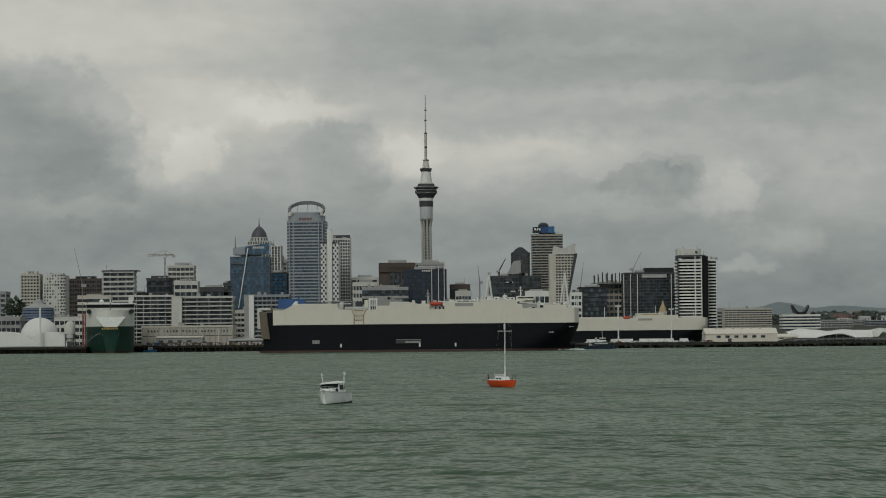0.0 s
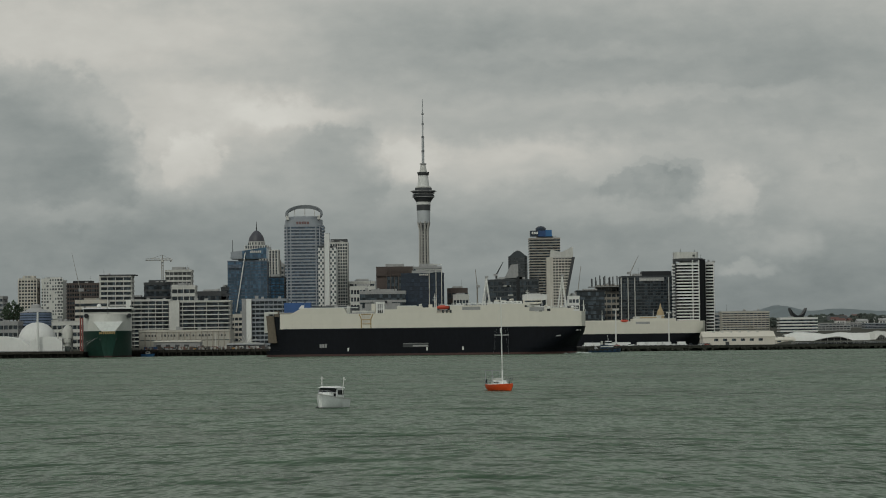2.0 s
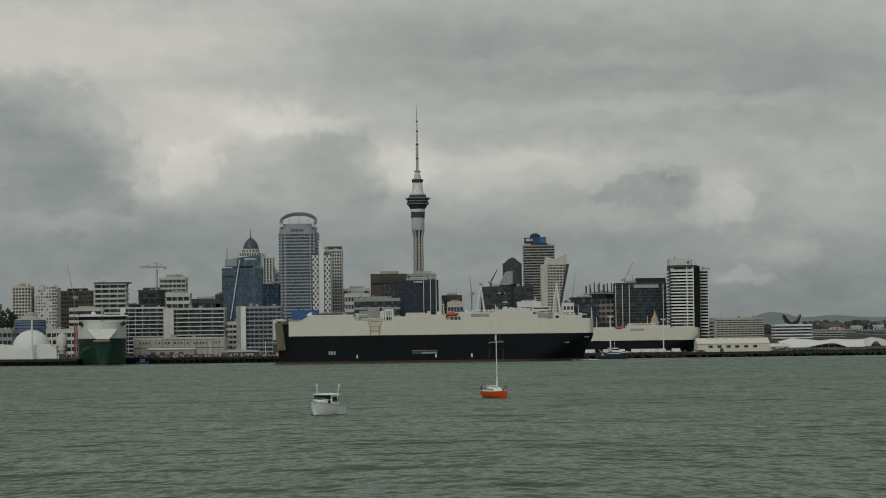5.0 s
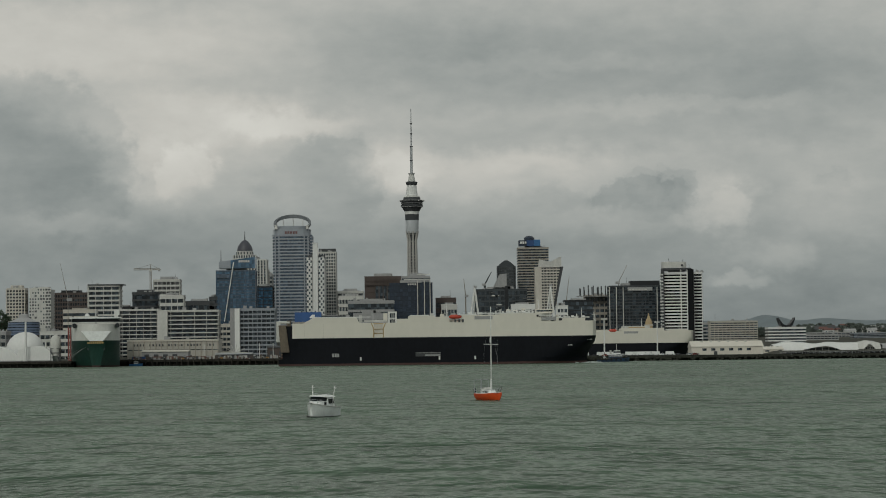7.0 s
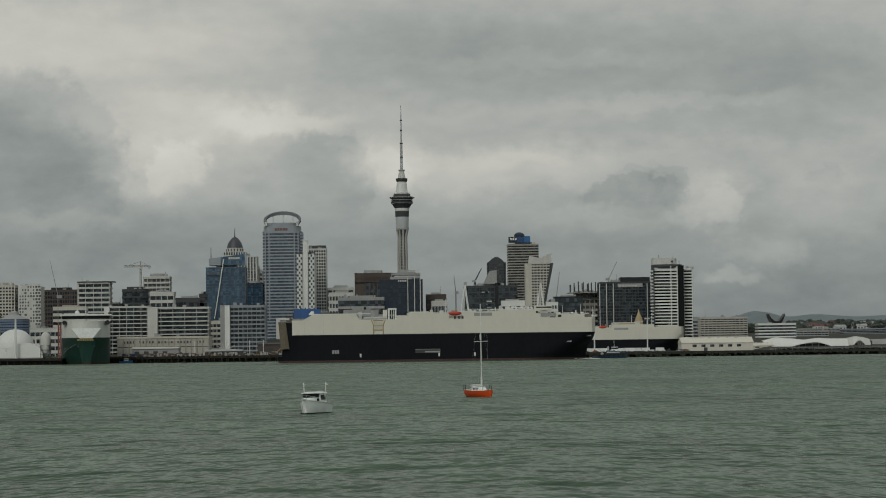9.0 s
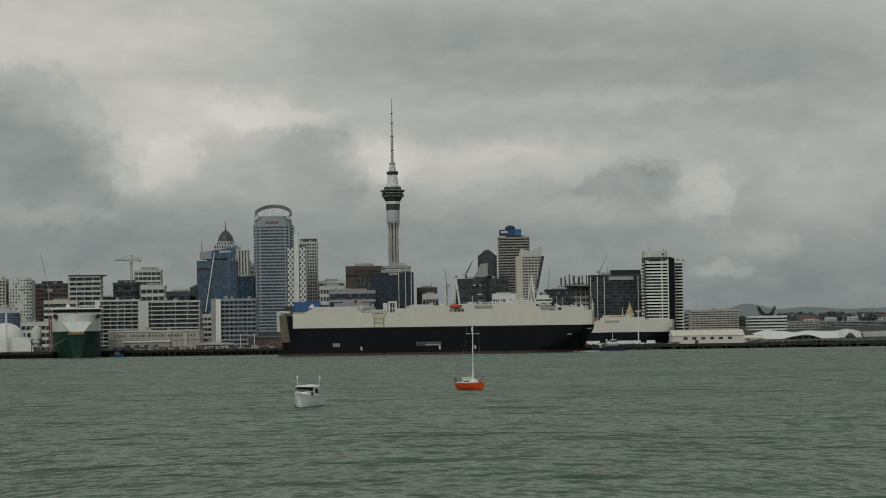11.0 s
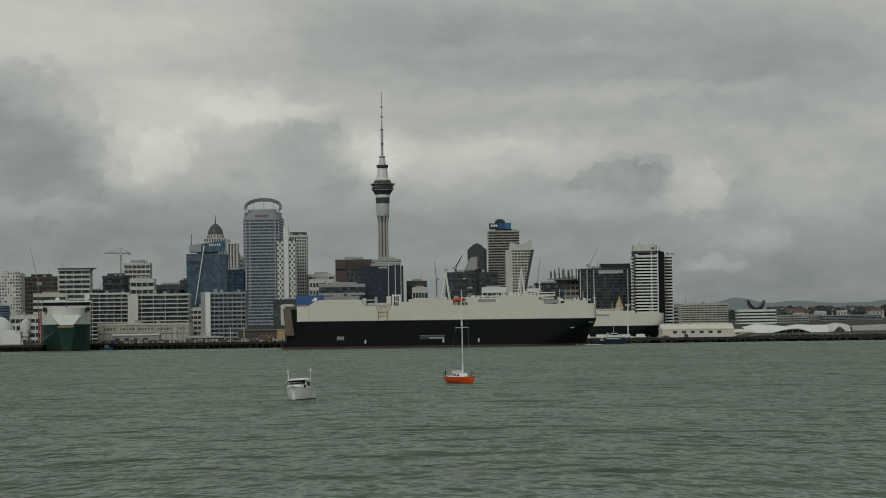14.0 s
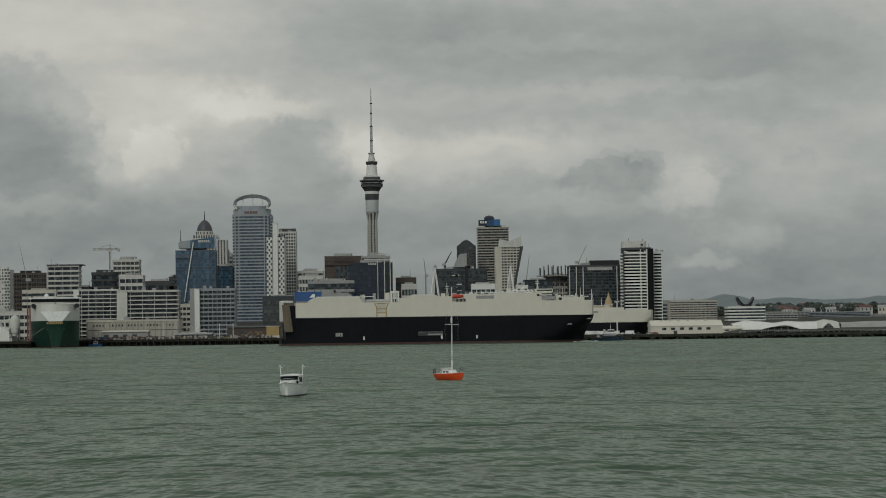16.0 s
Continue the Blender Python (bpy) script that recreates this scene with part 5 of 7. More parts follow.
# ---------------------------------------------------------------- cement wharf
def storage_dome(x, y, r, z0, z1, label, flat=0.0):
    ob = thing("storage_dome", pose(x, y, z0), label, "silo", "storage domes")
    h = z1 - z0
    prof = [(r, 0), (r, h * flat)] + [(r * math.cos(radians(a)) ** 0.9 if a < 90 else 0.05, h * flat + h * (1 - flat) * math.sin(radians(a))) for a in (15, 30, 45, 60, 75, 90)]
    part("shell", lathe(bmesh.new(), prof, 36), M["white"], ob, smooth=True)
    part("ring_beam", lathe(bmesh.new(), [(r + 0.3, 0), (r + 0.3, 1.0)], 36), M["offwhite"], ob)
    part("top_vent", tube(bmesh.new(), (0, 0, h - 0.1), (0, 0, h + 0.9), 0.9, 10), M["grey"], ob)
    return ob


storage_dome(-298.2, 1740, 14.6, 4.2, 26.0, "tall white storage dome on the cement wharf", 0.25)


def curved_shed(x0, x1, y, z1, label):
    """A low shed with a curved roof and rounded ends."""
    ob = thing("curved_shed", pose((x0 + x1) / 2, y, 4.2), label, "shed", "curved sheds")
    w, h = x1 - x0, z1 - 4.2
    prof = [(-w / 2, 0), (-w / 2 + 0.2, h * 0.35)] + [(-w / 2 + w * t, h * (0.35 + 0.65 * math.sin(math.pi * (0.08 + 0.84 * t)) ** 0.8)) for t in [i / 12 for i in range(1, 12)]] + [(w / 2 - 0.2, h * 0.35), (w / 2, 0)]
    part("shell", loft(bmesh.new(), [[(px, yy, pz) for px, pz in prof] for yy in (0, 24)]), M["white"], ob, smooth=True)
    part("eaves_beam", box(bmesh.new(), -w / 2 - 0.15, w / 2 + 0.15, -0.25, 0.2, 0, 0.9), M["grey"], ob)
    return ob


curved_shed(-341.2, -292.3, 1672, 15.78, "low white curved-roof cement shed")
curved_shed(-291.7, -265.5, 1662, 15.2, "low white curved-roof cement shed beside a pole")


def pole(x, y, z0, z1, r, label, mat="paintsteel", head=0.0, name="light_pole"):
    ob = thing(name, pose(x, y, z0), label, "pole", "tall poles")
    part("post", tube(bmesh.new(), (0, 0, 0), (0, 0, z1 - z0), r, 8, r * 0.7), M[mat], ob)
    part("foot", lathe(bmesh.new(), [(r * 2, 0), (r * 2, 0.5), (r * 1.2, 0.8)], 8), M["grey"], ob)
    if head:
        part("head", box(bmesh.new(), -head / 2, head / 2, -0.4, 0.4, z1 - z0 - 0.2, z1 - z0 + 0.9), M["offwhite"], ob)
    return ob


pole(-283.9, 1658, 4.2, 32.2, 0.9, "stout white pole in front of the domes", "white", name="vent_pole")
pole(133.3, 1800, 3.2, 30.9, 0.6, "white wharf light mast with a lamp head", "white", 4.6)
pole(173.8, 1800, 3.2, 28.1, 0.5, "white wharf light mast with a lamp head", "white", 4.0)
for u in (-171.2, -129.2, -118.9):
    pole(u, 1790, 4.2, 16.0, 0.32, "white upright wharf post", "white")


def ship_loader(x, y):
    ob = thing("ship_loader", pose(x, y, 4.2), "white cement hopper with a bent pipe and red arm", "machine")
    part("hopper", lathe(bmesh.new(), [(2.5, 4), (3.6, 8), (3.6, 15), (2.6, 17.5), (1.0, 18.6)], 16), M["offwhite"], ob, smooth=True)
    bm = bmesh.new()
    tube(bm, (-7, 0, 3), (-7, 0, 14), 0.6), tube(bm, (-7, 0, 14), (-5, 0, 15.5), 0.6), tube(bm, (-5, 0, 15.5), (0, 0, 15.5), 0.6)
    part("pipe", bm, M["offwhite"], ob)
    bm = bmesh.new()
    for sx in (-3, 3):
        for sy in (-3, 3):
            tube(bm, (sx, sy, 0), (sx, sy, 9), 0.3)
    for z in (3, 6, 9):
        box(bm, -3.4, 3.4, -3.4, 3.4, z, z + 0.3)
    part("frame", bm, M["darkgrey"], ob)
    bm = bmesh.new()
    tube(bm, (9, 0, 0), (9, 0, 24), 0.5)
    for k in range(8):
        tube(bm, (9, 0, 3 * k), (10.6, 0, 3 * k + 1.5), 0.16), tube(bm, (10.6, 0, 3 * k + 1.5), (9, 0, 3 * k + 3), 0.16)
    tube(bm, (10.6, 0, 0), (10.6, 0, 24), 0.4)
    part("arm", bm, M["red"], ob, "red lattice loading arm")
    return ob


ship_loader(-263.9, 1665)


# ---------------------------------------------------------------- cranes
def tower_crane(x, y, z0, z1, left, right, label):
    ob = thing("tower_crane", pose(x, y, z0), label, "crane", "tower cranes")
    h = z1 - z0
    bm = bmesh.new()
    for sx in (-0.9, 0.9):
        for sy in (-0.9, 0.9):
            tube(bm, (sx, sy, 0), (sx, sy, h), 0.22, 4)
    for k in range(int(h / 3)):
        tube(bm, (-0.9, -0.9, 3 * k), (0.9, -0.9, 3 * k + 3), 0.14, 4)
        tube(bm, (0.9, 0.9, 3 * k), (-0.9, 0.9, 3 * k + 3), 0.14, 4)
    part("tower", bm, M["craneyellow"], ob)
    bm = bmesh.new()
    tube(bm, (-left, 0, h), (right, 0, h), 0.45, 4), tube(bm, (-left, 0, h + 1.6), (right * 0.9, 0, h + 1.4), 0.3, 4)
    tube(bm, (0, 0, h), (0, 0, h + 6), 0.4, 4), tube(bm, (0, 0, h + 6), (-left * 0.8, 0, h + 1.2), 0.15, 4), tube(bm, (0, 0, h + 6), (right * 0.8, 0, h + 1.2), 0.15, 4)
    part("jib", bm, M["craneyellow"], ob)
    part("counterweight", box(bmesh.new(), right * 0.75, right * 0.95, -0.8, 0.8, h - 2, h), M["grey"], ob)
    part("cab", box(bmesh.new(), -1.6, 1.6, -1.4, 1.4, h - 2.6, h - 0.2), M["offwhite"], ob)
    return ob


def luffing_crane(x, y, z0, dx, dz, mast, label, mat="craneyellow", thick=0.5):
    """A mast with a raised lattice jib."""
    ob = thing("luffing_crane", pose(x, y, z0), label, "crane", "tower cranes")
    part("mast", tube(bmesh.new(), (0, 0, 0), (0, 0, mast), thick * 1.4, 4), M[mat], ob)
    bm = bmesh.new()
    tube(bm, (0, 0, mast), (dx, 0, mast + dz), thick, 4, thick * 0.5), tube(bm, (0, 1.4, mast), (dx, 0.4, mast + dz), thick, 4, thick * 0.5)
    part("jib", bm, M[mat], ob)
    part("machine_deck", box(bmesh.new(), -3 if dx > 0 else -1, 1 if dx > 0 else 3, -1.2, 2.6, mast - 1.5, mast + 1), M["grey"], ob)
    return ob


M["craneyellow"] = material("weathered_crane_paint", (0.26, 0.24, 0.21), 0.6)
tower_crane(-318.9, 2700, 40, 105.0, 19.42, 11.65, "tower crane with a long level jib over rooftops")
luffing_crane(-306.4, 2000, 10, -6.71, 31.2, 55.8 - 10, "slim luffing crane behind the wharf", thick=0.17)
luffing_crane(38.6, 2500, 15, -1.80, 17.99, 66.5 - 15, "slim construction crane among offices")
luffing_crane(193.2, 2400, 15, 8.63, 17.27, 75.9 - 15, "luffing crane on an office roof", thick=0.35)
luffing_crane(151.2, 2600, 15, 3.74, 28.1, 61.4 - 15, "slim luffing crane beside a leaning tower", thick=0.4)


def a_frame(x, y, z0, z1, spread, label):
    """Two long legs that meet at the top, with a back stay."""
    ob = thing("derrick_frame", pose(x, y, z0), label, "crane", "derrick frames")
    h = z1 - z0
    part("leg", tube(bmesh.new(), (-spread, 0, 0), (0, 0, h), 0.75, 6), M["paintsteel"], ob)
    part("leg", tube(bmesh.new(), (spread * 0.75, 0, 0), (-0.6, 0, h), 0.95, 6), M["paintsteel"], ob)
    part("leg", tube(bmesh.new(), (-spread * 0.35, 3, 0), (0, 1, h), 0.5, 6), M["paintsteel"], ob)
    part("cross_bar", tube(bmesh.new(), (-spread * 0.5, 0, h * 0.5), (spread * 0.35, 0, h * 0.5), 0.35, 6), M["paintsteel"], ob)
    part("head", box(bmesh.new(), -1.4, 1.4, -1, 1, h - 1.2, h + 0.8), M["grey"], ob)
    return ob


luffing_crane(61.5, 2600, 15, 7.48, 13.72, 81.0 - 15, "raised dark lattice jib behind offices", "darkgrey", 0.8)
a_frame(40.0, 2050, 6, 63.9, 9.34, "pale steel A-frame crane legs by the basin")
a_frame(105.9, 2050, 6, 64.7, 8.85, "pale steel A-frame crane legs by the basin")


# ---------------------------------------------------------------- roofs and details of single buildings
def halo_roof(x, y, w, z):
    """The open oval halo over the office tower, on its posts."""
    ob = Annex(HOST["halo"], pose(x, y, z))
    h = 21.9
    part("drum", prism(bmesh.new(), rect(w * 0.80, 30, 11), 0, h * 0.56), M["bluegrey2"], ob, at=pose(0, 5, 0))
    rings = []
    n = 40
    for i in range(n + 1):
        # the ring dips to the parapet at the front and stands high at the back
        a = radians(-28 + 236 * i / n)
        cx, cy, cz = w * 0.505 * math.cos(a), 20 + 19 * math.sin(a), h * 0.72 + h * 0.46 * math.sin(a)
        thick = 1.1 + 1.2 * max(0.0, math.sin(a))
        rings.append([(cx, cy, cz - thick), (cx * 0.88, 20 + (cy - 20) * 0.88, cz - thick), (cx * 0.88, 20 + (cy - 20) * 0.88, cz + thick * 0.8), (cx, cy, cz + thick)])
    part("halo", loft(bmesh.new(), rings), M["halogrey"], ob, "grey oval ring", smooth=True)
    part("sign_band", prism(bmesh.new(), rect(w * 1.0, 38, 12), 0.2, 8.2), M["bluegrey2"], ob, "pale band that carries a sign", at=pose(0, 0.4, 0))
    for s in (-1, 1):
        part("shoulder", box(bmesh.new(), s * w * 0.42 - 1.6, s * w * 0.42 + 1.6, 0.5, 6, 8, 13), M["offwhite"], ob)
        for dx in (0.34, 0.44):
            part("rib", box(bmesh.new(), s * w * dx - 0.7, s * w * dx + 0.7, 0.0 if dx < 0.4 else 1.2, 3, -106, 0.5), M["bluegrey2"], ob, "pale vertical rib")
    part("side_bay", prism(bmesh.new(), rect(9, 20, 2), -22, 0.4), M["palegl"], ob, "glazed bay that overhangs one side", at=pose(w * 0.46, 6, 0))
    bay = mesh_of("bay_band", prism(bmesh.new(), rect(9.5, 20.5, 2), 0, 1.6), M["bluegrey2"])
    for k in range(6):
        again("bay_band", bay, ob, pose(w * 0.46, 5.8, -21 + 3.7 * k))
    for k in range(10):
        a = 2 * math.pi * (k + 0.5) / 10
        part("post", tube(bmesh.new(), (w * 0.44 * math.cos(a), 20 + 17 * math.sin(a), 0), (w * 0.46 * math.cos(a), 20 + 17.5 * math.sin(a), max(8.0, h * (0.69 + 0.46 * math.sin(a)))), 0.45), M["offwhite"], ob)
    bars(ob, -6.9, 0.2, 2.4, 5, 2.5, 3.2, 0.7, "brownred", "sign_bar")
    return ob


M["halogrey"] = material("grey_halo_panels", (0.13, 0.14, 0.15), 0.6)
M["brownred"] = material("dull_red_sign", (0.15, 0.075, 0.075), 0.6)
halo_roof(-165.9, 2850, 45.1, 150.4 - 1.0)


def dome_crown(x, y, z):
    ob = Annex(HOST["dome"], pose(x, y, z))
    r, k = 8.73, 2600 / 4170
    part("upper_storey", box(bmesh.new(), -r * 1.45, r * 1.45, -r, r * 1.6, -1, 6 * k), M["offwhite"], ob)
    part("drum", lathe(bmesh.new(), [(r * 1.05, 6 * k), (r * 1.05, 13 * k)], 24), M["offwhite"], ob)
    for i in range(16):
        a = radians(22.5 * i)
        part("drum_window", box(bmesh.new(), -0.6, 0.6, -0.15, 0.3, 7 * k, 11.5 * k), M["glass"], ob, at=pose(r * 1.06 * math.cos(a), r * 1.06 * math.sin(a), 0, 0, 0, 22.5 * i + 90))
    for i in range(9):
        part("storey_window", box(bmesh.new(), -0.8, 0.8, -r - 0.2, -r + 0.4, 0.2, 5.2 * k), M["glass"], ob, at=pose(-r * 1.25 + r * 2.5 * i / 8, 0, 0))
    dome = part("dome", lathe(bmesh.new(), [(r, 13 * k), (r * 0.97, 17 * k), (r * 0.85, 22 * k), (r * 0.62, 27 * k), (r * 0.35, 31 * k), (0.8, 33 * k)], 24), M["lead"], ob, "dark lead dome", smooth=True)
    part("spire", tube(bmesh.new(), (0, 0, 32 * k), (0, 0, 49 * k), 0.7, 6, 0.15), M["darkgrey"], dome)
    return ob


dome_crown(-203.9, 2612, 113.5 - 0.5)


def glass_crown(x, y):
    """The slanted top, diagonal fin and mast of the blue glass tower."""
    ob = Annex(HOST["blue"], pose(x, y, 0))
    w = 37.8
    z0, z1, z2 = 90.4, 95.4, 97.2
    for name, mat, x0, x1, ta, tb, y0 in (("crown", "blueglass", -0.12, 0.49, z1 + 1.6, z2 + 3.0, 0.5), ("roof_screen", "bluegrey2", -0.42, -0.12, z1 + 0.6, z1 + 1.8, 2.0)):
        bm = bmesh.new()
        a = [(w * x0, y0), (w * x1, y0), (w * x1, 28), (w * x0, 28)]
        lo = [bm.verts.new((p[0], p[1], z0 - 1)) for p in a]
        hi = [bm.verts.new((p[0], p[1], ta if i in (0, 3) else tb)) for i, p in enumerate(a)]
        bm.faces.new(lo[::-1]), bm.faces.new(hi)
        for i in range(4):
            bm.faces.new((lo[i], lo[(i + 1) % 4], hi[(i + 1) % 4], hi[i]))
        part(name, bm, M[mat], ob)
    for k in range(4):
        part("crown_mullion", box(bmesh.new(), -w * 0.10, w * 0.48, 0.25, 0.5, z0 + 2.0 * k, z0 + 2.0 * k + 0.3), M["palegl"], ob)
    part("fin", tube(bmesh.new(), (-w * 0.28, -1.2, 38.6), (-w * 0.04, -1.2, 95.2), 0.55, 6), M["white"], ob, "diagonal white fin")
    part("mast", tube(bmesh.new(), (-w * 0.37, 4, z0), (-w * 0.37, 4, 107.2), 0.5, 6, 0.2), M["darkgrey"], ob)
    bars(ob, w * 0.10, 0.1, z0 + 4.6, 6, 1.3, 2.0, 0.5, "offwhite", "sign_bar")
    part("lower_step", box(bmesh.new(), -w * 0.48, -w * 0.15, -1.0, 6, z0 - 10, z0 - 6.5), M["palegl"], ob)
    return ob


glass_crown(-184.8, 2249)


def frame_lines(x, y):
    """The white frame at the edge of the navy office."""
    ob = Annex(HOST["navy"], pose(x, y, 6))
    z1 = 76.2 - 6
    for dx in (-1.08, 5.39, 10.79):
        part("frame_post", box(bmesh.new(), dx - 0.35, dx + 0.35, -0.8, 0.2, 0, z1 + 0.5), M["offwhite"], ob)
    part("frame_beam", box(bmesh.new(), -14.02, 10.79, -0.8, 0.2, z1, z1 + 0.9), M["offwhite"], ob)
    part("frame_beam", box(bmesh.new(), -1.08, 10.79, -0.7, 0.2, z1 + 4.85, z1 + 4.85 + 0.7), M["offwhite"], ob)
    bars(ob, -9.71, -0.9, z1 - 4.85, 5, 1.2, 1.6, 0.5, "offwhite", "sign_bar")


frame_lines(-9.96, 2249)


def bank_crown(x, y):
    ob = Annex(HOST["bank"], pose(x, y, 139.0))
    w = 38.9
    part("sign_box", box(bmesh.new(), -w * 0.48, -w * 0.22, -0.3, 12, -1, 6.37), M["navyglass"], ob)
    part("sign_box", box(bmesh.new(), w * 0.02, w * 0.22, -0.4, 12, -1, 7.07), M["brightblue"], ob, "bright blue sign box")
    part("sign_box", box(bmesh.new(), -w * 0.22, w * 0.02, 0.6, 12, -1, 6.37), M["blue"], ob)
    bars(ob, -w * 0.40, -0.5, 2.12, 3, 2.2, 2.8, 0.7, "white", "sign_bar")
    part("drum", lathe(bmesh.new(), [(w * 0.17, 0), (w * 0.17, 9.90), (w * 0.11, 12.03), (w * 0.03, 12.73)], 20), M["navyglass"], ob, smooth=True, at=pose(-w * 0.12, 14, 0))
    return ob


bank_crown(131.3, 2950)


def leaning_tower(y):
    """A cream tower whose one side leans outward behind a dark blade."""
    x0, xt, xb = 113.0, 139.7, 131.4
    z0, zt, zb = ground(y) - 1, 95.6, 50.6
    ob = thing("office_tower", pose(x0, y, z0), "cream office tower with an outward-leaning dark edge", "building", "city blocks")

    def edge(z):
        return xb - x0 + (xt - xb) * (z + z0 - zb) / (zt - zb)

    h = zt - z0
    part("glazing", prism(bmesh.new(), [(0.5, 0.5), (edge(0) - 0.5, 0.5), (edge(0) - 0.5, 28), (0.5, 28)], 0, h - 0.5, [(0.5, 0.5), (edge(h) - 0.5, 0.5), (edge(h) - 0.5, 28), (0.5, 28)]), M["dimglass"], ob)
    n = 27
    for i in range(n):
        za, zc = h * i / n, h * (i + 0.42) / n
        part("spandrel", prism(bmesh.new(), [(0, 0), (edge(za), 0), (edge(za), 28.5), (0, 28.5)], za, zc, [(0, 0), (edge(zc), 0), (edge(zc), 28.5), (0, 28.5)]), M["cream"], ob)
    part("end_wall", box(bmesh.new(), -0.2, 6.59, -0.4, 20, 0, h + 0.4), M["cream"], ob, "plain cream end wall")
    pm = mesh_of("pier", box(bmesh.new(), -0.35, 0.35, -0.15, 0.8, 0, h), M["cream"])
    for k in range(5):
        again("pier", pm, ob, pose(8.99 + 3.3 * k, 0, 0))
    bm = bmesh.new()
    s = [(edge(zb - z0) - 0.2, zb - z0), (edge(zb - z0) + 2.0, zb - z0), (edge(h) + 3.0, h + 0.5), (edge(h) - 0.2, h + 0.5)]
    a = [bm.verts.new((px, -1.2, z)) for px, z in s]
    b = [bm.verts.new((px, 27, z)) for px, z in s]
    bm.faces.new(a), bm.faces.new(b[::-1])
    for i in range(4):
        bm.faces.new((a[i], b[i], b[(i + 1) % 4], a[(i + 1) % 4]))
    part("blade", bm, M["darkgrey"], ob, "dark leaning blade")
    bm = bmesh.new()
    s = [(3.60, h), (edge(h) + 1, h), (edge(h) + 1, h + 11.39), (edge(h) - 2.40, h + 10.19), (16.19, h + 6.00), (4.80, h + 8.39)]
    a = [bm.verts.new((px, 1, z)) for px, z in s]
    b = [bm.verts.new((px, 22, z)) for px, z in s]
    bm.faces.new(a), bm.faces.new(b[::-1])
    for i in range(6):
        bm.faces.new((a[i], b[i], b[(i + 1) % 6], a[(i + 1) % 6]))
    part("roof_screen", bm, M["offwhite"], ob, "pale sloping roof screen")
    return ob


leaning_tower(2500)


def crown_of_dark_tower(x, y):
    ob = Annex(HOST["vault"], pose(x, y, 110.7))
    r = 11.13
    part("vault", loft(bmesh.new(), [[(r * px, yy, 7.65 * pz) for px, pz in ((0.98, -0.1), (0.95, 0.12), (0.5, 0.72), (0.2, 1.0), (-0.2, 1.0), (-0.5, 0.72), (-0.95, 0.12), (-0.98, -0.1))] for yy in (1, 24)]), M["slate"], ob, smooth=True)
    part("vent", box(bmesh.new(), -1.5, 2.5, 6, 12, 6.95, 8.69), M["grey"], ob)
    return ob


crown_of_dark_tower(95.3, 2900)


def fins(x, y, z0, z1, offsets):
    ob = Annex(HOST["fins"], pose(x, y, z0))
    me = mesh_of("fin", box(bmesh.new(), -0.38, 0.38, -0.9, 0.1, 0, z1 - z0 + 2.5), M["offwhite"])
    for o in offsets:
        again("fin", me, ob, pose(o, 0, 0))
    part("sign_board", box(bmesh.new(), -6.47, 17.27, -0.5, 0.1, z1 - z0 - 1, z1 - z0 + 2.4), M["grey"], ob)
    bars(ob, -4.32, -0.65, z1 - z0 - 0.4, 6, 2.4, 1.2, 0.6, "offwhite", "sign_bar")
    part("roof_house", box(bmesh.new(), -3.24, 24.8, 6, 26, z1 - z0 + 4, z1 - z0 + 8.63), M["black"], ob)
    return ob


fins(196.0, 2249, 12, 64.5, (-23.8, -17.3, -10.8, 21.6))


def white_tower_top(x, y):
    ob = Annex(HOST["white"], pose(x, y, 79.9))
    w = 25.8
    part("dark_storey", prism(bmesh.new(), rect(w + 1.2, 30, 9), -0.5, 1.6), M["darkgrey"], ob, at=pose(0, -0.2, 0))
    part("screen", prism(bmesh.new(), rect(w * 0.86, 22, 6), 1.6, 7.4), M["offwhite"], ob, "pale roof screen", at=pose(-2.2, 3, 0))
    for k, (dx, h) in enumerate(((-w * 0.42, 5.5), (-w * 0.3, 10.5), (w * 0.2, 9.5), (w * 0.42, 5.0))):
        part("aerial", tube(bmesh.new(), (dx, 5, 1), (dx, 5, h), 0.18, 5), M["darkgrey"], ob)
    part("plant_box", box(bmesh.new(), w * 0.12, w * 0.2, 2.4, 4, 3.4, 5.0), M["darkgrey"], ob)
    part("dark_recess", box(bmesh.new(), 8.8, 14.3, -0.7, 12, -68.1, 0.5), M["darkglass"], ob, "dark glazed stair recess")
    m2 = mesh_of("wall_strip", box(bmesh.new(), -0.45, 0.45, -0.5, 0.6, -67.0, 0), M["white"])
    for dx in (2.6, 8.3):
        again("wall_strip", m2, ob, pose(dx, 0, 0))
    part("side_recess", box(bmesh.new(), -14.6, -12.6, -0.4, 8, -68.1, -1.0), M["darkgrey"], ob)
    balcony = mesh_of("balcony", box(bmesh.new(), -16.2, -13.6, -0.9, 3, 0, 1.1), M["white"])
    for k in range(21):
        again("balcony", balcony, ob, pose(0, 0, -66.0 + 3.05 * k))
    return ob


white_tower_top(227.4, 2150)


def chequered_wall(x, y, z0, z1, w, cols, rows):
    """Dark window openings that shift by half a bay from floor to floor."""
    ob = Annex(HOST["chequer"], pose(x, y, z0))
    part("panel", box(bmesh.new(), -w / 2, w / 2, -0.5, 0.3, 0, z1 - z0), M["white"], ob)
    fh, cw = (z1 - z0) / rows, w / cols
    me = mesh_of("window", box(bmesh.new(), -cw * 0.42, cw * 0.42, -0.62, -0.3, 0, fh * 0.8), M["glass"])
    for r in range(rows):
        for c in range(cols):
            if (r + c) % 2 == 0:
                again("window", me, ob, pose(-w / 2 + cw * (c + 0.5), 0, fh * (r + 0.14)))
    return ob


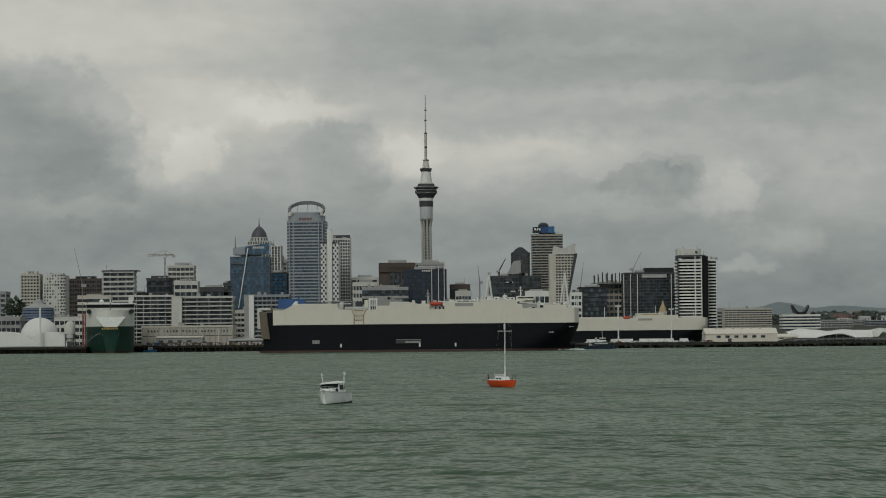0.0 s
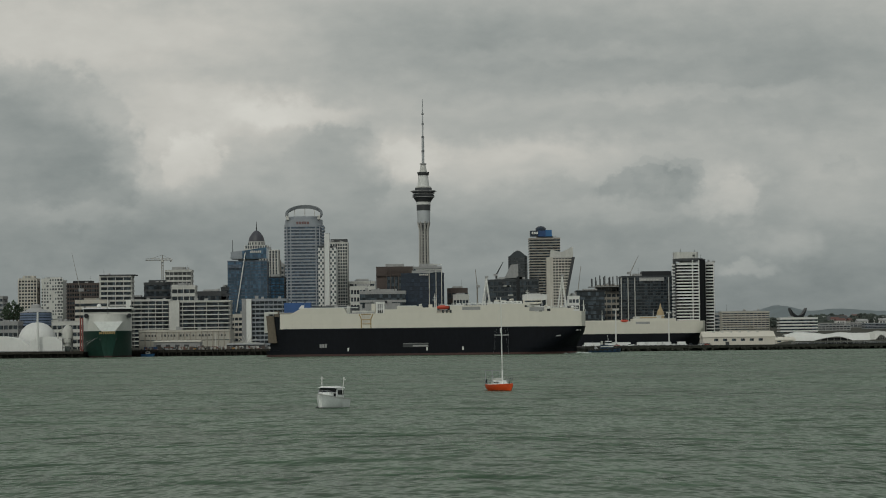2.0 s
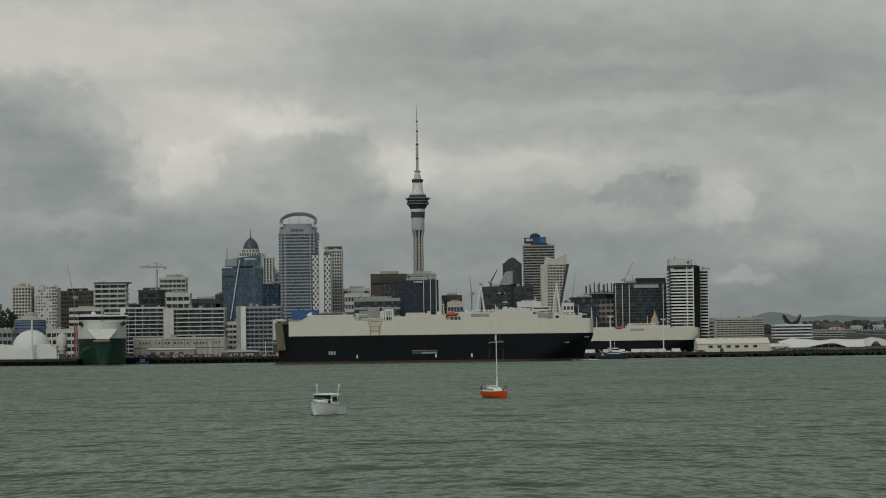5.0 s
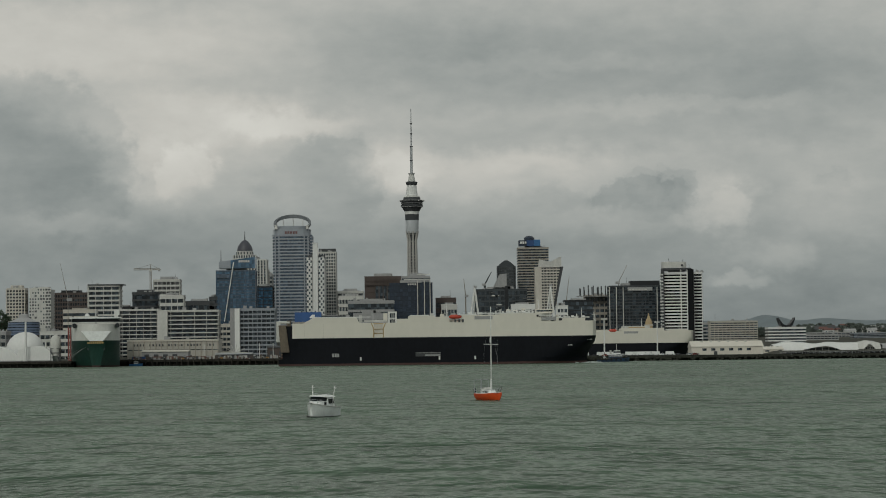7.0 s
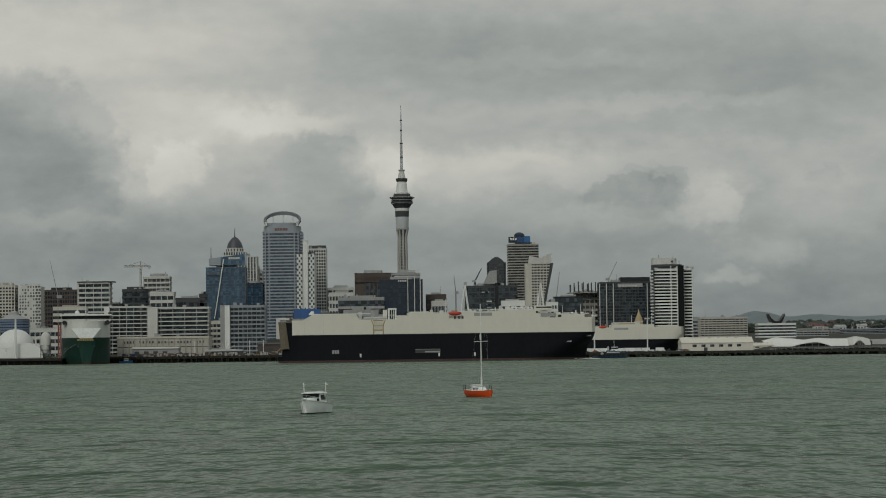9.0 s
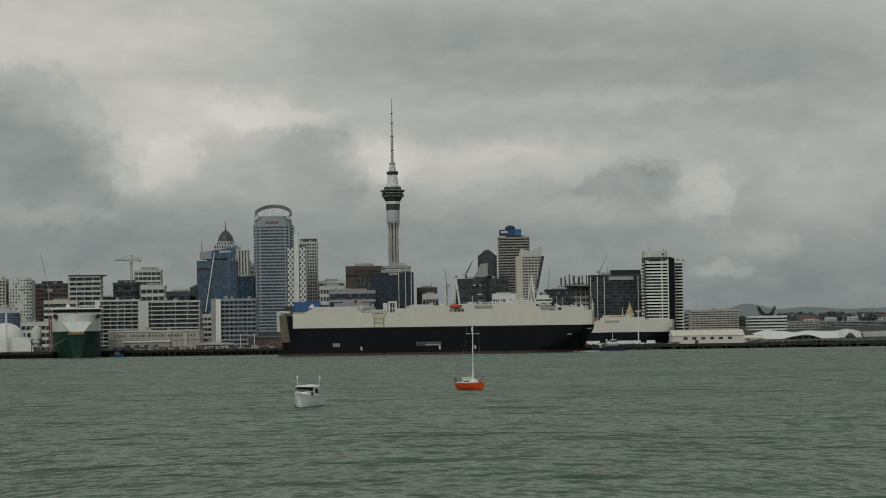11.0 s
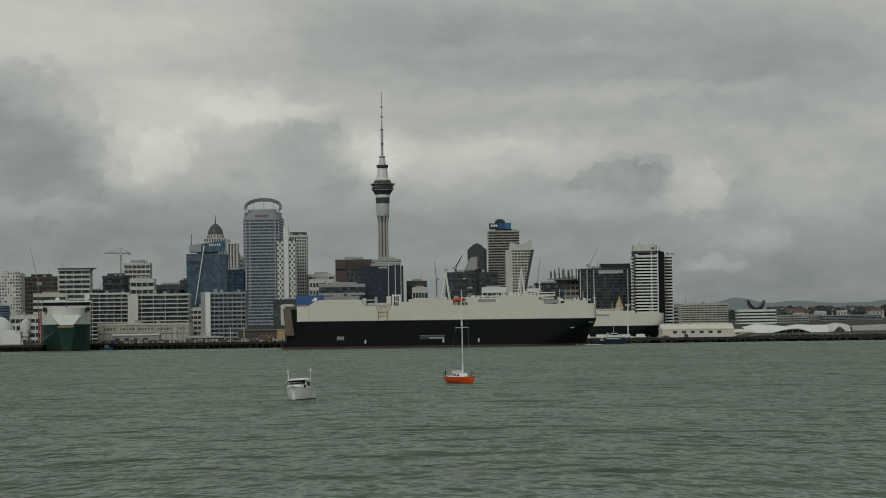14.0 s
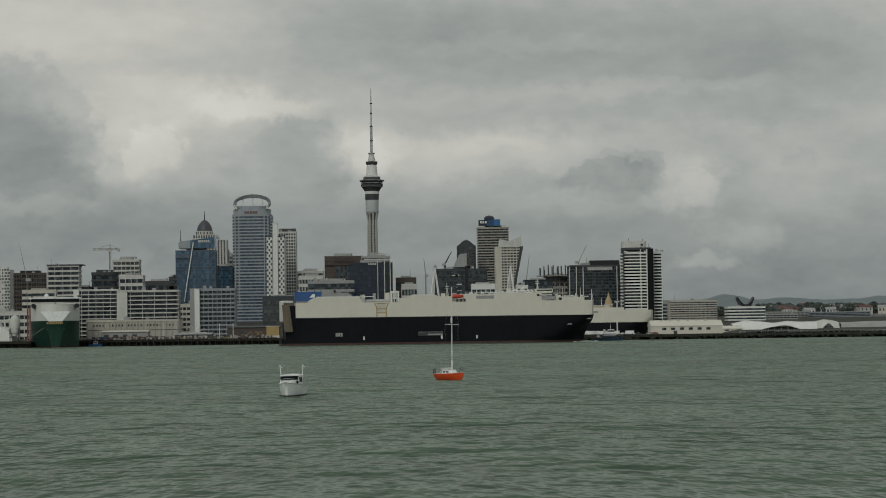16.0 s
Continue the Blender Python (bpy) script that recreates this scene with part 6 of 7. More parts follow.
chequered_wall(-119.1, 2348, 12, 102.8, 5.63, 3, 32)
chequered_wall(-107.2, 2348, 12, 102.7, 5.63, 3, 32)


def stair_shaft(host, x, y, z0, z1, w, mat="white"):
    ob = Annex(HOST[host], pose(x, y, z0))
    part("shaft", box(bmesh.new(), -w / 2, w / 2, -1.2, 6, 0, z1 - z0), M[mat], ob, bevel=0.15)
    part("cap", box(bmesh.new(), -w / 2 - 0.2, w / 2 + 0.2, -1.4, 6.2, z1 - z0 - 0.05, z1 - z0 + 0.5), M[mat], ob)
    return ob


stair_shaft("chequer", -113.1, 2347, 12, 116.8, 5.07)
stair_shaft("long", -213.7, 1888, 5, 42.9, 8.15, "offwhite")
stair_shaft("long_west", -251.5, 1898, 5, 44.0, 4.2, "white")
stair_shaft("hotel", -153.1, 1878, 5, 43.5, 4.05)
stair_shaft("hotel", -157.2, 1884, 5, 43.7, 4.07, "grey")


def scattered_windows(x, y, z0, z1, w, cols, rows, seed):
    """Small dark windows set unevenly in a white wall."""
    ob = Annex(HOST["scatter"], pose(x, y, z0))
    part("wall_panel", box(bmesh.new(), -w / 2, w / 2, -0.4, 0.3, 0, z1 - z0), M["offwhite"], ob)
    fh, cw = (z1 - z0) / rows, w / cols
    narrow = mesh_of("window", box(bmesh.new(), -cw * 0.22, cw * 0.22, -0.5, -0.2, 0, fh * 0.55), M["glass"])
    broad = mesh_of("window", box(bmesh.new(), -cw * 0.40, cw * 0.40, -0.5, -0.2, 0, fh * 0.62), M["dimglass"])
    rnd = random.Random(seed)
    for r in range(rows):
        for c in range(cols):
            if c >= cols - 2 or rnd.random() < 0.62:
                again("window", broad if c >= cols - 2 or rnd.random() < 0.3 else narrow, ob, pose(-w / 2 + cw * (c + 0.5 + 0.3 * (c >= cols - 2) * (r % 2) - 0.1), 0, fh * (r + 0.2)))


scattered_windows(-371.3, 2249.5, 34, 72.6, 20.6, 8, 13, 5)


def roof_slab(key, x, y, z, w, d, mat, label):
    part("roof_slab", box(bmesh.new(), -w / 2, w / 2, -1.0, d, 0, 0.9), M[mat], Annex(HOST[key], pose(x, y, z)), label)


roof_slab("slabtop", -302.0, 2200, 73.2, 33.5, 20, "darkgrey", "dark overhanging roof slab")
part("penthouse", box(bmesh.new(), -11, 9, 2, 16, 0, 2.4), M["darkgrey"], Annex(HOST["slabtop"], pose(-305, 2200, 71.0)))


def basin_office_front(x, y):
    """A pale gable screen on the roof and pale ribbon windows in the dark front."""
    ob = Annex(HOST["basin"], pose(x, y, 0))
    bm = bmesh.new()
    s = [(-12.2, 67.0), (0.6, 67.0), (0.6, 80.0), (-6.0, 79.2)]
    a = [bm.verts.new((px, 4.0, z)) for px, z in s]
    b = [bm.verts.new((px, 16.0, z)) for px, z in s]
    bm.faces.new(a), bm.faces.new(b[::-1])
    for i in range(4):
        bm.faces.new((a[i], b[i], b[(i + 1) % 4], a[(i + 1) % 4]))
    part("roof_screen", bm, M["grey"], ob, "pale grey slanted roof screen")
    rnd = random.Random(6)
    for k in range(22):
        dx, dz = rnd.choice((-14, -10, -6, 3, 6, 9, 13, 17)) + rnd.uniform(-1, 1), 36 + 2.85 * rnd.randint(0, 9)
        part("ribbon_window", box(bmesh.new(), dx, dx + rnd.uniform(1.5, 5), -0.55, 0.2, dz, dz + 1.0), M[rnd.choice(("grey", "dimglass", "offwhite", "dimglass"))], ob)
    part("stair_core", box(bmesh.new(), -1.2, 1.6, -0.6, 3, 12, 68), M["black"], ob)
    bars(ob, 10.5, -0.7, 43.2, 7, 0.9, 1.5, 0.5, "offwhite", "sign_bar")


basin_office_front(72.0, 2200)


def slab_recess(x, y):
    """A dark recessed window bay and red-brown ribs in the brick slab."""
    ob = Annex(HOST["slab"], pose(x, y, 0))
    part("window_bay", box(bmesh.new(), -9, 14, -0.4, 1, 62, 83), M["glass"], ob, "dark recessed window bay")
    rib = mesh_of("brick_rib", box(bmesh.new(), -0.5, 0.5, -0.9, 0.5, 58, 92), M["brown"])
    for k in range(6):
        again("brick_rib", rib, ob, pose(-9 + 4.6 * k, 0, 0))
    part("brick_band", box(bmesh.new(), -21, 20.5, -0.7, 0.5, 84, 85.2), M["brown"], ob)


slab_recess(-53, 2699)


def construction_columns(x, y, z0):
    ob = Annex(HOST["frame"], pose(x, y, z0))
    rnd = random.Random(3)
    for k in range(8):
        for j in range(2):
            h = rnd.uniform(6, 11)
            part("column", box(bmesh.new(), -0.5, 0.5, -0.5, 0.5, 0, h), M["darkgrey"], ob, at=pose(-15 + 4.2 * k + rnd.uniform(-0.8, 0.8), 4 + 10 * j, 0))
    part("slab", box(bmesh.new(), -18, 18, 0, 20, -0.6, 0.05), M["grey"], ob)
    return ob


construction_columns(162.3, 2290, 59.9)


def spire(x, y):
    ob = thing("clock_spire", pose(x, y, 8), "small sandstone clock spire behind the wharf", "tower")
    z = 35.8 - 8
    part("shaft", box(bmesh.new(), -3.2, 3.2, -3.2, 3.2, 0, z - 7), M["sand"], ob)
    part("belfry", box(bmesh.new(), -3.6, 3.6, -3.6, 3.6, z - 7, z - 6), M["cream"], ob)
    part("cap", lathe(bmesh.new(), [(3.4, z - 6), (2.9, z - 3), (1.6, z - 0.5), (0.9, z + 1.5), (0.2, z + 4.5)], 10), M["sand"], ob)
    return ob


spire(197.2, 2120)


# ---------------------------------------------------------------- east quay
def quay_shed(x0, x1, y, z0, z1, label, n):
    ob = thing("quay_shed", pose((x0 + x1) / 2, y, z0), label, "shed", "quay sheds")
    w, h = x1 - x0, z1 - z0
    part("wall", box(bmesh.new(), -w / 2, w / 2, 0, 24, 0, h * 0.62), M["creamwhite"], ob)
    part("roof", loft(bmesh.new(), [[(xx, -0.5, h * 0.6), (xx, 12, h), (xx, 24.5, h * 0.6), (xx, 24.5, h * 0.56), (xx, -0.5, h * 0.56)] for xx in (-w / 2 - 0.4, w / 2 + 0.4)]), M["creamwhite"], ob, "pale ridged roof")
    for i in range(n):
        part("window", box(bmesh.new(), -1.6, 1.6, -0.1, 0.3, h * 0.28, h * 0.46), M["glass"], ob, at=pose(-w * 0.32 + w * 0.62 * i / max(1, n - 1), 0, 0))
        part("roof_vent", box(bmesh.new(), -0.9, 0.9, 9, 11, h * 0.9, h * 1.02), M["offwhite"], ob, at=pose(-w * 0.34 + w * 0.62 * i / max(1, n - 1), 0, 0))
    part("door", box(bmesh.new(), -w * 0.19, -w * 0.14, -0.12, 0.3, 0, h * 0.24), M["darkgrey"], ob)
    return ob


quay_shed(199.9, 254.7, 1800, 3.2, 13.6, "long white quay shed with small dark windows", 6)
quay_shed(262.2, 277.7, 1850, 3.2, 8.9, "small pale quay shed", 2)


def wave_roof(x0, x1, y, z0, hs, label, roof="white"):
    """A billowing white membrane roof carried on arches."""
    ob = thing("wave_roof_hall", pose(x0, y, z0), label, "hall")
    w = x1 - x0
    n = 36

    def height(t):
        k = t * (len(hs) - 1)
        i = min(int(k), len(hs) - 2)
        s = k - i
        s = s * s * (3 - 2 * s)
        return hs[i] * (1 - s) + hs[i + 1] * s

    def low(t):
        return 0.2 + 0.5 * max(0.0, math.sin(math.pi * (t * 1.5 - 0.35))) ** 2

    part("membrane", loft(bmesh.new(), [[(w * i / n, -1, height(i / n) * low(i / n)), (w * i / n, 3, height(i / n) * 0.86), (w * i / n, 12, height(i / n)), (w * i / n, 24, height(i / n) * 0.7), (w * i / n, 24, height(i / n) * 0.7 - 0.4), (w * i / n, 12, height(i / n) - 0.4), (w * i / n, 3, height(i / n) * 0.86 - 0.4), (w * i / n, -1, height(i / n) * low(i / n) - 0.4)] for i in range(n + 1)]), M[roof], ob, "pale billowing roof", smooth=True)
    part("hall", box(bmesh.new(), 1, w - 1, 3, 22, 0, min(hs) * 0.6), M["darkgrey"], ob)
    for i in range(13):
        part("mullion", box(bmesh.new(), -0.25, 0.25, 2.6, 3.1, 0, min(hs) * 0.6), M["offwhite"], ob, at=pose(2 + (w - 4) * i / 12, 0, 0))
    return ob


wave_roof(271.6, 338.5, 1860, 3.2, (7.4, 9.6, 8.8, 7.6, 8.8, 8.2, 8.2), "white billowing-roofed hall on the quay")
wave_roof(339.0, 360.1, 1880, 3.2, (7, 8.8, 9.8, 9.2, 8.0), "pale arched entrance hall on the quay", "offwhite")
wave_roof(365.3, 452.7, 1900, 3.2, (7.2, 8.0, 7.8, 7.6), "long grey flat-roofed terminal on the quay", "grey")


def winged_roof(x, y):
    ob = Annex(HOST["wing"], pose(x, y, 27.9))
    for s in (-1, 1):
        bm = bmesh.new()
        pts = [(0, 2.0), (s * 2.6, 2.6), (s * 5.2, 5.0), (s * 8.2, 9.6), (s * 8.0, 7.2), (s * 6.4, 3.2), (s * 4.4, 0)]
        a = [bm.verts.new((px, 0, z)) for px, z in pts + [(0, 0)]]
        b = [bm.verts.new((px, 16, z)) for px, z in pts + [(0, 0)]]
        bm.faces.new(a), bm.faces.new(b[::-1])
        for i in range(8):
            bm.faces.new((a[i], b[i], b[(i + 1) % 8], a[(i + 1) % 8]))
        part("wing", bm, M["black"], ob)
    part("rooftop_room", box(bmesh.new(), -9, 9, 2, 14, -0.3, 1.2), M["grey"], ob)
    return ob


winged_roof(356.6, 2350)


# ---------------------------------------------------------------- hills, trees and houses beyond
def hills(name, y, base, swell, amp, x0, x1, mat, label, seed):
    """A long ridge with an uneven crest; swell lists (place, width, height) of its rises."""
    bm = bmesh.new()
    n = 150
    rows = []
    for k in range(5):
        row = []
        for i in range(n + 1):
            x = x0 + (x1 - x0) * i / n
            crest = base + sum(h * math.exp(-((x - c) / wd) ** 2) for c, wd, h in swell) + amp * noise.fractal((x * 0.012, seed, 0), 0.8, 2.2, 5)
            row.append(bm.verts.new((x, y + 60 * k, max(0.0, crest) * (0.02, 0.55, 0.85, 1.0, 0.9)[k])))
        rows.append(row)
    for p, q in zip(rows, rows[1:]):
        for i in range(n):
            bm.faces.new((p[i], p[i + 1], q[i + 1], q[i]))
    ob = new(name, mesh_of(name, bm, M[mat], smooth=True))
    return tagged(ob, label, "hill", kind="structure")


# the far ridge's haze is only in its colour
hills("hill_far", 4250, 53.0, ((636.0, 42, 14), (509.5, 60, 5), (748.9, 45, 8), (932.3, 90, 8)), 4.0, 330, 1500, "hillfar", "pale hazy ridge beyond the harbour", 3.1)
hills("hill_near", 3300, 27.7, ((660.6, 120, 6),), 5.0, 380, 1300, "hillnear", "dark wooded suburb slope behind the quay", 9.7)


def tree(x, y, z, h, r, label, seed, group="trees", leaf="leaf"):
    """A tapered trunk with limbs under an uneven crown of small leaf clumps."""
    rnd = random.Random(seed)
    ob = thing("tree", pose(x, y, z), label, "tree", group)
    bm = bmesh.new()
    tube(bm, (0, 0, -1.5), (0, 0, h * 0.55), h * 0.035, 6, h * 0.015)
    for k in range(4):
        a = rnd.uniform(0, 6.28)
        tube(bm, (0, 0, h * (0.3 + 0.06 * k)), (r * 0.6 * math.cos(a), r * 0.6 * math.sin(a), h * (0.55 + 0.08 * k)), h * 0.014, 5, h * 0.006)
    part("trunk", bm, M["bark"], ob)
    verts, faces = [], []
    for k in range(110):
        a, u = rnd.uniform(0, 6.28), rnd.uniform(-1, 1)
        rr = r * rnd.uniform(0.35, 1.05) * (1 + 0.25 * math.sin(3 * a + seed))
        c = Vector((rr * math.cos(a) * (1 - u * u) ** 0.5, rr * math.sin(a) * (1 - u * u) ** 0.5, h * 0.64 + h * 0.36 * u * rnd.uniform(0.7, 1.05)))
        s = r * rnd.uniform(0.12, 0.26)
        turn = Euler((rnd.uniform(0, 6), rnd.uniform(0, 6), rnd.uniform(0, 6))).to_matrix()
        i0 = len(verts)
        verts += [c + turn @ Vector(v) * s for v in ((1, 0, 0), (-1, 0.2, 0), (0, 1, 0.1), (0.1, -1, 0), (0, 0, 0.8), (0, 0.1, -0.8))]
        faces += [tuple(i0 + i for i in f) for f in ((0, 2, 4), (2, 1, 4), (1, 3, 4), (3, 0, 4), (2, 0, 5), (1, 2, 5), (3, 1, 5), (0, 3, 5))]
    me = bpy.data.meshes.new("crown")
    me.from_pydata(verts, [], faces)
    me.materials.append(M[leaf])
    crown = new("crown", me)
    crown.parent = ob
    return ob


rnd_t = random.Random(21)
# the slope trees take the leaf colour with haze mixed in
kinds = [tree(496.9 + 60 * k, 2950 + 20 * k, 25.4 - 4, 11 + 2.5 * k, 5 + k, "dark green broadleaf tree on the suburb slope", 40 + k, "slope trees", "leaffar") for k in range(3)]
for i in range(230):
    yy = rnd_t.uniform(2780, 3280)
    uu = rnd_t.uniform(1280, 1760)
    xx = (uu - 784) / 4170 * yy
    zz = 18.08 + (yy - 2780) * 0.013 + 5 * noise.noise((xx * 0.01, 4, 0))
    k = i % 3
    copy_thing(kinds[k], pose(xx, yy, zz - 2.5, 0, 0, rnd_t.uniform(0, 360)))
for i, (uu, hh) in enumerate(((14, 10), (19, 13), (25, 15), (31, 12), (36, 9))):
    tree((uu - 784) / 4170 * 2100, 2100 + 3 * i, 25.0, hh + 9, 4.6, "dark park tree between the waterfront towers", 60 + i, "park trees")


def house(x, y, z, w, h, turn, wall, roof, label):
    ob = thing("house", pose(x, y, z, 0, 0, turn), label, "house", "slope houses")
    part("wall", box(bmesh.new(), -w / 2, w / 2, 0, 9, -3, h), M[wall], ob)
    part("roof", loft(bmesh.new(), [[(xx, -0.6, h), (xx, 4.5, h + 2.6), (xx, 9.6, h), (xx, 9.6, h - 0.3), (xx, -0.6, h - 0.3)] for xx in (-w / 2 - 0.5, w / 2 + 0.5)]), M[roof], ob)
    for k in (-1, 0, 1):
        part("window", box(bmesh.new(), k * w * 0.3 - 0.8, k * w * 0.3 + 0.8, -0.1, 0.2, h * 0.35, h * 0.75), M["glass"], ob)
    return ob


for i in range(34):
    yy = rnd_t.uniform(2700, 3200)
    uu = rnd_t.uniform(1440, 1750)
    house((uu - 784) / 4170 * yy, yy, 21.0 + (yy - 2700) * 0.016, rnd_t.uniform(9, 18), rnd_t.uniform(4, 7), rnd_t.uniform(-25, 25),
          ("white", "offwhite", "cream", "beige")[i % 4], ("grey", "darkgrey", "redbrick")[i % 3], ("white", "off-white", "cream", "beige")[i % 4] + " suburban house with a pitched roof on the slope")


# ---------------------------------------------------------------- clutter on the wharves
def parked_car(x, y, z, mat, label):
    ob = thing("parked_car", pose(x, y, z), label, "car", "cars on the wharf")
    part("body", prism(bmesh.new(), rect(4.4, 1.8, 0.4), 0.3, 0.85, rect(4.3, 1.75, 0.4)), M[mat], ob)
    cab = part("cabin", prism(bmesh.new(), rect(2.7, 1.7), 0.85, 1.5, rect(1.8, 1.5)), M[mat], ob, at=pose(-0.2, 0.05, 0))
    part("window", prism(bmesh.new(), rect(2.5, 1.74), 0.92, 1.4, rect(1.95, 1.62)), M["glass"], cab)
    wheel = mesh_of("wheel", tube(bmesh.new(), (0, -0.1, 0), (0, 0.1, 0), 0.33, 10), M["rubber"])
    for wx in (-1.4, 1.4):
        for wy in (0.1, 1.7):
            again("wheel", wheel, ob, pose(wx, wy, 0.33))
    return ob


for k, (mat, word) in enumerate((("gelcoat", "white"), ("steel", "silver"), ("black", "black"), ("red", "red"))):
    first = parked_car(108.2 + 8 * k, 1775, 3.2, mat, word + " parked car in a row on the wharf")
    for j in range(14 if k < 2 else 6):
        copy_thing(first, pose(125.2 + rnd_t.uniform(0, 80), 1778 + 3.2 * j * 0.6 + 0.5 * k, 3.2, 0, 0, rnd_t.choice((0, 180, 90, 12))))


def van(x, y, z, label):
    ob = thing("van", pose(x, y, z), label, "van", "vans on the wharf")
    part("body", prism(bmesh.new(), rect(6.5, 2.2, 0.3), 0.5, 3.0, rect(6.2, 2.1, 0.3)), M["gelcoat"], ob)
    part("windscreen", box(bmesh.new(), 3.1, 3.3, 0.2, 2.0, 1.6, 2.6), M["glass"], ob)
    wheel = mesh_of("wheel", tube(bmesh.new(), (0, -0.1, 0), (0, 0.15, 0), 0.42, 10), M["rubber"])
    for wx in (-2.1, 2.1):
        for wy in (0.0, 2.1):
            again("wheel", wheel, ob, pose(wx, wy, 0.42))
    return ob


first = van(159.0, 1772, 3.2, "white van parked on the car wharf")
for uu in (1044, 1058, 1088, 1101, 1112, 1138, 1153, 1168, 1184, 1210):
    copy_thing(first, pose((uu - 784) / 4170 * 1774, 1774 + rnd_t.uniform(0, 5), 3.2, 0, 0, rnd_t.choice((0, 8, 180))))


def container(x, y, z, mat, label):
    ob = thing("container", pose(x, y, z), label, "container", "containers on the wharf")
    part("body", box(bmesh.new(), 0, 6.06, 0, 2.44, 0, 2.6), M[mat], ob)
    rib = mesh_of("rib", box(bmesh.new(), -0.08, 0.08, -0.06, 0.02, 0.15, 2.45), M[mat])
    for i in range(12):
        again("rib", rib, ob, pose(0.4 + 0.48 * i, 0, 0))
    return ob


for mat, word, spots in (("redbrick", "rust-red", ((284, 0), (296, 0), (318, 0), (352, 1), (372, 0))), ("ramp", "rusty brown", ((330, 0), (362, 0), (540, 0), (548, 0))), ("blue", "blue", ((258, 0), (266, 0))), ("offwhite", "pale grey", ((400, 0), (376, 1), (420, 0), (446, 0)))):
    first = None
    for uu, lvl in spots:
        m = pose((uu - 784) / 4170 * 1706, 1706 + 4 * lvl, 4.2, 0, 0, 0)
        if first is None:
            first = container((uu - 784) / 4170 * 1706, 1706 + 4 * lvl, 4.2, mat, word + " shipping container on the wharf")
        else:
            copy_thing(first, m)


def digger(x, y):
    ob = thing("excavator", pose(x, y, 4.2), "orange-yellow excavator working on the wharf", "machine", "excavators")
    part("track", box(bmesh.new(), -2.2, 2.2, -1.6, -0.8, 0, 1.0), M["rubber"], ob)
    part("track", box(bmesh.new(), -2.2, 2.2, 0.8, 1.6, 0, 1.0), M["rubber"], ob)
    part("house", box(bmesh.new(), -2.0, 1.6, -1.4, 1.4, 1.1, 2.9), M["yellow"], ob, bevel=0.15)
    part("cab", box(bmesh.new(), 0.3, 1.7, -1.4, -0.2, 2.0, 3.6), M["glass"], ob)
    bm = bmesh.new()
    tube(bm, (1.2, 0, 2), (5.0, 0, 5.2), 0.3), tube(bm, (5.0, 0, 5.2), (7.4, 0, 1.4), 0.24)
    part("boom", bm, M["yellow"], ob)
    part("bucket", box(bmesh.new(), 6.8, 8.0, -0.6, 0.6, 0.6, 1.6), M["darkgrey"], ob)
    return ob


first = digger(-98.7, 1712)
copy_thing(first, pose(-92.8, 1716, 4.2, 0, 0, 160))
copy_thing(first, pose(-105.9, 1716, 4.2, 0, 0, 20))


def site_hut(x, y):
    ob = thing("site_shed", pose(x, y, 4.2), "tan site shed with a white base on the wharf", "shed")
    part("body", box(bmesh.new(), 0, 9, 0, 6, 2.2, 8.5), M["tan"], ob)
    part("base", box(bmesh.new(), -0.6, 9.3, -0.6, 6, 0, 2.1), M["offwhite"], ob)
    part("roof", box(bmesh.new(), -0.3, 9.3, -0.3, 6.3, 8.5, 8.9), M["cream"], ob)
    return ob


site_hut(-89.4, 1708)


def low_shed(x0, x1, y, z1, wall, roof, label):
    ob = thing("wharf_shed", pose(x0, y, 4.2), label, "shed", "wharf sheds")
    w, h = x1 - x0, z1 - 4.2
    part("wall", box(bmesh.new(), 0, w, 0, 18, 0, h - 1), M[wall], ob)
    part("roof", loft(bmesh.new(), [[(xx, -0.8, h - 1), (xx, 9, h), (xx, 18.8, h - 1), (xx, 18.8, h - 1.4), (xx, -0.8, h - 1.4)] for xx in (-0.5, w + 0.5)]), M[roof], ob)
    for i in range(int(w / 7)):
        part("door", box(bmesh.new(), 2 + 7 * i, 5.5 + 7 * i, -0.12, 0.2, 0, (h - 1) * 0.65), M["darkgrey"], ob)
    return ob


low_shed(-216.1, -181.3, 1770, 11.54, "grey", "cream", "grey shed with a pale roof before the cargo hall")
low_shed(-161.9, -134.6, 1780, 8.92, "darkgrey", "steel", "dark low shed beside steel trusses")
low_shed(-124.0, -84.3, 1800, 13.68, "brown", "darkgrey", "brown low cargo shed on the wharf")


def truss_fan(x, y):
    ob = thing("steel_trusses", pose(x, y, 9), "fan of white raking steel struts over a shed", "structure")
    for k, (dx, dz) in enumerate(((-6, 4), (-4, 5), (-1, 5.6), (3, 6), (6, 4.5), (9, 3))):
        part("strut", tube(bmesh.new(), (0 + k * 0.6, 0, 0), (dx, 0, dz), 0.24), M["offwhite"], ob)
    part("beam", box(bmesh.new(), -9, 11, -0.4, 0.4, -0.4, 0.3), M["offwhite"], ob)
    return ob


truss_fan(-148.5, 1778)


def mooring_post(x, y, h):
    """A dark pile head with a pale cap at the quay's edge."""
    ob = thing("mooring_post", pose(x, y, 0), "dark timber fender pile at the wharf edge", "pile", "fender piles")
    part("pile", tube(bmesh.new(), (0, 0, -2), (0, 0, h), 0.42, 7, 0.36), M["timber"], ob)
    part("cap", lathe(bmesh.new(), [(0.44, h - 0.3), (0.44, h), (0.2, h + 0.25)], 7), M["grey"], ob)
    return ob


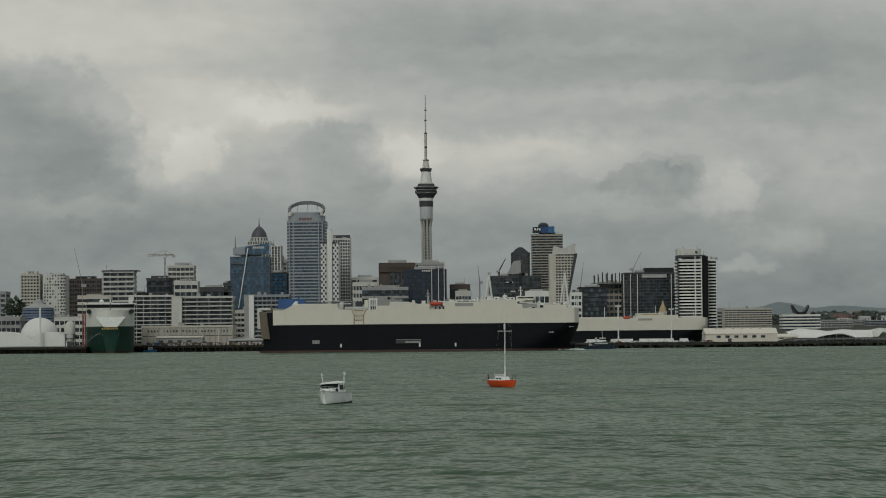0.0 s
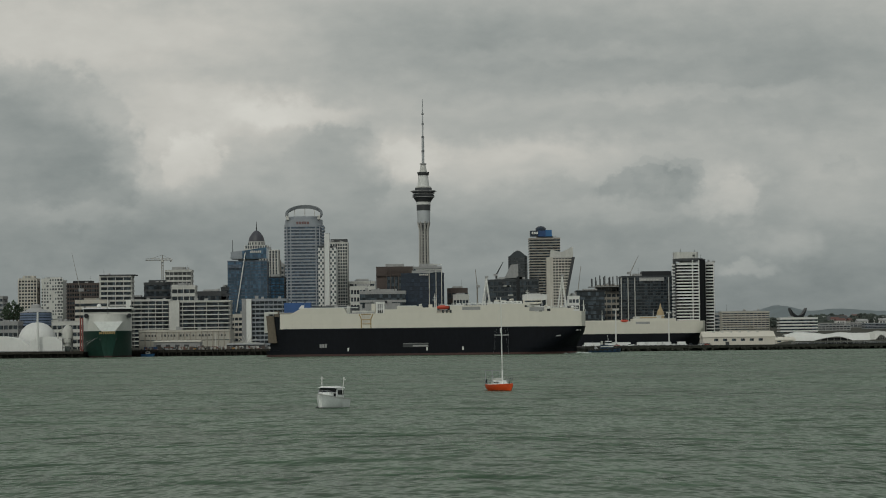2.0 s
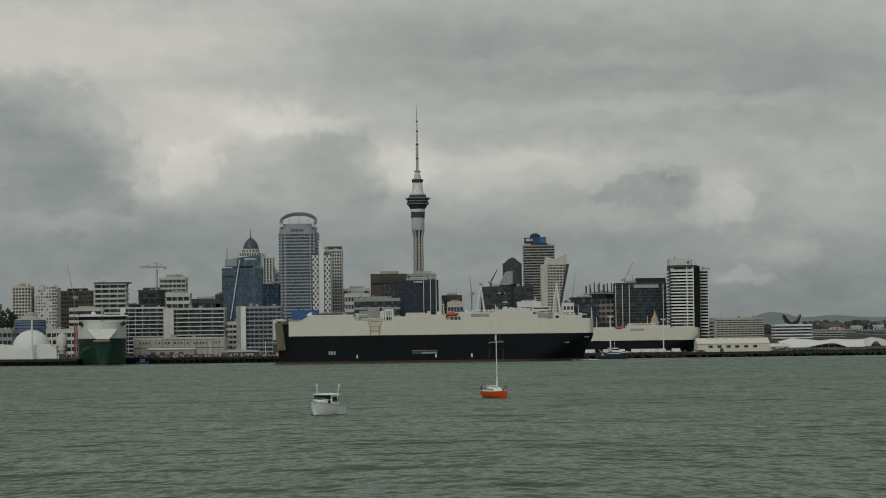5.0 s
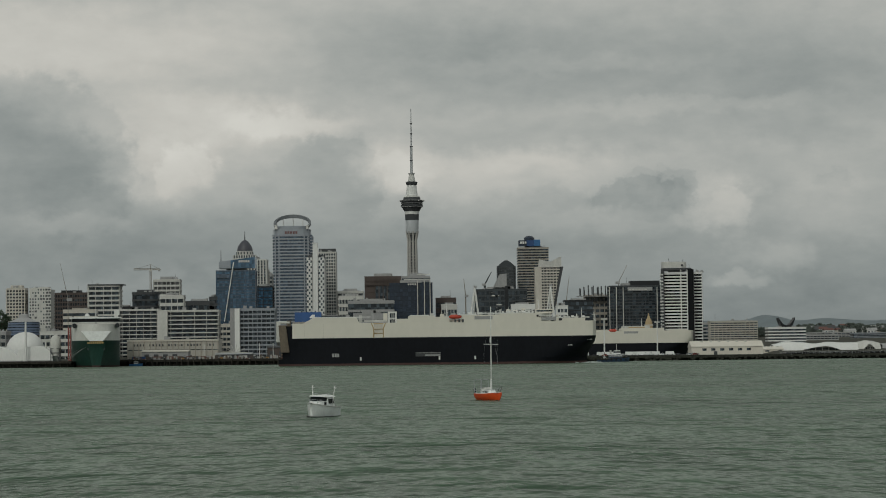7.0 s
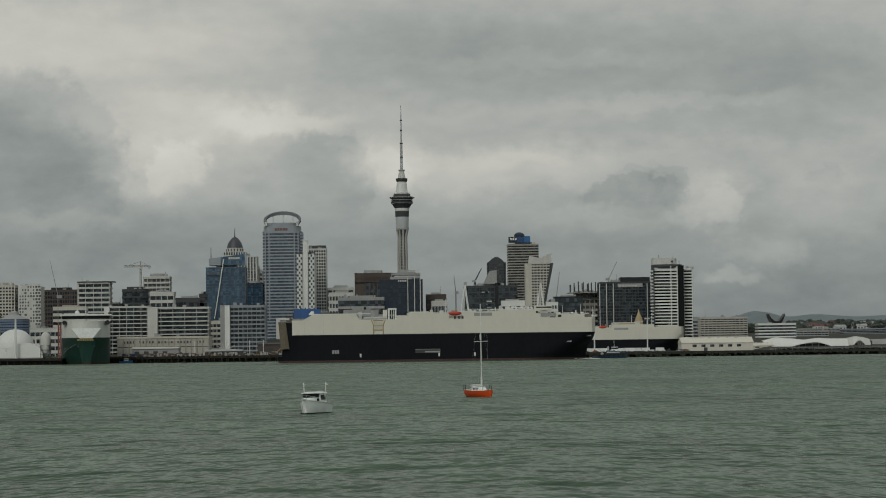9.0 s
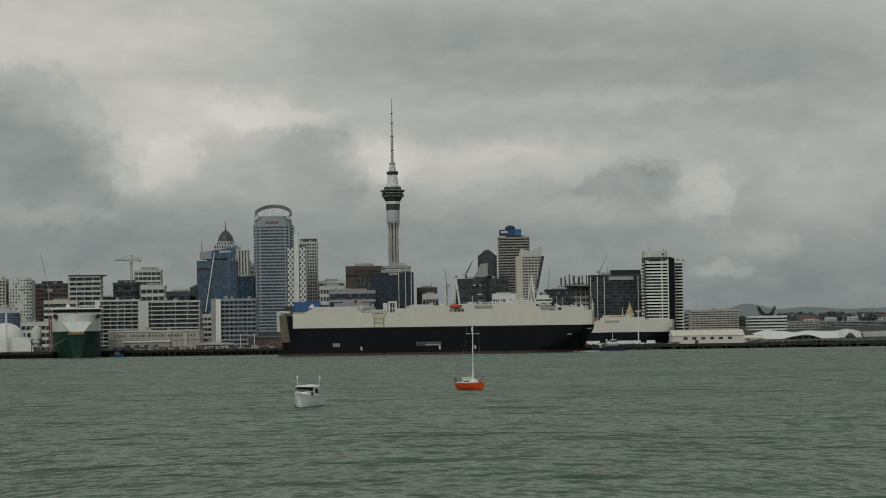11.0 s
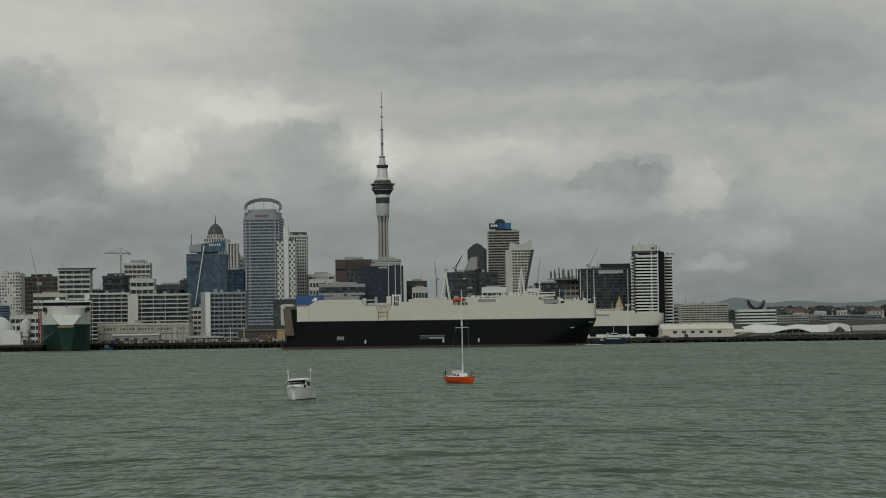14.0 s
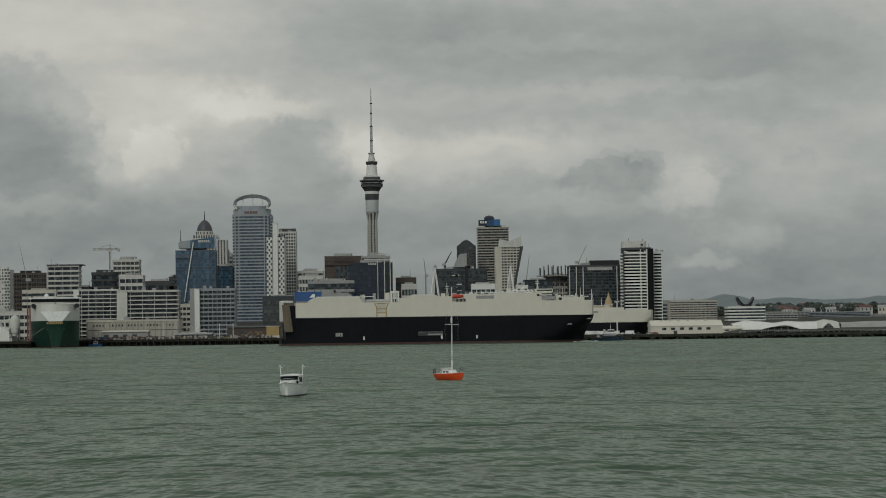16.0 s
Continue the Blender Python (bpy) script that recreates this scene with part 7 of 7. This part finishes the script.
def crate_stack(x, y, mats, label, seed):
    """Cargo piled on the quay, box by box."""
    rnd = random.Random(seed)
    ob = thing("crate_stack", pose(x, y, 4.2), label, "cargo", "quay cargo")
    xx = 0.0
    for k in range(5):
        w, h = rnd.uniform(1.0, 2.6), rnd.uniform(0.8, 2.6)
        part("crate", box(bmesh.new(), xx, xx + w, 0, rnd.uniform(1.2, 2.4), 0, h), M[mats[k % len(mats)]], ob, bevel=0.05)
        if k % 2:
            part("crate", box(bmesh.new(), xx + 0.1, xx + w * 0.8, 0.1, 1.2, h, h + rnd.uniform(0.5, 1.3)), M[mats[(k + 1) % len(mats)]], ob, bevel=0.05)
        xx += w + rnd.uniform(0.0, 0.7)
    return ob


def forklift(x, y):
    ob = thing("forklift", pose(x, y, 4.2), "dull yellow forklift truck on the quay", "vehicle", "forklifts")
    part("body", box(bmesh.new(), -1.3, 1.0, -0.7, 0.7, 0.4, 1.5), M["yellow"], ob, bevel=0.1)
    part("cage", box(bmesh.new(), -0.7, 0.6, -0.6, 0.6, 2.3, 2.42), M["darkgrey"], ob)
    for px in (-0.65, 0.5):
        part("cage_post", tube(bmesh.new(), (px, -0.55, 1.4), (px, -0.55, 2.35), 0.06, 4), M["darkgrey"], ob)
    part("mast", box(bmesh.new(), 1.05, 1.25, -0.5, 0.5, 0.2, 3.4), M["darkgrey"], ob)
    part("fork", box(bmesh.new(), 1.25, 2.4, -0.4, -0.2, 0.25, 0.35), M["steel"], ob)
    for px in (-0.9, 0.7):
        part("wheel", tube(bmesh.new(), (px, -0.75, 0.4), (px, 0.75, 0.4), 0.4, 10), M["rubber"], ob)
    return ob


rnd_w = random.Random(77)
first = mooring_post(-216.0, 1698.6, 5.6)
for k in range(30):
    copy_thing(first, pose(-213.5 + 4.4 * k + rnd_w.uniform(-0.6, 0.6), 1698.7 + rnd_w.uniform(-0.2, 0.3), rnd_w.uniform(-0.9, 0.5)))
stacks = [crate_stack(-214.0, 1703.5, ("redbrick", "ramp", "grey", "brown"), "rust-brown crates and drums piled on the quay", 1),
          crate_stack(-205.0, 1704.0, ("brown", "darkgrey", "grey", "ramp"), "dark and pale crates piled on the quay", 2),
          crate_stack(-196.0, 1703.0, ("grey", "beige", "darkgrey"), "grey crates and sacks piled on the quay", 3)]
for k in range(13):
    copy_thing(stacks[k % 3], pose(-188.0 + 8.2 * k + rnd_w.uniform(-2, 2), 1703.2 + rnd_w.uniform(-0.6, 1.2), 4.2, 0, 0, rnd_w.choice((0, 0, 6, -5))))
first = forklift(-178.0, 1702.0)
copy_thing(first, pose(-150.5, 1702.2, 4.2, 0, 0, 180))
copy_thing(first, pose(-117.0, 1702.2, 4.2, 0, 0, 15))


def workboat(x, y):
    ob = thing("workboat", pose(x, y, 0), "small blue workboat lying at the wharf", "boat")
    part("hull", loft(bmesh.new(), [[(-5 + 10 * t, -b, 1.6 + 0.5 * t * t), (-4.6 + 9 * t, -b * 0.8, -0.4), (-4.6 + 9 * t, b * 0.8, -0.4), (-5 + 10 * t, b, 1.6 + 0.5 * t * t)]
                                    for t, b in ((0, 1.3), (0.25, 1.6), (0.5, 1.7), (0.75, 1.3), (0.92, 0.6), (1, 0.1))]), M["brightblue"], ob, smooth=True)
    cab = part("cabin", box(bmesh.new(), -1.5, 1.6, -1.0, 1.0, 1.6, 3.6), M["offwhite"], ob, bevel=0.1)
    part("cabin_window", box(bmesh.new(), -1.2, 1.3, -1.06, 1.06, 2.6, 3.2), M["glass"], cab)
    part("mast", tube(bmesh.new(), (0, 0, 3.6), (0, 0, 6.0), 0.07, 5), M["steel"], ob)
    return ob


workboat(-211.0, 1694.0)


def mid_ship_rail(x0, x1, y, z0, z1, label):
    """The quay's low steel fence of posts and rails."""
    ob = thing("wharf_fence", pose(x0, y, z0), label, "fence")
    me = mesh_of("post", box(bmesh.new(), -0.12, 0.12, -0.1, 0.1, 0, z1 - z0), M["steel"])
    n = int((x1 - x0) / 4)
    for i in range(n + 1):
        again("post", me, ob, pose(i * 4, 0, 0))
    part("rail", box(bmesh.new(), 0, n * 4, -0.06, 0.06, z1 - z0 - 0.2, z1 - z0), M["steel"], ob)
    part("rail", box(bmesh.new(), 0, n * 4, -0.06, 0.06, (z1 - z0) * 0.5, (z1 - z0) * 0.5 + 0.12), M["steel"], ob)
    return ob


mid_ship_rail(251.2, 420.3, 1690, 3.2, 4.8, "grey steel fence along the east quay")


def blue_roof_hall(x, y):
    ob = thing("rotunda", pose(x, y, 4.2), "blue-banded rotunda with a grey dome roof", "building")
    r, z = 14.03, 29.3 - 4.2
    for k in range(5):
        part("band", lathe(bmesh.new(), [(r * (1 - 0.02 * k), z + 2.2 * k - 4), (r * (1 - 0.02 * k), z + 2.2 * k - 2.4)], 32), M["bluegrey"], ob)
    part("core", lathe(bmesh.new(), [(r * 0.9, 0), (r * 0.9, z + 7)], 32), M["glass"], ob)
    part("dome", lathe(bmesh.new(), [(r * 0.95, z + 6.8), (r * 0.6, z + 8.6), (r * 0.3, z + 10.5), (r * 0.28, z + 13), (0.3, z + 14)], 32), M["grey"], ob, smooth=True)
    return ob


blue_roof_hall(-335.2, 1950)


def cargo_front(x, y):
    """Pilasters and a row of small high windows on the cargo hall."""
    ob = Annex(HOST["cargo"], pose(x, y, 4.2))
    w, h = 69.9, 18.86 - 4.2
    pil = mesh_of("pilaster", box(bmesh.new(), -0.35, 0.35, -0.5, 0.1, 0, h - 0.6), M["beige"])
    win = mesh_of("window", box(bmesh.new(), -0.6, 0.6, -0.25, 0.1, h * 0.70, h * 0.81), M["dimglass"])
    for i in range(17):
        again("pilaster", pil, ob, pose(-w / 2 + 0.5 + (w - 1) * i / 16, 0, 0))
    for i in range(26):
        if i % 6 != 4:
            again("window", win, ob, pose(-w * 0.42 + w * 0.86 * i / 25, 0, 0))
    part("cornice", box(bmesh.new(), -w / 2, w / 2, -0.6, 0.1, h - 0.7, h - 0.2), M["cream"], ob)


cargo_front(-196.0, 1799.8)



# ---------------------------------------------------------------- what moves
def motions():
    walk(ship, [(0, pose(-14.9, 1488, 0, 0, 0, -1.5)), (4, pose(-3.4, 1490, 0, 0, 0, 0.5)), (8, pose(8.0, 1493, 0, 0, 0, 2.5)), (12, pose(19.4, 1497, 0, 0, 0, 4.5)), (16, pose(30.5, 1501, 0, 0, 0, 6.5))])
    walk(harbour_tug, [(0, pose(102.5, 1560, 0)), (1.5, pose(102.5 + 4.0, 1560, 0)), (3.5, pose(102.5 + 9.5, 1561, 0)),
                       (7, pose(102.5 + 19.0, 1563, 0)), (9, pose(102.5 + 24.0, 1564, 0)), (12.5, pose(102.5 + 33.0, 1566, 0)), (16, pose(102.5 + 42.0, 1568, 0))])
    walk(clouds_sheet, [(0, pose(0, 0, 0)), (8, pose(14.5, 0, -4)), (16, pose(29, 0, -7))])
    walk(water_sheet, [(0, pose(0, 0, 0)), (16, pose(14, -5, 0))])
    # the launch swings at its mooring and bobs; the sloop rolls a little
    swing = ((0, -15.35, 324, 14, -3), (1, -15.35, 324, 15, 5), (2, -15.45, 324, 16, 2), (3, -15.43, 325, 18, 6), (4, -15.52, 325, 18, 3), (5.2, -15.42, 326, 18, 1),
             (6.5, -15.3, 327, 17, 3), (8, -15.17, 327, 15, 0), (9, -14.94, 328, 14, -1), (10.2, -14.78, 328, 12, 2), (11.5, -14.6, 329, 11, 0), (12.5, -14.48, 330, 10, -1),
             (14, -14.28, 330, 9, -3), (15, -14.08, 330, 8, -1), (16, -13.96, 331, 7, -1))
    walk(launch, [(t, pose(x, y, 0.05 * math.sin(2.1 * t), 1.2 * math.sin(1.7 * t + 1), roll, -turn)) for t, x, y, turn, roll in swing])
    walk(sloop, [(t, pose(10.4 + 0.008 * t, 420, 0.05 * math.sin(1.8 * t + 0.5), 1.0 * math.sin(1.5 * t), 0.8 * math.sin(1.3 * t + 2), -56 - 3 * math.sin(0.35 * t)))
                 for t in (0, 1, 2, 3, 4, 5, 6, 7, 8, 9, 10, 11, 12, 13, 14, 15, 16)])


motions()
